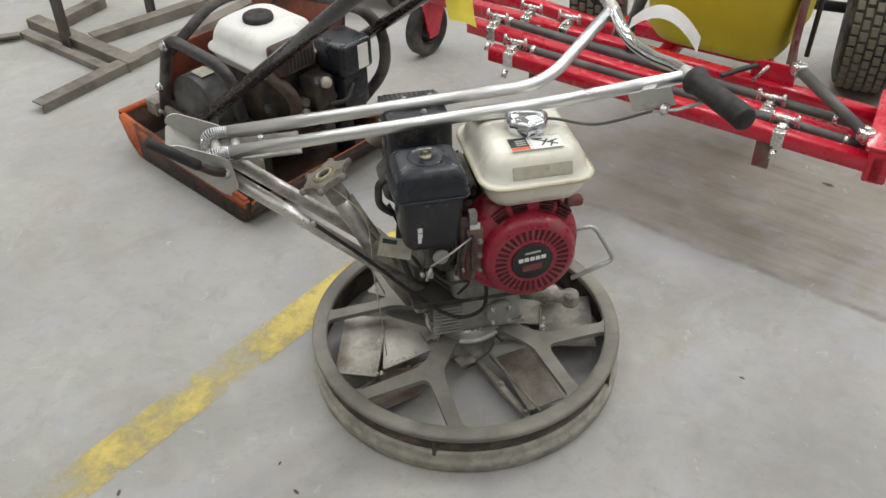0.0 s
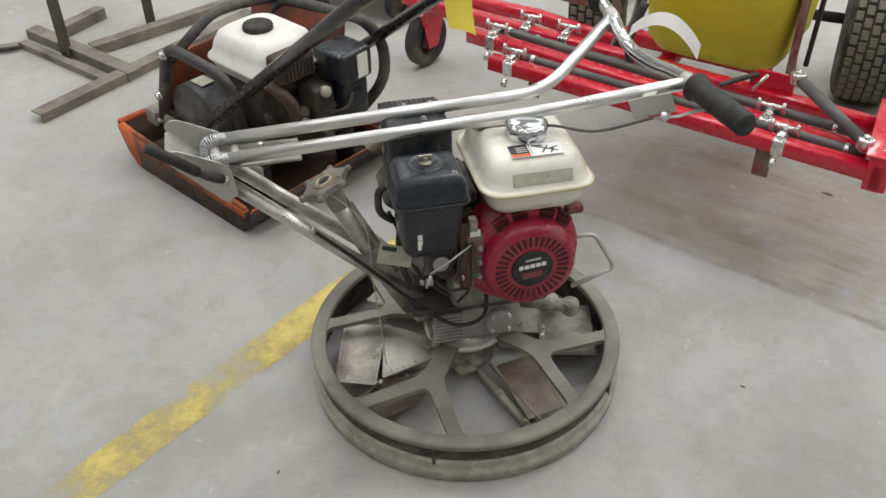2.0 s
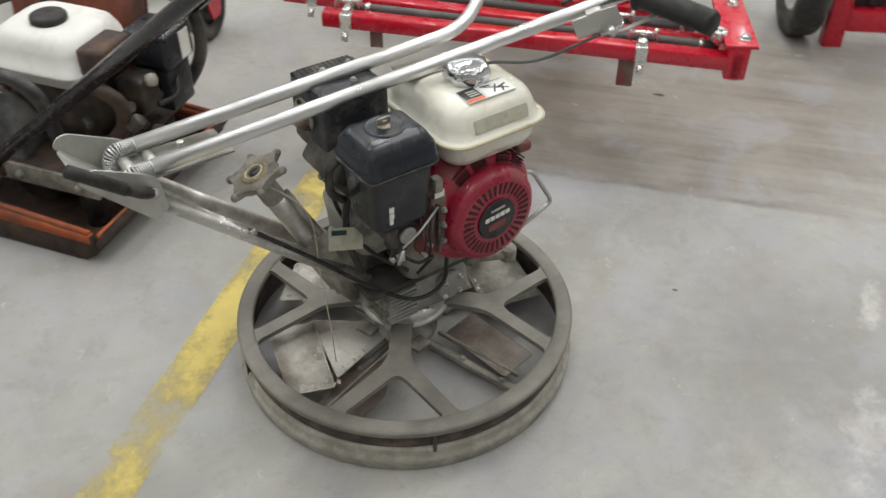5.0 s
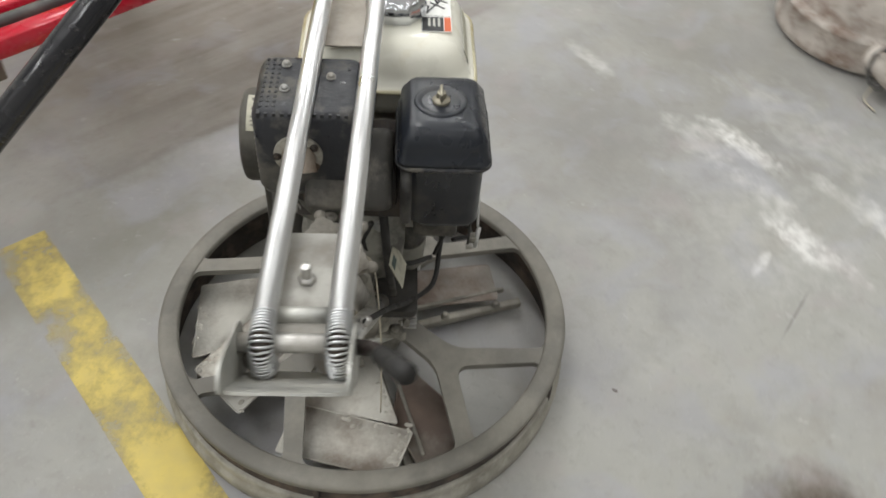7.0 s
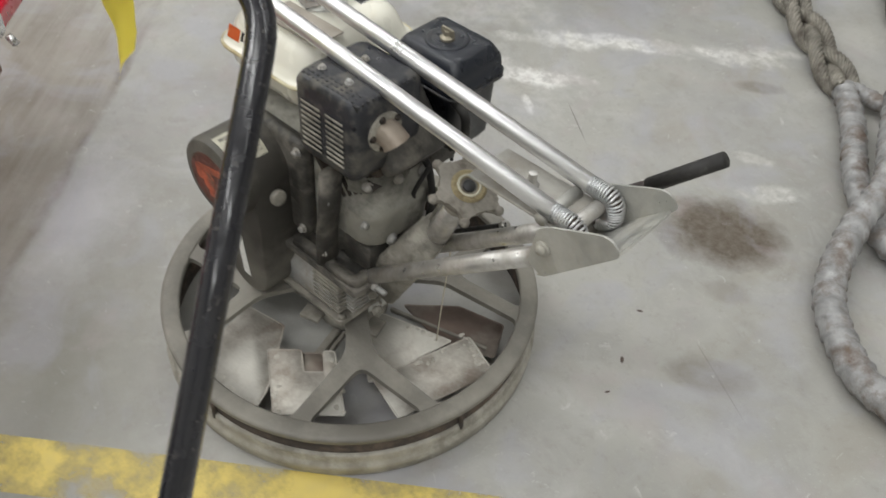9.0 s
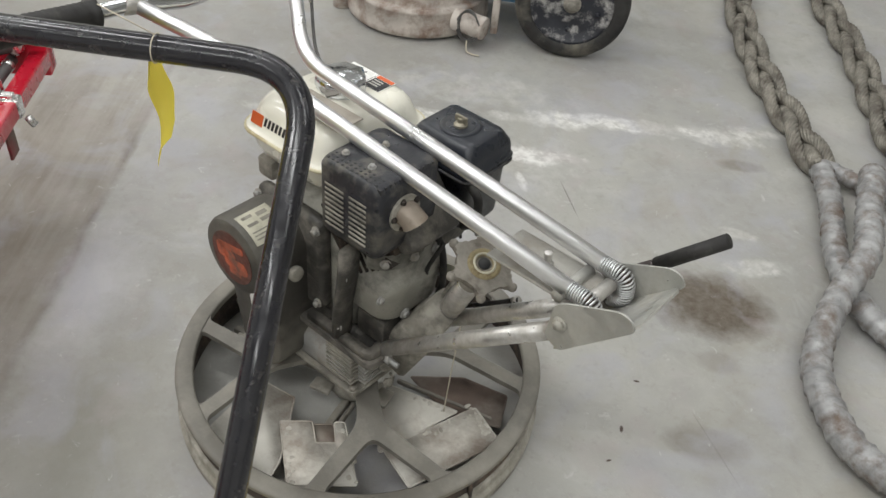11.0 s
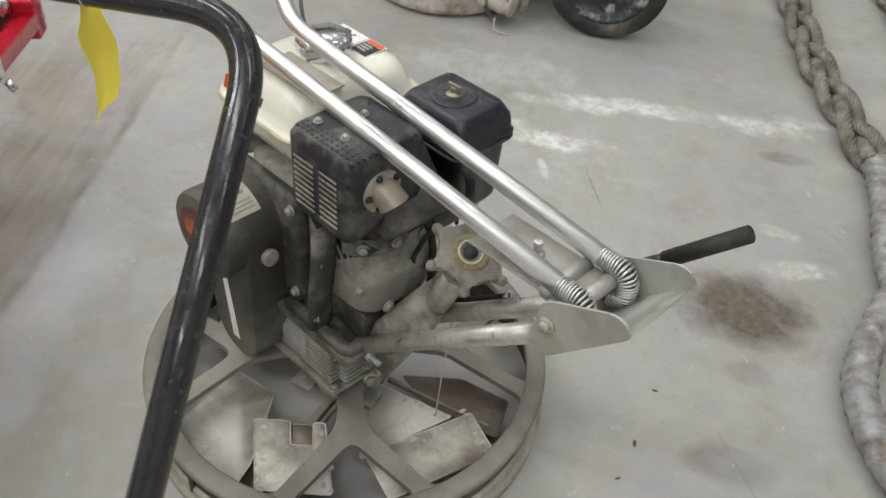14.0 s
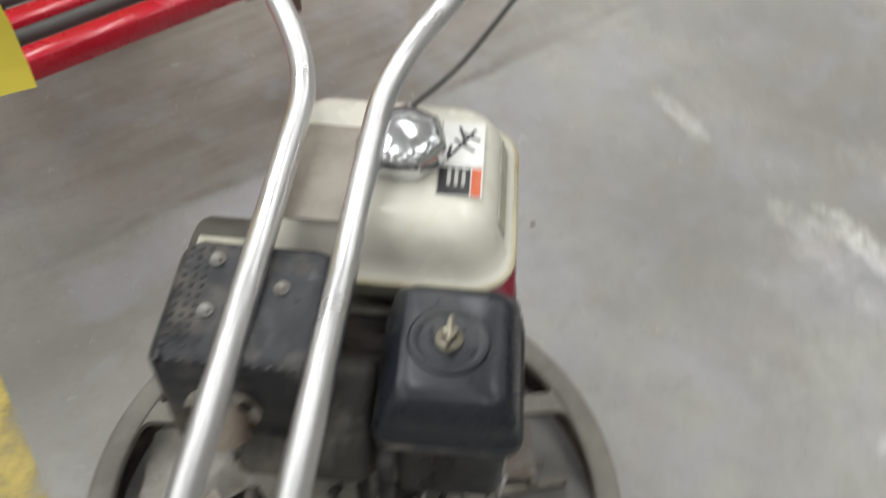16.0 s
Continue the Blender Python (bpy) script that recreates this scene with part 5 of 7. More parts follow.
def build_handle():
    # lower pair of tubes, from the socket up to the hinge bracket
    for y0, y1 in ((-0.030, 0.008), (0.055, 0.070)):
        part("lower_tube", sweep([(-0.085, y0, 0.205), (-0.424, y1, 0.510)], 0.0122, 24), M_CHROME_DULL, trowel, "dull scratched chrome lower tube")
    # cable along the lower tube
    part("control_cable", sweep(smooth_path([(-0.290, -0.018, 0.405), (-0.20, -0.038, 0.32), (-0.11, -0.068, 0.235), (-0.05, -0.10, 0.205), (0.0, -0.11, 0.225), (0.005, -0.115, 0.30)], 12), 0.0036, 10), M_RUBBER, trowel, "black control cable")
    part("cable_ferrule", cyl((-0.290, -0.018, 0.405), (-0.283, -0.020, 0.398), 0.006, seg=12), M_CHROME_DULL, trowel)
    # hinge bracket: a folded channel that runs on from the lower tubes
    ya, yb = -0.017, 0.084
    side = round_poly([(-0.400, 0.492), (-0.406, 0.545), (-0.420, 0.556), (-0.484, 0.587), (-0.498, 0.586), (-0.508, 0.573), (-0.422, 0.481)], 0.007, 3)
    side = [(x, -z) for x, z in side]
    pan = slab([(0.0, ya), (0.122, ya), (0.129, ya + 0.012), (0.129, yb - 0.012), (0.122, yb), (0.0, yb)], 0.0, 0.0028,
               Matrix.Translation((-0.416, 0, 0.478)) @ pose(0, 0, 0, 0, 46.0, 0) @ Matrix.Scale(-1, 4, (1, 0, 0)))
    bmesh.ops.recalc_face_normals(pan, faces=list(pan.faces))
    bracket = part("hinge_bracket", pan, M_PLATE, trowel, "zinc-plated folded hinge bracket")
    for y, s in ((ya, -1), (yb, 1)):
        wall = slab(side, -0.0014, 0.0014, Matrix.Translation((0, y, 0)) @ pose(0, 0, 0, -90, 0, 0))
        bmesh.ops.recalc_face_normals(wall, faces=list(wall.faces))
        part("bracket_wall", wall, M_PLATE, bracket)
        bolt("hinge_bolt", (-0.418, y + s * 0.002, 0.524), (0, s, 0), 0.007, 0.007, bracket, M_PLATE)
    part("hinge_pin", cyl((-0.428, ya, 0.540), (-0.428, yb, 0.540), 0.009, seg=16), M_CHROME_DULL, bracket, "dull chrome hinge pin")
    # latch plate between the upper tubes, with its thumb pin
    part("latch_plate", box((-0.424, -0.004, 0.5345), (-0.288, 0.066, 0.5385), 0.0012, 1), M_LATCH, trowel, "dusty grey latch plate")
    part("latch_pin", cyl((-0.352, 0.030, 0.5385), (-0.352, 0.030, 0.558), 0.0042, 0.0052, 16, 0.001), M_CHROME_DULL, trowel)
    part("latch_pin", cyl((-0.352, 0.030, 0.5385), (-0.352, 0.030, 0.5435), 0.0085, seg=6), M_CHROME_DULL, trowel)
    # upper tubes, folded back over the engine
    for y0, y1, end in ((-0.004, -0.026, (0.319, -0.146, 0.681)), (0.061, 0.038, (0.307, 0.137, 0.671))):
        run = [(-0.408, y0, 0.554), (0.152, y1, 0.592), end]
        part("upper_tube", sweep(rounded(run, 0.055, 10), 0.0108, 28), M_CHROME, trowel, "bright chromed folded handle tube")
        # flexible wrinkled elbow that curls back into the bracket
        elbow = rounded([(-0.406, y0, 0.5542), (-0.442, y0, 0.5535), (-0.445, y0, 0.522), (-0.428, y0, 0.513)], 0.023, 12)
        part("elbow_core", sweep(elbow, 0.0084, 18), M_DARK_STEEL, trowel)
        total = [0.0]
        for a, b in zip(elbow, elbow[1:]):
            total.append(total[-1] + (b - a).length)
        turns, per = 25, 14
        helix = []
        for k in range(turns * per + 1):
            s = total[-1] * k / (turns * per)
            i = max(j for j in range(len(total) - 1) if total[j] <= s)
            q = (s - total[i]) / max(1e-6, total[i + 1] - total[i])
            p = elbow[i].lerp(elbow[i + 1], q)
            d = (elbow[i + 1] - elbow[i]).normalized()
            sx = Vector((0, 1, 0))
            sy = d.cross(sx)
            a = 2 * math.pi * k / per
            helix.append(p + (sx * math.cos(a) + sy * math.sin(a)) * 0.0100)
        part("elbow_coil", sweep(helix, 0.0014, 6), M_SPRING, trowel, "zinc spring coil round the tube elbow")
    part("tube_link", cyl((-0.396, 0.002, 0.540), (-0.396, 0.068, 0.540), 0.008, seg=16), M_PLATE, trowel)
    # release lever with a rubber sleeve
    lever = [(-0.418, -0.016, 0.524), (-0.434, -0.034, 0.540), (-0.456, -0.042, 0.560), (-0.521, -0.061, 0.624)]
    part("release_lever", sweep(smooth_path(lever[:3], 6), 0.0075, 12), M_BROWN_TUBE, trowel, "dark worn release lever arm")
    part("lever_grip", sweep([lever[2], lever[3]], 0.0090, 16), M_RUBBER, trowel, "black rubber lever grip")
    # cross handlebar with rubber grips
    ends = [(0.305, 0.36, 0.696), (0.310, 0.25, 0.681), (0.310, 0.142, 0.673), (0.309, 0.090, 0.660), (0.311, 0.040, 0.652), (0.317, -0.035, 0.660), (0.323, -0.100, 0.676), (0.325, -0.150, 0.684), (0.328, -0.200, 0.686), (0.341, -0.275, 0.686)]
    bar = smooth_path(ends, 8)
    part("handlebar", sweep(bar, 0.0115, 24), M_CHROME_BRIGHT, trowel, "bright chromed cross handlebar")
    for a, b in (((0.3243, -0.130, 0.6815), (0.3258, -0.166, 0.6850)), ((0.3098, 0.124, 0.6690), (0.3102, 0.158, 0.6740))):
        a, b = Vector(a), Vector(b)
        part("weld_joint", sweep([a.lerp(b, k / 8) for k in range(9)], [0.0112, 0.0126, 0.0133, 0.0136, 0.0134, 0.0136, 0.0132, 0.0126, 0.0112], 20), M_CHROME_DULL, trowel, "dull weld round the tube joint")
    for pts in (([0.325, -0.166, 0.685], [0.344, -0.297, 0.686]), ([0.3105, 0.198, 0.676], [0.305, 0.345, 0.694])):
        a, b = Vector(pts[0]), Vector(pts[1])
        d = b - a
        prof = [(0, 0), (0.023, 0), (0.024, 0.003), (0.022, 0.008), (0.0175, 0.014)]
        steps = 15
        for k in range(steps):
            z = 0.016 + (d.length - 0.026) * k / (steps - 1)
            prof += [(0.0192, z), (0.0180, z + 0.0035)]
        prof += [(0.0195, d.length - 0.006), (0.016, d.length), (0, d.length)]
        x, y = frame_of(d)
        mm = Matrix((x, y, d.normalized())).transposed().to_4x4()
        mm.translation = a
        part("handle_grip", lathe(prof, 26, mm), M_RUBBER, trowel, "black ribbed rubber hand grip", angle=60)
    # throttle bracket, white tag plate and cable under the near tube
    bx = Vector((0.166, -0.120, 0.089)).normalized()
    by = Vector((0, 0, 1)).cross(bx).normalized()
    br = Matrix((bx, by, bx.cross(by))).transposed().to_4x4()
    br.translation = (0.276, -0.127, 0.648)
    part("throttle_bracket", box((-0.036, -0.016, -0.022), (0.036, -0.012, 0.012), 0.002, m=br), M_PLATE, trowel, "pale metal throttle bracket")
    part("bracket_strap", box((-0.012, -0.016, 0.008), (0.012, 0.014, 0.014), 0.002, m=br), M_PLATE, trowel)
    part("throttle_trigger", sweep([br @ Vector((0.0, -0.020, -0.024)), br @ Vector((0.04, -0.024, -0.026)), br @ Vector((0.105, -0.026, -0.018))], [0.004, 0.005, 0.008], 10, flat=0.45), M_SILVER, trowel)
    part("trigger_pivot", cyl(br @ Vector((0.018, -0.030, -0.022)), br @ Vector((0.018, -0.008, -0.022)), 0.007, seg=14), M_CHROME, trowel)
    part("throttle_cable", sweep(smooth_path([br @ Vector((-0.004, -0.018, -0.024)), (0.200, -0.090, 0.578), (0.140, -0.052, 0.574), (0.105, -0.030, 0.568)], 10), 0.0026, 8), M_GREY_ROD, trowel)
    # star-handled pitch screw on its post
    top, low = Vector((-0.252, 0.020, 0.467)), Vector((-0.163, -0.009, 0.275))
    ax = (top - low).normalized()
    part("pitch_post", sweep([low, top - ax * 0.03], 0.0170, 20), M_CHROME_DULL, trowel, "grimy steel pitch-control post")
    side = Vector((0.4, 0.9, 0)).cross(ax).normalized()
    part("pitch_rod", sweep([low + side * 0.024, top - ax * 0.05 + side * 0.02], 0.006, 12), M_GEAR_DIRTY, trowel)
    part("post_casting", sweep([(-0.105, 0.016, 0.195), (-0.140, 0.008, 0.255), (-0.185, 0.0, 0.335)], [0.036, 0.032, 0.022], square=True), M_GEAR_DIRTY, trowel, "cement-caked post casting", angle=50)
    part("post_collar", cyl(top - ax * 0.052, top - ax * 0.012, 0.0185, seg=24, bevel=0.003), M_GEAR_DIRTY, trowel)
    x, y = frame_of(ax)
    ms = Matrix((x, y, ax)).transposed().to_4x4()
    ms.translation = top
    star = []
    for k in range(72):
        a = 2 * math.pi * k / 72
        r = 0.037 + 0.012 * max(0, math.cos(6 * a)) ** 1.6
        star.append((r * math.cos(a), r * math.sin(a)))
    wheel = slab(star, -0.005, 0.006, ms, 0.003)
    sw = part("star_wheel", wheel, M_STAR, trowel, "cement-caked six-lobed star wheel")
    for k in range(6):
        a = 2 * math.pi * k / 6
        p = ms @ Vector((0.048 * math.cos(a), 0.048 * math.sin(a), 0.001))
        b = bmesh.new()
        bmesh.ops.create_uvsphere(b, u_segments=14, v_segments=10, radius=0.0066, matrix=Matrix.Translation(p))
        part("star_knob", b, M_STAR, sw)
    part("star_hub", lathe([(0, 0.004), (0.011, 0.004), (0.012, 0.008), (0.019, 0.0085), (0.021, 0.009), (0.023, 0.006)], 30, ms), surface("yellowed_cement", (0.30, 0.25, 0.14), 0.7, 0.0, 0.25, 60, (0.10, 0.07, 0.04), 0.35, 60, 0.03), sw, "yellow-brown worn wheel hub")
    # solid plug, black for the shade down the bore
    part("hub_bore", lathe([(0, 0.0085), (0.0075, 0.0085), (0.0085, 0.0075), (0.0085, 0.003)], 20, ms), M_INK_SHADE, sw, "dark screw bore")
    part("hub_ring", lathe([(0.0125, 0.0080), (0.0135, 0.0100), (0.0150, 0.0100), (0.0160, 0.0080)], 28, ms), M_LABEL, sw)
    # string tied to the wheel
    part("tie_string", sweep(smooth_path([ms @ Vector((0.02, 0.0, 0.012)), (-0.196, -0.022, 0.40), (-0.189, -0.030, 0.28), (-0.180, -0.030, 0.15), (-0.176, -0.028, 0.062)], 8), 0.0011, 6), M_STRING, trowel, "thin pale string")
    # warning plate beside the post
    wp = Matrix.Translation((-0.148, -0.052, 0.345)) @ pose(0, 0, 0, 62, 18, -4)
    plate = part("warning_plate", slab([(-0.032, -0.016), (0.030, -0.016), (0.030, 0.020), (-0.032, 0.020)], 0, 0.0012, wp), M_LABEL, trowel, "curled cream warning plate with dark panel", smooth=False)
    part("plate_panel", slab([(-0.027, 0.008), (0.000, 0.008), (0.000, 0.016), (-0.027, 0.016)], 0.0012, 0.0018, wp), surface("dark_green_print", (0.02, 0.06, 0.05), 0.5, 0, 0.2, 30, None, 0, 6, 0), plate, smooth=False)
    # wire lifting loop at the front
    loop = [(0.165, -0.058, 0.335), (0.226, -0.066, 0.345), (0.268, -0.082, 0.270), (0.180, -0.088, 0.245)]
    part("lifting_loop", sweep(rounded(loop, 0.015, 5), 0.0042, 10), M_SILVER, trowel, "bare wire lifting loop")


build_handle()
# engine and handle stand a little askew over the guard
lean = Matrix(((0.988, 0, 0, 0.006), (0, 1, 0, 0.001), (-0.026, 0, 1, -0.003), (0, 0, 0, 1)))
seat = Matrix.Rotation(radians(-TURN), 4, "Z") @ lean @ Matrix.Rotation(radians(TURN), 4, "Z")
for ob in set(trowel.children_recursive) - set(ring_parts):
    ob.data.transform(seat)


# ---- the plate compactor ----
CU, CV = Vector((-0.755, 0.656, 0)), Vector((0.656, 0.755, 0))
# local axes: x ahead, y to the near side
cm = Matrix((CU, -CV, Vector((0, 0, 1)))).transposed().to_4x4()
cm.translation = (-0.568, 0.798, 0)
compactor = thing("plate_compactor", "orange rusty plate compactor with black tube frame and petrol engine", "plate compactor", cm)


def build_compactor():
    # vibrating base: a pressed tray with turned-up nose and tail
    prof = [(-0.300, 0.075), (-0.262, 0.020), (-0.235, 0.0), (0.215, 0.0), (0.255, 0.020), (0.278, 0.080), (0.288, 0.105)]
    bm = bmesh.new()
    rows = []
    for x, z in prof:
        w = 0.250
        rows.append([bm.verts.new((x, y, z + dz)) for y, dz in ((-w, 0.0), (w, 0.0))] + [bm.verts.new((x * 0.985, y, z + dz)) for y, dz in ((w, 0.012), (-w, 0.012))])
    for a, b in zip(rows, rows[1:]):
        for k in range(4):
            bm.faces.new((a[k], b[k], b[(k + 1) % 4], a[(k + 1) % 4]))
    bm.faces.new(rows[0])
    bm.faces.new(rows[-1][::-1])
    bmesh.ops.recalc_face_normals(bm, faces=list(bm.faces))
    part("base_plate", bm, M_RUST, compactor, "rusty steel base plate")
    for y, label in ((0.248, "rust-blackened side skirt"), (-0.248, "rust-blackened side skirt")):
        pts = [(-0.275, 0.030), (-0.232, 0.002), (0.205, 0.002), (0.205, 0.108), (0.18, 0.104), (-0.10, 0.086), (-0.262, 0.074)]
        nose = [(0.205, 0.002), (0.222, 0.006), (0.258, 0.038), (0.288, 0.104), (0.270, 0.118), (0.205, 0.109)]
        part("nose_cheek", slab(round_poly(nose, 0.006, 3), -0.006, 0.006, Matrix.Translation((0, y, 0)) @ pose(0, 0, 0, 90, 0, 0)), M_ORANGE, compactor, "worn orange nose cheek")
        part("skirt_edge", sweep([(0.20, y, 0.108), (-0.10, y, 0.089), (-0.26, y, 0.077)], 0.006, 8), M_ORANGE, compactor)
        band = [(-0.262, 0.052), (0.205, 0.062), (0.205, 0.1065), (0.18, 0.1025), (-0.10, 0.0845), (-0.262, 0.0725)]
        part("skirt_paint", slab(band, -0.0075, 0.0075, Matrix.Translation((0, y, 0)) @ pose(0, 0, 0, 90, 0, 0)), M_ORANGE, compactor, "scraped orange paint band")
        part("side_skirt", slab(round_poly(pts, 0.012, 3), -0.006, 0.006, Matrix.Translation((0, y, 0)) @ pose(0, 0, 0, 90, 0, 0)), M_RUST, compactor, label)
    part("nose_lip", sweep([(0.288, -0.246, 0.110), (0.288, 0.246, 0.110)], 0.010, 10), M_ORANGE, compactor)
    part("tail_lip", sweep([(-0.285, -0.246, 0.072), (-0.285, 0.246, 0.072)], 0.009, 10), M_ORANGE, compactor)
    part("tail_plate", slab([(-0.232, -0.286), (0.232, -0.286), (0.232, -0.185), (-0.232, -0.185)], 0.0, 0.006, Matrix.Translation((0, 0, 0.030)) @ pose(0, 0, 0, 0, 8, 90)), M_ORANGE_BRIGHT, compactor, "bright orange inner tail plate")
    part("exciter", cyl((-0.03, -0.13, 0.085), (-0.03, 0.13, 0.085), 0.068, seg=28, bevel=0.006), M_DARK_STEEL, compactor)
    # deck on rubber feet
    part("deck", box((-0.235, -0.175, 0.135), (0.200, 0.175, 0.150), 0.004), M_RUST, compactor, "grimy steel engine deck")
    part("deck_flange", box((-0.245, 0.168, 0.105), (0.205, 0.178, 0.150), 0.003), M_GEAR_DIRTY, compactor, "scraped bare edge flange")
    for x, y in ((-0.19, -0.14), (-0.19, 0.14), (0.15, -0.14), (0.15, 0.14)):
        part("rubber_mount", cyl((x, y, 0.0125), (x, y, 0.135), 0.026, seg=18), M_RUBBER, compactor)
    for x in (-0.2, -0.05, 0.1, 0.18):
        bolt("deck_bolt", (x, 0.178, 0.128), (0, 1, 0), 0.008, 0.009, compactor, M_GEAR)
    # slanted orange splash panel behind the tank
    pm = Matrix.Translation((0.02, -0.150, 0.15)) @ pose(0, 0, 0, 8, 0, 0)
    part("back_panel", box((-0.20, -0.006, 0.0), (0.175, 0.006, 0.255), 0.004, m=pm), M_ORANGE_DARK, compactor, "rust-stained orange back panel")
    part("front_panel", box((0.165, -0.150, 0.15), (0.178, 0.150, 0.300), 0.004, m=None), M_ORANGE_DARK, compactor, "rust-stained orange front panel")
    # frame of bent black tube
    near = rounded([(0.190, 0.165, 0.105), (0.165, 0.170, 0.175), (0.078, 0.175, 0.372), (-0.115, 0.170, 0.362), (-0.150, 0.160, 0.325), (-0.155, 0.150, 0.22)], 0.05, 6)
    part("frame_tube", sweep(near, 0.0150, 16), M_FRAME, compactor, "black bent frame tube")
    far = rounded([(0.190, -0.180, 0.13), (0.085, -0.185, 0.385), (-0.10, -0.190, 0.400), (-0.235, -0.205, 0.405), (-0.265, -0.235, 0.34), (-0.262, -0.240, 0.235), (-0.22, -0.175, 0.150)], 0.07, 7)
    part("frame_tube", sweep(far, 0.0150, 16), M_FRAME, compactor, "black bent frame tube")
    part("frame_tube", sweep(rounded([(0.12, 0.17, 0.300), (0.11, 0.0, 0.405), (0.09, -0.18, 0.385)], 0.06), 0.0135, 14), M_FRAME, compactor, "black bent frame tube")
    bolt("frame_bolt", (0.075, 0.190, 0.355), (0, 1, 0), 0.010, 0.010, compactor)
    bolt("frame_bolt", (0.150, 0.184, 0.215), (0, 1, 0), 0.010, 0.010, compactor)
    # belt cover on the near side
    cover = []
    for k in range(20):
        a = radians(-20 + 220 * k / 19)
        cover.append((0.040 + 0.096 * math.cos(a), 0.185 + 0.082 * math.sin(a)))
    cover += [(-0.05, 0.126), (0.125, 0.126)]
    cm2 = Matrix.Translation((0, 0.158, 0)) @ pose(0, 0, 0, 90, 0, 0)
    part("belt_cover", slab(cover, 0.0, 0.085, cm2, 0.016), M_COVER, compactor, "dark grey dented belt cover")
    part("cover_label", slab([(-0.02, -0.02), (0.03, -0.02), (0.03, 0.02), (-0.02, 0.02)], 0.0, 0.001, Matrix.Translation((0.035, 0.118, 0.2680)) @ pose(0, 0, 0, 0, 0, 0)), M_LABEL, compactor, smooth=False)
    # engine
    part("engine_block", loft([(round_rect(-0.17, 0.05, -0.11, 0.07, 0.03), 0.150), (round_rect(-0.18, 0.04, -0.11, 0.075, 0.04), 0.24), (round_rect(-0.17, 0.03, -0.1, 0.06, 0.04), 0.305)]), M_DARK_STEEL, compactor, "oily dark engine block")
    tank = loft([(round_rect(-0.205 + o, 0.035 - o, -0.105 + o, 0.105 - o, 0.045, 6), z) for o, z in
                 ((0.03, 0.298), (0.010, 0.308), (0.002, 0.330), (-0.004, 0.336), (-0.004, 0.341), (0.004, 0.345), (0.010, 0.375), (0.020, 0.398), (0.034, 0.408), (0.05, 0.411))])
    tk = part("fuel_tank", tank, M_WHITE_TANK, compactor, "dusty white fuel tank")
    cap = lathe([(0, 0.428), (0.030, 0.427), (0.036, 0.424), (0.038, 0.419), (0.037, 0.408), (0.0, 0.408)], 32, pose(-0.085, 0.012, 0))
    part("filler_cap", cap, M_RUBBER, tk, "black plastic filler cap")
    part("tank_shield", box((-0.255, -0.02, 0.335), (-0.195, 0.085, 0.400), 0.010, 3), M_RUST, compactor, "rust-brown silencer shield")
    # slots as black strips, their inner shade put into the colour
    for k in range(8):
        part("shield_slot", box((-0.2575, -0.012 + k * 0.011, 0.345), (-0.2535, -0.006 + k * 0.011, 0.385), 0.0008, 1), M_INK_SHADE, compactor)
    ac = box((-0.300, -0.165, 0.290), (-0.190, -0.060, 0.372), 0.012, 3)
    part("air_cleaner", ac, M_BLACK, compactor, "black air cleaner with pale label")
    part("air_cleaner_body", box((-0.288, -0.155, 0.185), (-0.200, -0.070, 0.290), 0.010, 2), M_BLACK, compactor)
    part("cleaner_label", box((-0.3018, -0.145, 0.300), (-0.3002, -0.112, 0.362)), M_LABEL_WHITE, compactor, smooth=False)
    part("carburettor", box((-0.275, -0.055, 0.215), (-0.205, 0.010, 0.300), 0.012, 3), M_DARK_STEEL, compactor)
    part("carburettor_cap", cyl((-0.275, -0.02, 0.292), (-0.287, -0.018, 0.296), 0.014, seg=16), M_TANK_STEEL, compactor, "tan gasket cap")
    part("hose", sweep(smooth_path([(-0.21, 0.09, 0.33), (-0.265, 0.075, 0.29), (-0.25, 0.06, 0.22), (-0.21, 0.07, 0.17)], 8), 0.016, 12), M_RUST, compactor, "rusty exhaust bend")
    part("fuel_hose", sweep(smooth_path([(-0.285, -0.10, 0.26), (-0.305, -0.06, 0.24), (-0.285, -0.02, 0.235)], 8), 0.006, 10), M_RUBBER, compactor)
    rnd = random.Random(11)
    for k in range(9):
        x, y, z = rnd.uniform(-0.28, -0.18), rnd.uniform(-0.06, 0.09), rnd.uniform(0.16, 0.25)
        part("engine_fitting", cyl((x, y, z), (x - 0.02, y + rnd.uniform(-0.01, 0.02), z + rnd.uniform(-0.01, 0.02)), rnd.uniform(0.008, 0.016), seg=10, bevel=0.002), M_DARK_STEEL if k % 2 else M_GRIME, compactor)
    # push handle: two arms and a cross tube
    path = rounded([(0.008, 0.215, 0.146), (-0.752, 0.215, 0.757), (-0.765, -0.228, 0.748), (0.020, -0.222, 0.146)], 0.085, 12)
    part("push_handle", sweep(path, 0.0155, 24), M_BLACK_TUBE, compactor, "glossy black scratched push handle")
    part("handle_pivot", cyl((0.020, 0.175, 0.148), (0.020, 0.236, 0.148), 0.020, seg=20, bevel=0.003), M_GEAR_DIRTY, compactor)
    part("handle_pivot", cyl((0.020, -0.175, 0.148), (0.020, -0.243, 0.148), 0.020, seg=20, bevel=0.003), M_GEAR_DIRTY, compactor)
    part("pivot_lug", box((-0.010, 0.172, 0.110), (0.050, 0.184, 0.175), 0.006), M_RUST, compactor)
    part("pivot_lug", box((-0.010, -0.184, 0.110), (0.050, -0.172, 0.175), 0.006), M_RUST, compactor)
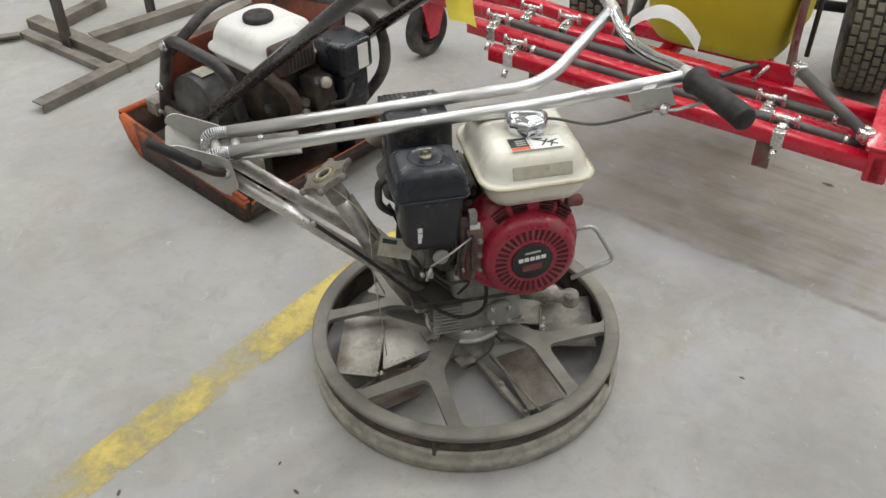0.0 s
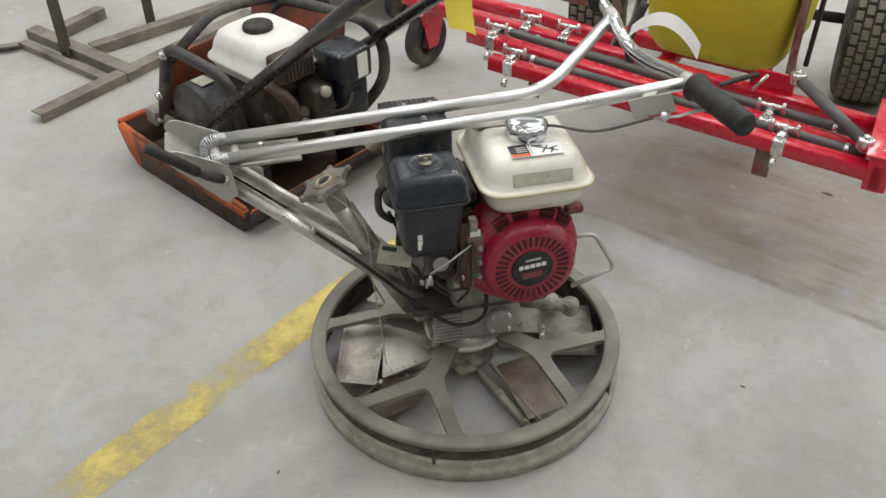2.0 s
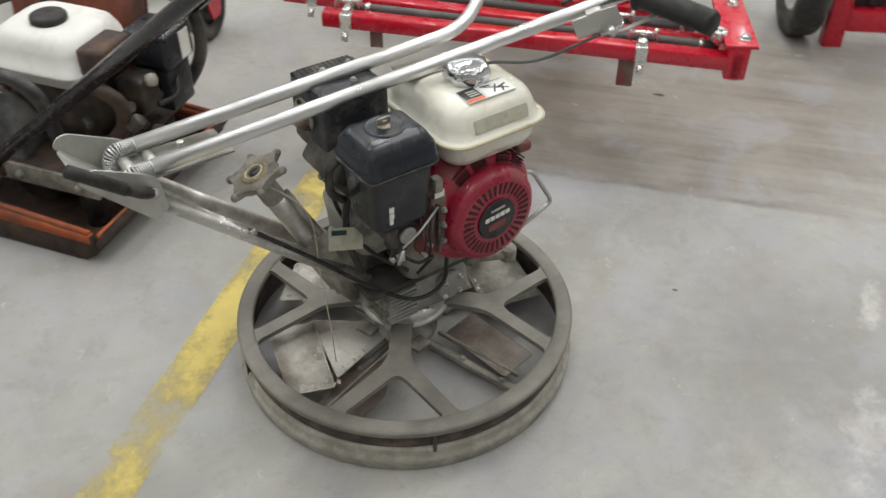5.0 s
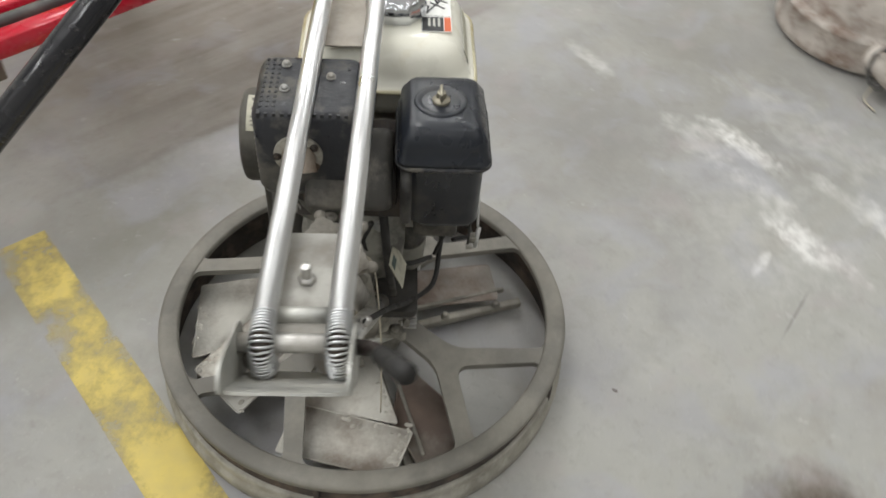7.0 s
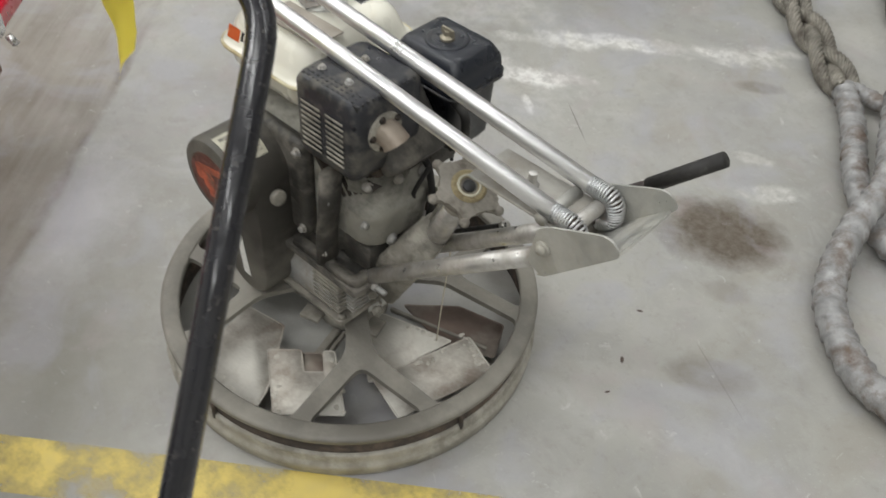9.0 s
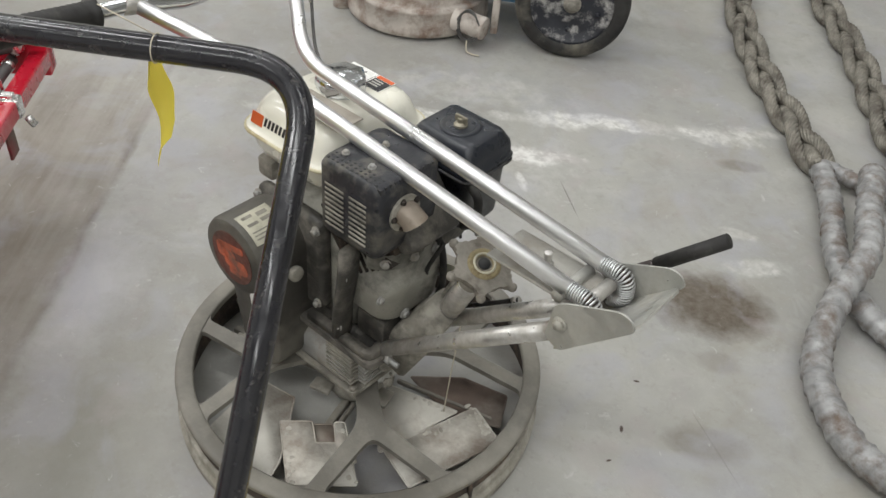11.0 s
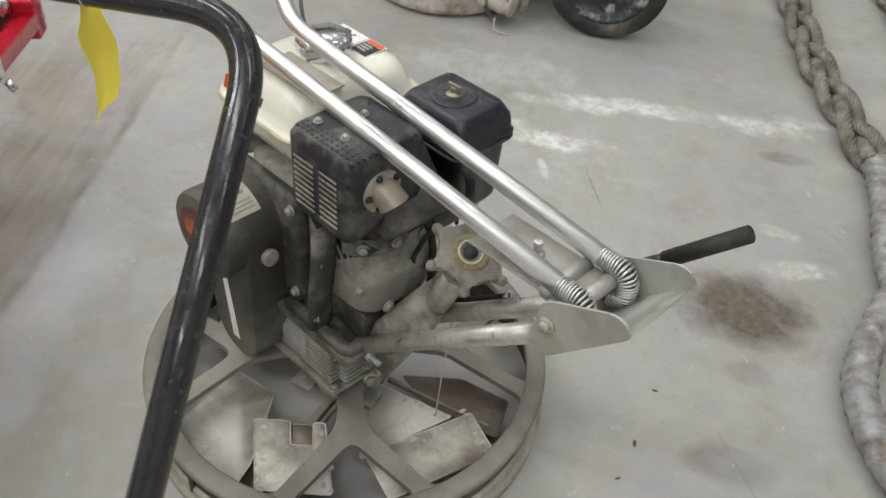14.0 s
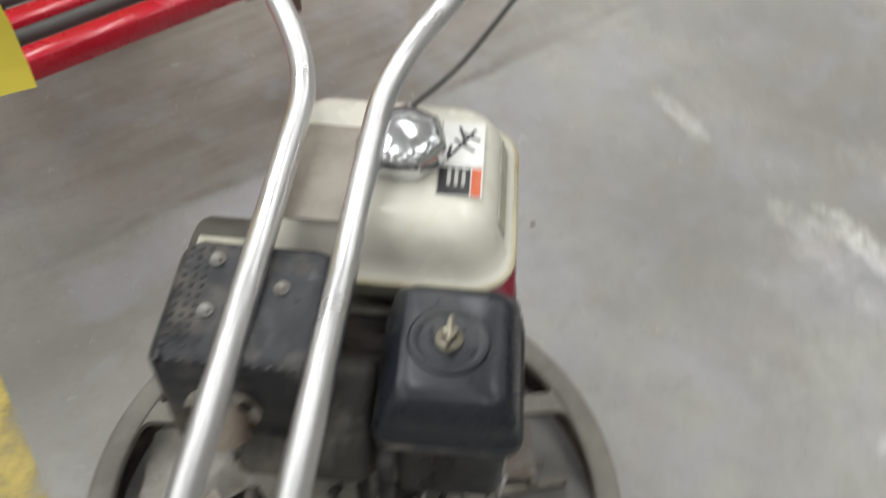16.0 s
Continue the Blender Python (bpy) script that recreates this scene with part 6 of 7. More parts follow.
    part("front_bracket", box((0.190, 0.100, 0.108), (0.240, 0.190, 0.150), 0.004), M_GEAR_DIRTY, compactor, "bare steel front bracket")


build_compactor()


def along(t, knots):
    """Smooth value at t between (place, value) knots."""
    for (a, va), (b, vb) in zip(knots, knots[1:]):
        if t <= b:
            q = (t - a) / (b - a)
            return va + (vb - va) * q * q * (3 - 2 * q) if 0 < a and b < 1 else va + (vb - va) * q
    return knots[-1][1]


def build_tag():
    """A hanging card, curled and twisted along its length."""
    ob = thing("hanging_tag", "curled yellow card tag tied to the compactor's handle", "tag", pose(-0.012, 0.276, 0.742, 0, 0, -34))
    bm = bmesh.new()
    rows = []
    n = 26
    for k in range(n + 1):
        t = k / n
        wide = along(t, ((0, 0.010), (0.10, 0.034), (0.20, 0.060), (0.5, 0.064), (1, 0.063)))
        off = along(t, ((0, 0.0), (0.2, 0.002), (0.5, -0.006), (0.8, -0.002), (1, 0.006)))
        row = []
        for j in range(7):
            q = j / 6 - 0.5
            row.append(bm.verts.new((q * wide + 0.006 * t, off + 0.004 * math.cos(q * 4), -0.136 * t)))
        rows.append(row)
    for a, b in zip(rows, rows[1:]):
        for k in range(6):
            bm.faces.new((a[k], a[k + 1], b[k + 1], b[k]))
    bmesh.ops.solidify(bm, geom=list(bm.faces), thickness=0.0006)
    part("card", bm, M_TAG, ob)
    part("string", sweep([(-0.018, 0.004, 0.012), (-0.008, 0.004, 0.006), (0, 0.004, -0.003)], 0.0009, 6), M_STRING, ob)


build_tag()
knot = cm @ Vector((-0.752, 0.041, 0.7565))
kob = thing("tie_string", "pale string wound round the black push handle", "string", Matrix.Translation(knot))
loop = bmesh.new()
ax = Vector(CV)
fx, fy = frame_of(ax)
for dy in (0.0,):
    sweep([ax * dy + (fx * math.cos(2 * math.pi * q / 20) + fy * math.sin(2 * math.pi * q / 20)) * 0.0162 for q in range(21)], 0.0008, 5, bm=loop, caps=False)
sweep([(0, 0, 0.0165), (0.035, 0.045, 0.045)], 0.0008, 5, bm=loop)
part("winding", loop, M_STRING, kob)


# ---- the red boom sprayer ----
sprayer = thing("boom_sprayer", "bright red wheeled boom sprayer with yellow tank and folded booms", "sprayer")


def tread_tyre(c, axis, r, w, parent, blocks=True, rim_material=None):
    """A tyre with a round shoulder, tread blocks and a dished rim."""
    c, axis = Vector(c), Vector(axis).normalized()
    x, y = frame_of(axis)
    m = Matrix((x, y, axis)).transposed().to_4x4()
    m.translation = c
    ri = r * 0.56
    prof = [(ri, -w * 0.40), (ri * 1.12, -w * 0.48), (r * 0.80, -w * 0.52), (r * 0.93, -w * 0.47), (r * 0.975, -w * 0.34), (r * 0.985, 0), (r * 0.975, w * 0.34),
            (r * 0.93, w * 0.47), (r * 0.80, w * 0.52), (ri * 1.12, w * 0.48), (ri, w * 0.40), (ri, -w * 0.40)]
    wheel = part("wheel", lathe([(0, -w * 0.10), (0.02, -w * 0.16), (0.05, -w * 0.12), (ri * 0.8, -w * 0.08), (ri * 0.92, -w * 0.36), (ri, -w * 0.40), (ri, w * 0.40), (ri * 0.92, w * 0.36),
                                 (ri * 0.8, w * 0.08), (0.05, w * 0.12), (0.02, w * 0.16), (0, w * 0.16)], 40, m), rim_material or M_SILVER, parent, "wheel rim")
    tyre = part("tyre", lathe(prof, 56, m), M_TYRE, wheel, "black rubber tyre")
    if blocks:
        for s in (-1, 1):
            part("sidewall", lathe([(ri * 1.02, s * w * 0.45), (ri * 1.12, s * w * 0.50), (r * 0.80, s * w * 0.54), (r * 0.93, s * w * 0.485), (r * 0.97, s * w * 0.40), (r * 0.90, s * w * 0.40)], 56, m), M_TYRE, wheel)
        n = 42
        blk = box((-0.0125, -w * 0.058, -0.003), (0.0125, w * 0.058, 0.006), 0.0018, 1)
        me = bpy.data.meshes.new("tread_block")
        blk.to_mesh(me)
        blk.free()
        me.materials.append(M_TREAD_DUST)
        for row, off in enumerate((-0.375, -0.225, -0.075, 0.075, 0.225, 0.375)):
            for k in range(n):
                a = 2 * math.pi * (k + 0.5 * (row % 2)) / n
                q = m @ Matrix.Rotation(a, 4, "Z") @ Matrix.Translation((r * 0.983 - abs(off) * 0.012, 0, off * w)) @ pose(0, 0, 0, 90, 0, 0) @ pose(0, 0, 0, 0, 90, 0)
                b = new("tread_block", me)
                b.parent = wheel
                b.matrix_basis = q
    return wheel


def build_sprayer():
    def beam(a, b, half=0.0165, label=""):
        return part("boom_beam", sweep([a, b], half, square=True), M_RED_BEAM, sprayer, label, angle=30)
    b1a, b1b = Vector((0.055, 0.603, 0.386)), Vector((0.785, 0.173, 0.360))
    b2a, b2b = Vector((0.005, 0.752, 0.386)), Vector((0.805, 0.232, 0.362))
    b3a, b3b = Vector((-0.120, 0.945, 0.386)), Vector((0.868, 0.335, 0.362))
    beam(b1a, b1b, label="bright red square boom tube")
    beam(b2a, b2b)
    beam(b3a, b3b)
    # end bracket that ties the booms
    br = part("end_bracket", slab(round_poly([(-0.012, -0.046), (-0.012, 0.02), (0.0, 0.030), (0.235, 0.034), (0.25, 0.02), (0.25, -0.025), (0.02, -0.050)], 0.008, 3), -0.010, 0.010,
                                  Matrix.Translation((0.800, 0.162, 0.368)) @ pose(0, 0, 0, 0, 0, 64) @ pose(0, 0, 0, 90, 0, 0)), M_RED_BEAM, sprayer, "red folded end bracket", smooth=False)
    part("bracket_flange", box((-0.012, -0.022, -0.044), (0.036, 0.022, 0.026), 0.004, m=Matrix.Translation((0.800, 0.162, 0.368)) @ pose(0, 0, 0, 0, 0, 64)), M_RED_BEAM, br)
    part("bracket_flange", box((-0.012, -0.036, 0.026), (0.24, 0.030, 0.034), 0.002, m=Matrix.Translation((0.800, 0.162, 0.368)) @ pose(0, 0, 0, 0, 0, 64)), M_RED_BEAM, br)
    for q in ((0.02, -0.012, 0.034), (0.18, -0.01, 0.034)):
        bolt("bracket_bolt", Matrix.Translation((0.800, 0.162, 0.368)) @ pose(0, 0, 0, 0, 0, 64) @ Vector(q), (0, 0, 1), 0.010, 0.009, br)
    # hoses carried along the booms
    for a, b, t0, t1, off, r, mt in ((b1a, b1b, 0.06, 0.97, (0.020, 0.036, 0.010), 0.0105, M_GREY_ROD), (b2a, b2b, 0.05, 0.95, (0.020, 0.036, 0.014), 0.0105, M_GREY_ROD),
                                     (b3a, b3b, 0.27, 0.62, (-0.022, -0.036, 0.008), 0.0105, M_HOSE)):
        d = b - a
        hose = part("boom_hose", sweep(smooth_path([a + d * t0 + Vector(off), a + d * (t0 * 0.6 + t1 * 0.4) + Vector(off) + Vector((0.004, 0.008, -0.006)), a + d * t1 + Vector(off)], 12), r, 14), mt, sprayer, "dark grey boom hose")
        for q in (t0 + 0.004, t0 + 0.045, t1 - 0.03):
            p = a + d * q + Vector(off)
            part("hose_clip", cyl(p - d.normalized() * 0.005, p + d.normalized() * 0.005, r * 1.14, seg=16), M_CLAMP, hose, "stainless hose clip")
    part("hose_loop", sweep(smooth_path([(0.555, 0.470, 0.392), (0.600, 0.475, 0.405), (0.640, 0.482, 0.412), (0.665, 0.505, 0.40)], 8), 0.006, 10), M_HOSE, sprayer)
    part("hose_loop", sweep(smooth_path([(0.40, 0.62, 0.52), (0.37, 0.60, 0.44), (0.38, 0.58, 0.36), (0.39, 0.56, 0.32)], 8), 0.010, 10), M_HOSE, sprayer)
    part("brace_rod", sweep([(0.700, 0.412, 0.438), (0.784, 0.212, 0.398)], 0.0125, 18), M_GREY_ROD, sprayer, "grey tubular brace rod")
    for p in ((0.700, 0.412, 0.438), (0.784, 0.212, 0.398)):
        p = Vector(p)
        part("rod_pin", cyl(p - Vector((0, 0, 0.02)), p + Vector((0, 0, 0.018)), 0.007, seg=14, bevel=0.002), M_CLAMP, sprayer, "bright steel pin")
        part("rod_eye", cyl(p - Vector((0, 0, 0.012)), p + Vector((0, 0, 0.012)), 0.0165, seg=20, bevel=0.002), M_CLAMP, sprayer)
    # nozzle clamps
    d = (b1b - b1a)
    turn = math.degrees(math.atan2(d.y, d.x))
    for base, t in ((b1a, 0.06), (b1a, 0.795), (b2a, 0.07), (b2a, 0.78), (b3a, 0.27), (b3a, 0.36)):
        p = base + (d if base is b1a else (b2b - b2a) if base is b2a else (b3b - b3a)) * t
        m = Matrix.Translation(p) @ pose(0, 0, 0, 0, 0, turn)
        clamp = part("nozzle_clamp", box((-0.013, -0.0190, -0.0190), (0.013, 0.0190, 0.0190), 0.003, 1, m=m), M_CLAMP, sprayer, "stainless nozzle clamp")
        part("clamp_arm", box((-0.008, -0.010, 0.018), (0.008, 0.045, 0.026), 0.002, m=m), M_CLAMP, clamp)
        for x in (-0.026, 0.026):
            part("clamp_screw", cyl(m @ Vector((x, 0.020, 0.018)), m @ Vector((x, 0.020, 0.044)), 0.0055, 0.0035, 12), M_CLAMP, clamp)
        part("clamp_screw", cyl(m @ Vector((-0.026, 0.020, 0.032)), m @ Vector((0.026, 0.020, 0.032)), 0.005, seg=10), M_CLAMP, clamp)
        part("nozzle", cyl(m @ Vector((0, -0.024, -0.020)), m @ Vector((0, -0.034, -0.036)), 0.007, seg=10), M_CLAMP, clamp)
    leg = b1a + d * 0.77
    part("boom_stop", box((-0.022, 0.0, -0.085), (0.012, 0.006, -0.012), 0.002, m=Matrix.Translation(leg) @ pose(0, 0, 0, 0, 0, turn)), M_RED_DARK, sprayer, "dark red hanging stop plate")
    leg = b1a + d * 0.14
    part("boom_stop", box((-0.02, 0.0, -0.060), (0.008, 0.006, -0.012), 0.002, m=Matrix.Translation(leg) @ pose(0, 0, 0, 0, 0, turn)), M_RED_DARK, sprayer)
    # chassis beneath the tank
    f0, d1, d2 = Vector((0.690, 0.540, 0)), Vector((-0.850, 0.525, 0)), Vector((0.525, 0.850, 0))
    tm = Matrix((-d1, d2, Vector((0, 0, 1)))).transposed().to_4x4()
    tm.translation = f0
    for y in (0.12, 0.34):
        part("chassis_rail", box((-0.42, y - 0.017, 0.318), (-0.03, y + 0.017, 0.352), 0.003, m=tm), M_RED_BEAM, sprayer)
    part("chassis_rail", box((-0.30, 0.04, 0.284), (-0.266, 0.75, 0.318), 0.003, m=tm), M_RED_BEAM, sprayer)
    # moulded yellow tank, strapped down
    tank = loft([(round_rect(-0.335 + q, 0.0 - q, 0.02 + q, 0.36 - q, 0.075, 8), z) for q, z in ((0.040, 0.352), (0.014, 0.360), (0.0, 0.385), (-0.012, 0.52), (-0.018, 0.66), (0.0, 0.72), (0.06, 0.745))])
    tank.transform(tm)
    tk = part("spray_tank", tank, M_YELLOW_TANK, sprayer, "yellow moulded polythene spray tank")
    part("tank_lid", lathe([(0, 0.775), (0.07, 0.774), (0.080, 0.768), (0.082, 0.744), (0, 0.744)], 32, tm @ pose(-0.2, 0.2, 0)), M_RUBBER, tk)
    part("tank_upright", slab(round_poly([(0.0, 0.0), (0.055, 0.0), (0.085, 0.38), (0.02, 0.38)], 0.006, 3), -0.004, 0.004, tm @ Matrix.Translation((0.024, 0.03, 0.375)) @ pose(0, 0, 0, 90, 0, 90)), M_RED_DARK, sprayer, "red steel tank upright", smooth=False)
    part("stay_rod", sweep([tm @ Vector((0.050, 0.085, 0.38)), tm @ Vector((0.056, 0.125, 0.76))], 0.006, 12), M_HOSE, sprayer)
    # standing gusset on the rear boom
    gm = Matrix.Translation((0.668, 0.462, 0.376)) @ pose(0, 0, 0, 0, 0, math.degrees(math.atan2(b3b.y - b3a.y, b3b.x - b3a.x)))
    part("gusset", slab(round_poly([(-0.050, 0.0), (0.045, 0.0), (0.045, 0.036), (0.030, 0.050), (-0.035, 0.050), (-0.050, 0.036)], 0.006, 3), -0.003, 0.003, gm @ pose(0, 0, 0, 90, 0, 0)), M_RED_BEAM, sprayer, smooth=False)
    part("gusset_rib", slab([(0.0, 0.0), (0.055, 0.0), (0.012, 0.105), (0.0, 0.110)], -0.003, 0.003, gm @ Matrix.Translation((0.030, 0.003, 0)) @ pose(0, 0, 0, 90, 0, 90)), M_RED_DARK, sprayer, smooth=False)
    part("gusset_pin", cyl(gm @ Vector((-0.035, -0.028, 0.012)), gm @ Vector((-0.010, -0.020, 0.050)), 0.004, seg=10), M_CLAMP, sprayer)
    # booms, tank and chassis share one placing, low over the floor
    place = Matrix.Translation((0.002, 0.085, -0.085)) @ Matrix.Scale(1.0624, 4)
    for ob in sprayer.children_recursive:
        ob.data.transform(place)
    # axle and wheels
    axis = (0.93, -0.36, 0)
    tread_tyre((1.185, 1.165, 0.225), axis, 0.225, 0.165, sprayer)
    tread_tyre((0.455, 1.450, 0.225), axis, 0.225, 0.165, sprayer)
    part("axle", sweep([(1.10, 1.20, 0.225), (0.53, 1.42, 0.225)], 0.016, 12), M_DARK_STEEL, sprayer)
    part("wheel_bracket", slab([(-0.10, 0.0), (0.10, 0.0), (0.05, 0.13), (-0.05, 0.13)], -0.004, 0.004, Matrix.Translation((0.335, 1.05, 0.33)) @ pose(0, 0, 0, 90, 0, -32)), M_RED_DARK, sprayer, smooth=False)
    # front caster in a red fork
    cc = Vector((-0.135, 1.375, 0.088))
    ca = Vector((0.80, -0.60, 0))
    tread_tyre(cc, ca, 0.088, 0.042, sprayer, False, M_DARK_STEEL)
    for s in (-1, 1):
        q = cc + ca * 0.030 * s
        part("caster_fork", slab([(-0.022, -0.02), (0.022, -0.02), (0.055, 0.10), (0.03, 0.125), (-0.07, 0.125)], -0.003, 0.003,
                                 Matrix.Translation(q) @ Matrix((ca.cross(Vector((0, 0, 1))), Vector((0, 0, 1)), ca)).transposed().to_4x4()), M_RED_BEAM, sprayer, "red caster fork", smooth=False)
    part("caster_head", box((-0.06, -0.045, 0.205), (0.07, 0.045, 0.232), 0.004, m=Matrix.Translation((cc.x, cc.y, 0)) @ pose(0, 0, 0, 0, 0, -37)), M_RED_BEAM, sprayer)
    part("caster_rail", sweep([(cc.x + 0.02, cc.y - 0.02, 0.245), (0.20, 1.15, 0.26), (0.40, 1.02, 0.24)], 0.017, square=True), M_RED_BEAM, sprayer, angle=30)


build_sprayer()

# a white card tag bent over the trowel's handlebar
wt = thing("white_tag", "white card tag bent over the chrome handlebar", "tag", Matrix.Translation((0.329, 0.062, 0.704)))
bm = bmesh.new()
rows = []
for k in range(17):
    a = k / 16
    c = Vector((-0.052 + 0.112 * a, 0.018 - 0.03 * a, 0.022 - 0.052 * (a - 0.42) ** 2 / 0.3364 - 0.004))
    w = 0.015 + 0.004 * a
    rows.append([bm.verts.new(c + Vector((0.30, 0.90, 0.30)).normalized() * w * s) for s in (-1, 1)])
for a, b in zip(rows, rows[1:]):
    bm.faces.new((a[0], a[1], b[1], b[0]))
bmesh.ops.solidify(bm, geom=list(bm.faces), thickness=0.0006)
part("card", bm, M_WHITE_TAG, wt)
part("tie", sweep([(-0.052, 0.016, -0.022), (-0.040, 0.008, -0.045)], 0.001, 6), M_STRING, wt)


# ---- steel base frame on the floor ----
stand = thing("steel_base_frame", "bare brown steel angle frame with two upright posts", "steel frame")


def angle_iron(a, b, w, t, up=0.0):
    """An L-section lying on the floor from a to b."""
    a, b = Vector((*a, 0)), Vector((*b, 0))
    d = (b - a)
    h = w * 0.62 + up
    m = Matrix.Translation(a) @ Matrix.Rotation(math.atan2(d.y, d.x), 4, "Z")
    bm = box((0, 0, h - t), (d.length, w, h), 0.0010, 1, m=m)
    return box((0, 0, 0), (d.length, t, h - t), 0.0010, 1, m=m, bm=bm)


for up, (a, b, w) in enumerate((((-1.255, 0.985), (-0.760, 1.735), 0.050), ((-1.535, 1.580), (-1.075, 1.245), 0.050), ((-1.530, 1.500), (-1.140, 1.220), 0.028),
                                ((-1.530, 1.500), (-1.780, 1.410), 0.028), ((-1.245, 1.430), (-0.700, 1.960), 0.045), ((-1.400, 1.570), (-1.310, 1.750), 0.045))):
    part("angle_bar", angle_iron(a, b, w, 0.006, 0.0024 * up), M_STEEL_STAND, stand, "brown mill-scaled steel angle", smooth=False)
for x, y in ((-1.335, 1.410), (-1.125, 1.667)):
    bm = box((-0.020, -0.003, 0.0), (0.020, 0.003, 0.95), 0.001, 1, m=pose(x, y, 0, 0, 0, -30))
    box((-0.020, 0.003, 0.0), (-0.014, 0.038, 0.95), 0.001, 1, m=pose(x, y, 0, 0, 0, -30), bm=bm)
    part("post", bm, M_POST, stand, "dark brown steel upright post", smooth=False)


# ---- braided wire rope slings ----
sling = thing("wire_rope_sling", "grey braided steel wire rope sling with taped eye lying on concrete", "wire rope")


def lay(path, r, pitch, count, phase=0.0):
    """Lines of strands laid round a path."""
    pts = [Vector(p) for p in path]
    out = [[] for _ in range(count)]
    s = 0.0
    for i, p in enumerate(pts):
        d = (pts[min(i + 1, len(pts) - 1)] - pts[max(i - 1, 0)]).normalized()
        x = Vector((0, 0, 1)).cross(d).normalized()
        y = d.cross(x)
        if i:
            s += (p - pts[i - 1]).length
        for k in range(count):
            a = 2 * math.pi * (s / pitch + k / count) + phase
            out[k].append(p + (x * math.cos(a) + y * math.sin(a)) * r)
    return out


def braid(path):
    """Three flat-plaited ropes, each of six twisted strands on a core."""
    pts = [Vector(p) for p in path]
    s = 0.0
    lines = [[], [], []]
    for i, p in enumerate(pts):
        d = (pts[min(i + 1, len(pts) - 1)] - pts[max(i - 1, 0)]).normalized()
        x = Vector((0, 0, 1)).cross(d).normalized()
        if i:
            s += (p - pts[i - 1]).length
        for k in range(3):
            a = 2 * math.pi * (s / 0.52 + k / 3)
            lines[k].append(p + x * 0.027 * math.sin(a) + Vector((0, 0, 0.015 * math.sin(2 * a))))
    for ln in lines:
        rope = part("plaited_rope", sweep(ln, 0.0155, 10), M_WIRE, sling, "twisted grey steel wire rope")
        for strand in lay(ln, 0.0128, 0.11, 8):
            part("strand", sweep(strand, 0.0048, 6), M_WIRE, rope)


braid(smooth_path([(0.86, -1.85, 0.034), (0.72, -1.70, 0.034), (0.43, -1.485, 0.034), (0.19, -1.35, 0.034), (0.03, -1.26, 0.034)], 26))
braid(smooth_path([(0.80, -2.13, 0.034), (0.625, -1.99, 0.034), (0.36, -1.805, 0.034), (0.15, -1.63, 0.034), (-0.05, -1.48, 0.034), (-0.22, -1.40, 0.034)], 22))


def wrapped(path, r, label):
    """Rope under overlapping turns of tape: each turn laps the last, with creases."""
    pts = smooth_path(path, 60)
    bm = sweep(pts, r, 24)
    bm.verts.ensure_lookup_table()
    along = 0.0
    for i, p in enumerate(pts):
        if i:
            along += (p - pts[i - 1]).length
        for k in range(24):
            v = bm.verts[i * 24 + k]
            lap = (along / 0.034 + k / 24 + 0.25 * noise.noise(Vector((along * 9, r * 40, 0)))) % 1.0
            out = (v.co - p).normalized()
            v.co = p + out * r * (0.90 + 0.15 * lap ** 2 + 0.045 * noise.noise(v.co * 60))
    return part("taped_rope", bm, M_SLEEVE, sling, label, angle=32)


wrapped([(0.04, -1.265, 0.036), (-0.06, -1.18, 0.036), (-0.205, -1.03, 0.034), (-0.345, -0.95, 0.034), (-0.55, -0.94, 0.034)], 0.027, "grey tape-wrapped rope leg")
wrapped([(0.04, -1.285, 0.030), (-0.12, -1.325, 0.030), (-0.32, -1.38, 0.030)], 0.021, "smooth grey rope leg")
wrapped([(-0.09, -1.25, 0.110), (-0.19, -1.11, 0.108), (-0.27, -1.0, 0.105), (-0.30, -0.90, 0.062), (-0.375, -0.76, 0.036), (-0.475, -0.68, 0.036), (-0.575, -0.65, 0.036), (-0.72, -0.69, 0.036), (-0.85, -0.80, 0.036)], 0.029, "grey tape-wrapped rope eye")


# ---- blue machine on wheels ----
grinder = thing("floor_grinder", "blue wheeled floor machine with cement-spattered white shroud", "floor grinder")
axis = Vector((-0.74, 0.67, 0)).normalized()
tang = Vector((0.67, 0.74, 0)).normalized()
wc = Vector((0.795, -1.085, 0.157))


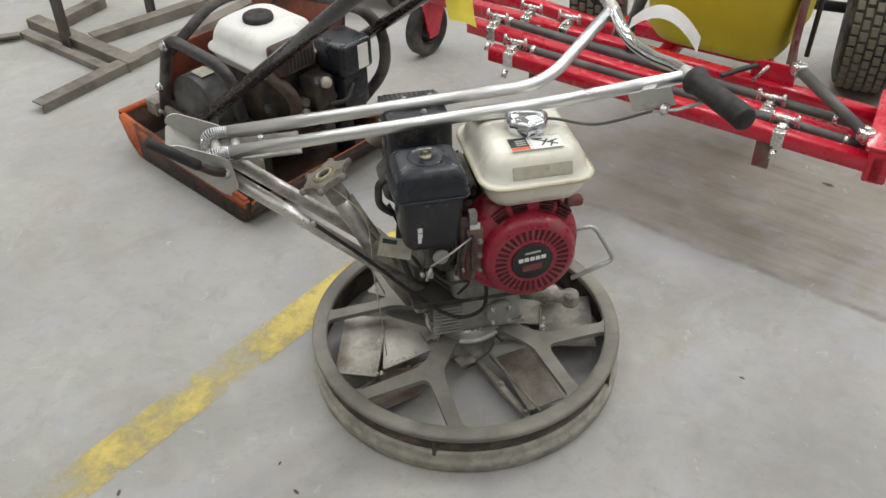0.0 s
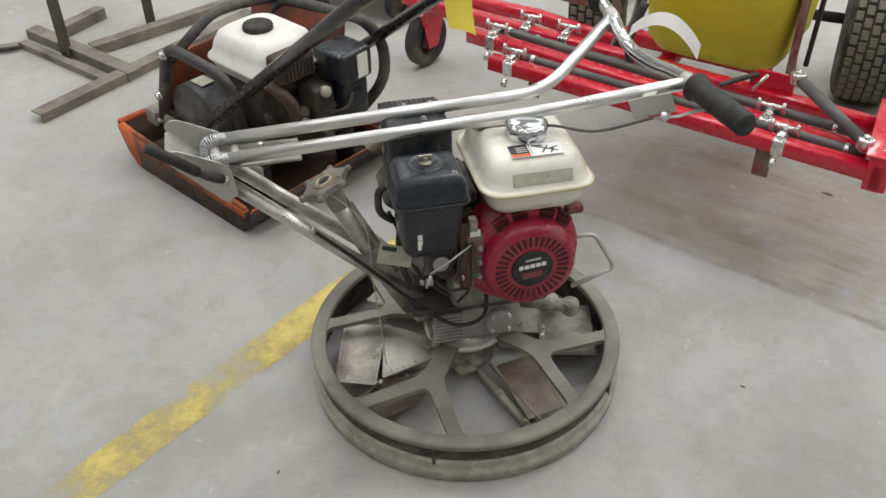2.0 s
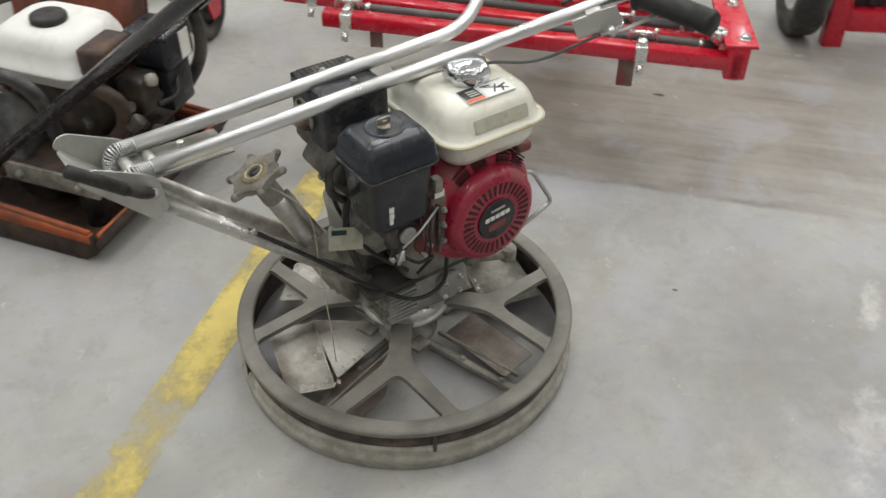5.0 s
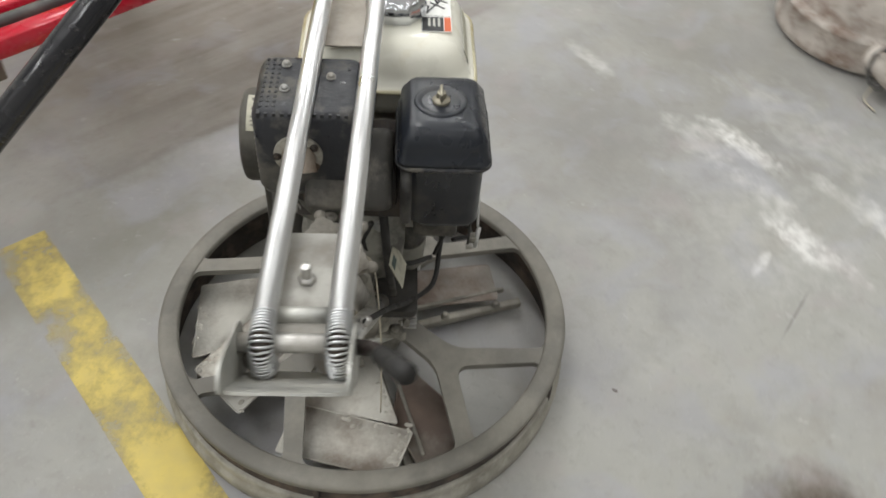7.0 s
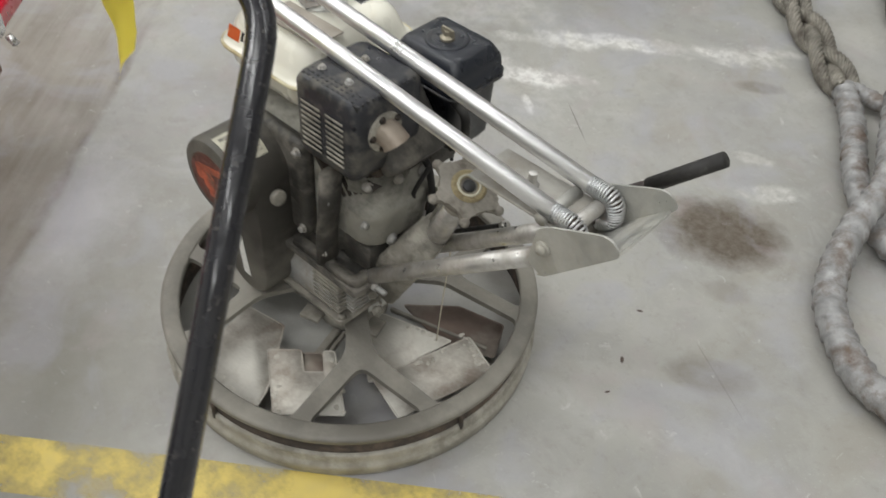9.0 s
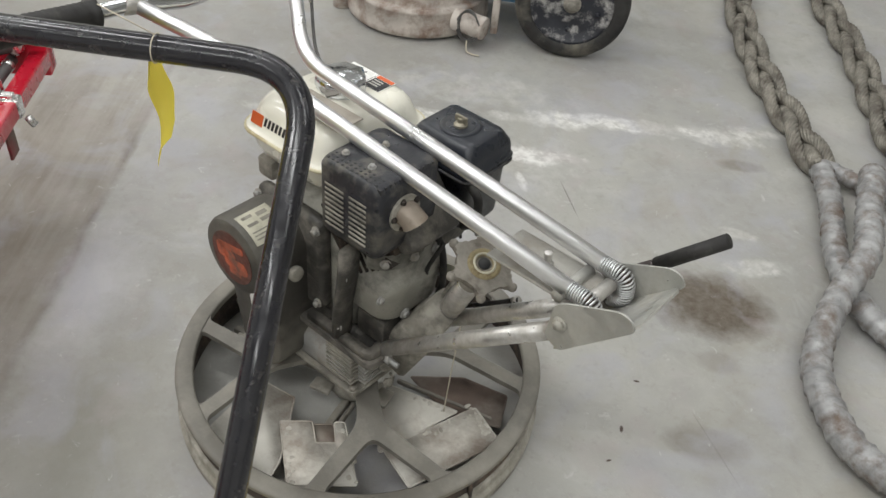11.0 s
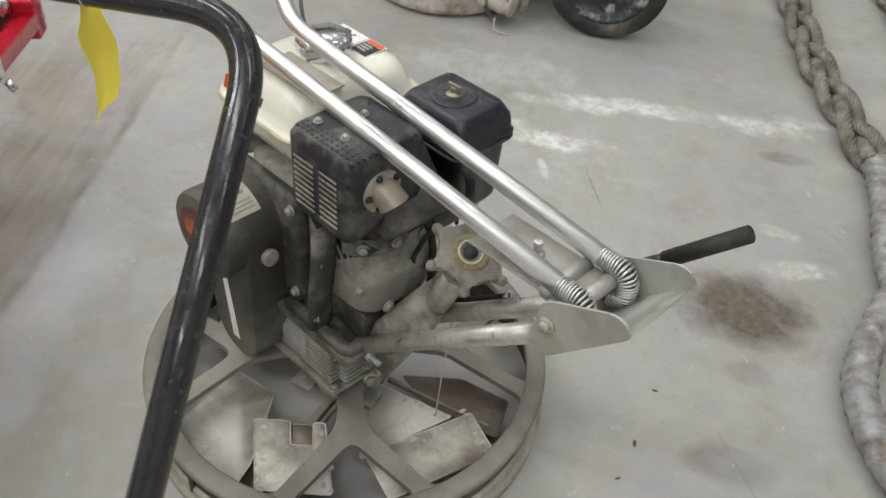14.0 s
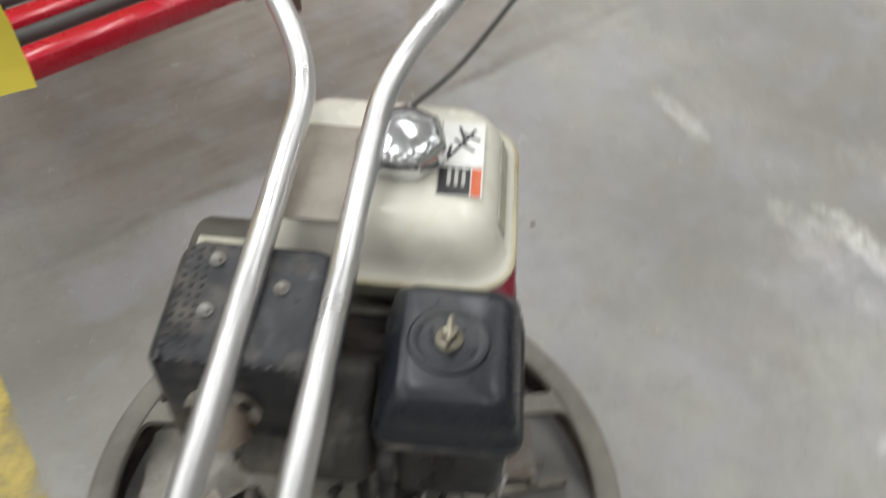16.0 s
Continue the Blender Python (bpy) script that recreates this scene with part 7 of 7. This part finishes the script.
def build_grinder():
    x = tang
    m = Matrix((x, axis.cross(x), axis)).transposed().to_4x4()
    m.translation = wc
    r, w = 0.157, 0.060
    prof = [(0.112, -w / 2), (0.125, -w * 0.55), (0.145, -w * 0.5), (0.154, -w * 0.35), (r, 0), (0.154, w * 0.35), (0.145, w * 0.5), (0.125, w * 0.55), (0.112, w / 2), (0.112, -w / 2)]
    wheel = part("wheel", lathe([(0, 0.012), (0.030, 0.012), (0.060, 0.006), (0.090, 0.010), (0.105, 0.026), (0.1125, 0.03), (0.1125, -0.03), (0, -0.03)], 48, m), M_RIM, grinder, "black wheel rim spattered with white")
    part("tyre", lathe(prof, 64, m), M_TYRE, wheel, "solid black rubber tyre")
    part("hub", lathe([(0, 0.034), (0.012, 0.034), (0.014, 0.030), (0.014, 0.022), (0.024, 0.020), (0.024, 0.008)], 24, m), M_GEAR_DIRTY, wheel, "worn silver hub")
    for k in range(5):
        a = 2 * math.pi * k / 5 + 0.3
        q = m @ Matrix.Rotation(a, 4, "Z")
        part("rim_boss", lathe([(0, 0.015), (0.006, 0.014), (0.007, 0.006)], 12, q @ Matrix.Translation((0.076, 0, 0))), M_RIM, wheel)
    bm = Matrix((tang, -axis, Vector((0, 0, 1)))).transposed().to_4x4()
    bm.translation = wc - Vector((0, 0, 0.157))
    part("body", box((0.02, 0.03, 0.112), (0.42, 0.32, 0.50), 0.010, 2, m=bm), M_BLUE, grinder, "scuffed blue sheet-metal body")
    part("axle_tube", box((-0.02, 0.035, 0.140), (0.018, 0.07, 0.172), 0.004, m=bm), M_DARK_STEEL, grinder)
    sh = Matrix.Translation((1.206, -0.852, 0))
    prof = [(0.198, 0.012), (0.206, 0.010), (0.209, 0.014), (0.209, 0.028), (0.207, 0.034), (0.207, 0.078), (0.209, 0.082), (0.208, 0.088), (0.200, 0.092), (0.190, 0.093), (0.188, 0.097),
            (0.188, 0.270), (0.180, 0.282), (0.12, 0.292), (0.12, 0.286), (0.176, 0.274), (0.182, 0.096), (0.198, 0.086), (0.198, 0.012)]
    part("shroud", lathe(prof, 72, sh), M_SPATTER, grinder, "white shroud spattered with cement")
    p0, p1 = bm @ Vector((0.315, -0.02, 0.070)), bm @ Vector((0.225, -0.050, 0.066))
    part("dust_port", cyl(p0, p1, 0.032, seg=24, bevel=0.003), M_SPATTER, grinder, "spattered dust port stub")
    part("hanger", box((0.195, -0.005, 0.03), (0.215, 0.03, 0.20), 0.004, m=bm), M_SPATTER, grinder)
    part("support_foot", cyl((1.315, -0.655, 0.0), (1.315, -0.655, 0.11), 0.026, seg=24, bevel=0.003), M_SPATTER, grinder, "spattered round support foot")
    tie = bm @ Vector((0.272, -0.062, 0.070))
    for k in range(3):
        loop = [tie + Vector((0.03 * math.cos(a) * (1 - 0.2 * k), 0.03 * math.cos(a) * 0.6, 0.045 * math.sin(a) + 0.004 * k)) for a in [2 * math.pi * q / 16 for q in range(17)]]
        part("tie_wire", sweep(loop, 0.0022, 6, caps=False), M_GREY_ROD, grinder, "grey tie wire")
    part("tie_wire", sweep(smooth_path([tie + Vector((0, 0, -0.04)), tie + Vector((-0.02, 0.01, -0.062)), tie + Vector((-0.05, -0.01, -0.066))], 8), 0.0022, 6), M_STRING, grinder)


build_grinder()


# ---- red machine at the edge of the bay ----
cart = thing("red_machine", "red steel framed machine with dark panel and small tyre", "machine")


def build_cart():
    a, d = Vector((1.515, 0.690, 0)), Vector((0.90, -0.44, 0)).normalized()
    n = Vector((0.44, 0.90, 0)).normalized()
    m = Matrix((d, n, Vector((0, 0, 1)))).transposed().to_4x4()
    m.translation = a
    part("frame_leg", box((0.0, 0.0, 0.0), (0.055, 0.05, 0.62), 0.004, m=m), M_RED_BEAM, cart, "red square frame leg")
    part("frame_leg", box((0.70, 0.0, 0.0), (0.755, 0.05, 0.62), 0.004, m=m), M_RED_BEAM, cart)
    part("frame_sill", box((0.055, 0.0, 0.05), (0.70, 0.05, 0.115), 0.004, m=m), M_RED_BEAM, cart, "red bottom frame rail")
    part("frame_top", box((0.0, 0.0, 0.62), (0.755, 0.05, 0.67), 0.004, m=m), M_RED_BEAM, cart)
    part("panel", box((0.057, 0.030, 0.117), (0.698, 0.045, 0.618), 0.002, m=m), M_DARK_PANEL, cart, "dark ribbed panel")
    for k in range(5):
        part("panel_rib", box((0.10 + 0.12 * k, 0.018, 0.125), (0.125 + 0.12 * k, 0.032, 0.61), 0.003, m=m), M_DARK_PANEL, cart)
    tread_tyre(m @ Vector((-0.065, 0.10, 0.165)), d, 0.165, 0.085, cart, False)
    part("axle", cyl(m @ Vector((-0.05, 0.10, 0.165)), m @ Vector((0.3, 0.10, 0.165)), 0.012, seg=12), M_DARK_STEEL, cart)


build_cart()


# ---- wooden dolly on casters behind the compactor ----
dolly = thing("caster_dolly", "plywood dolly on black swivel casters", "dolly")
for x, y in ((-0.535, 1.665), (-0.245, 1.735)):
    tread_tyre((x, y, 0.062), (0.75, -0.66, 0), 0.062, 0.036, dolly, False, M_DARK_STEEL)
    part("caster_fork", box((x - 0.03, y + 0.0, 0.06), (x + 0.03, y + 0.05, 0.138), 0.006, m=None), M_DARK_STEEL, dolly, "dark steel caster fork")
part("board", box((-0.62, 1.70, 0.138), (-0.12, 2.20, 0.158), 0.002, 1), M_PLY, dolly, "worn plywood board")
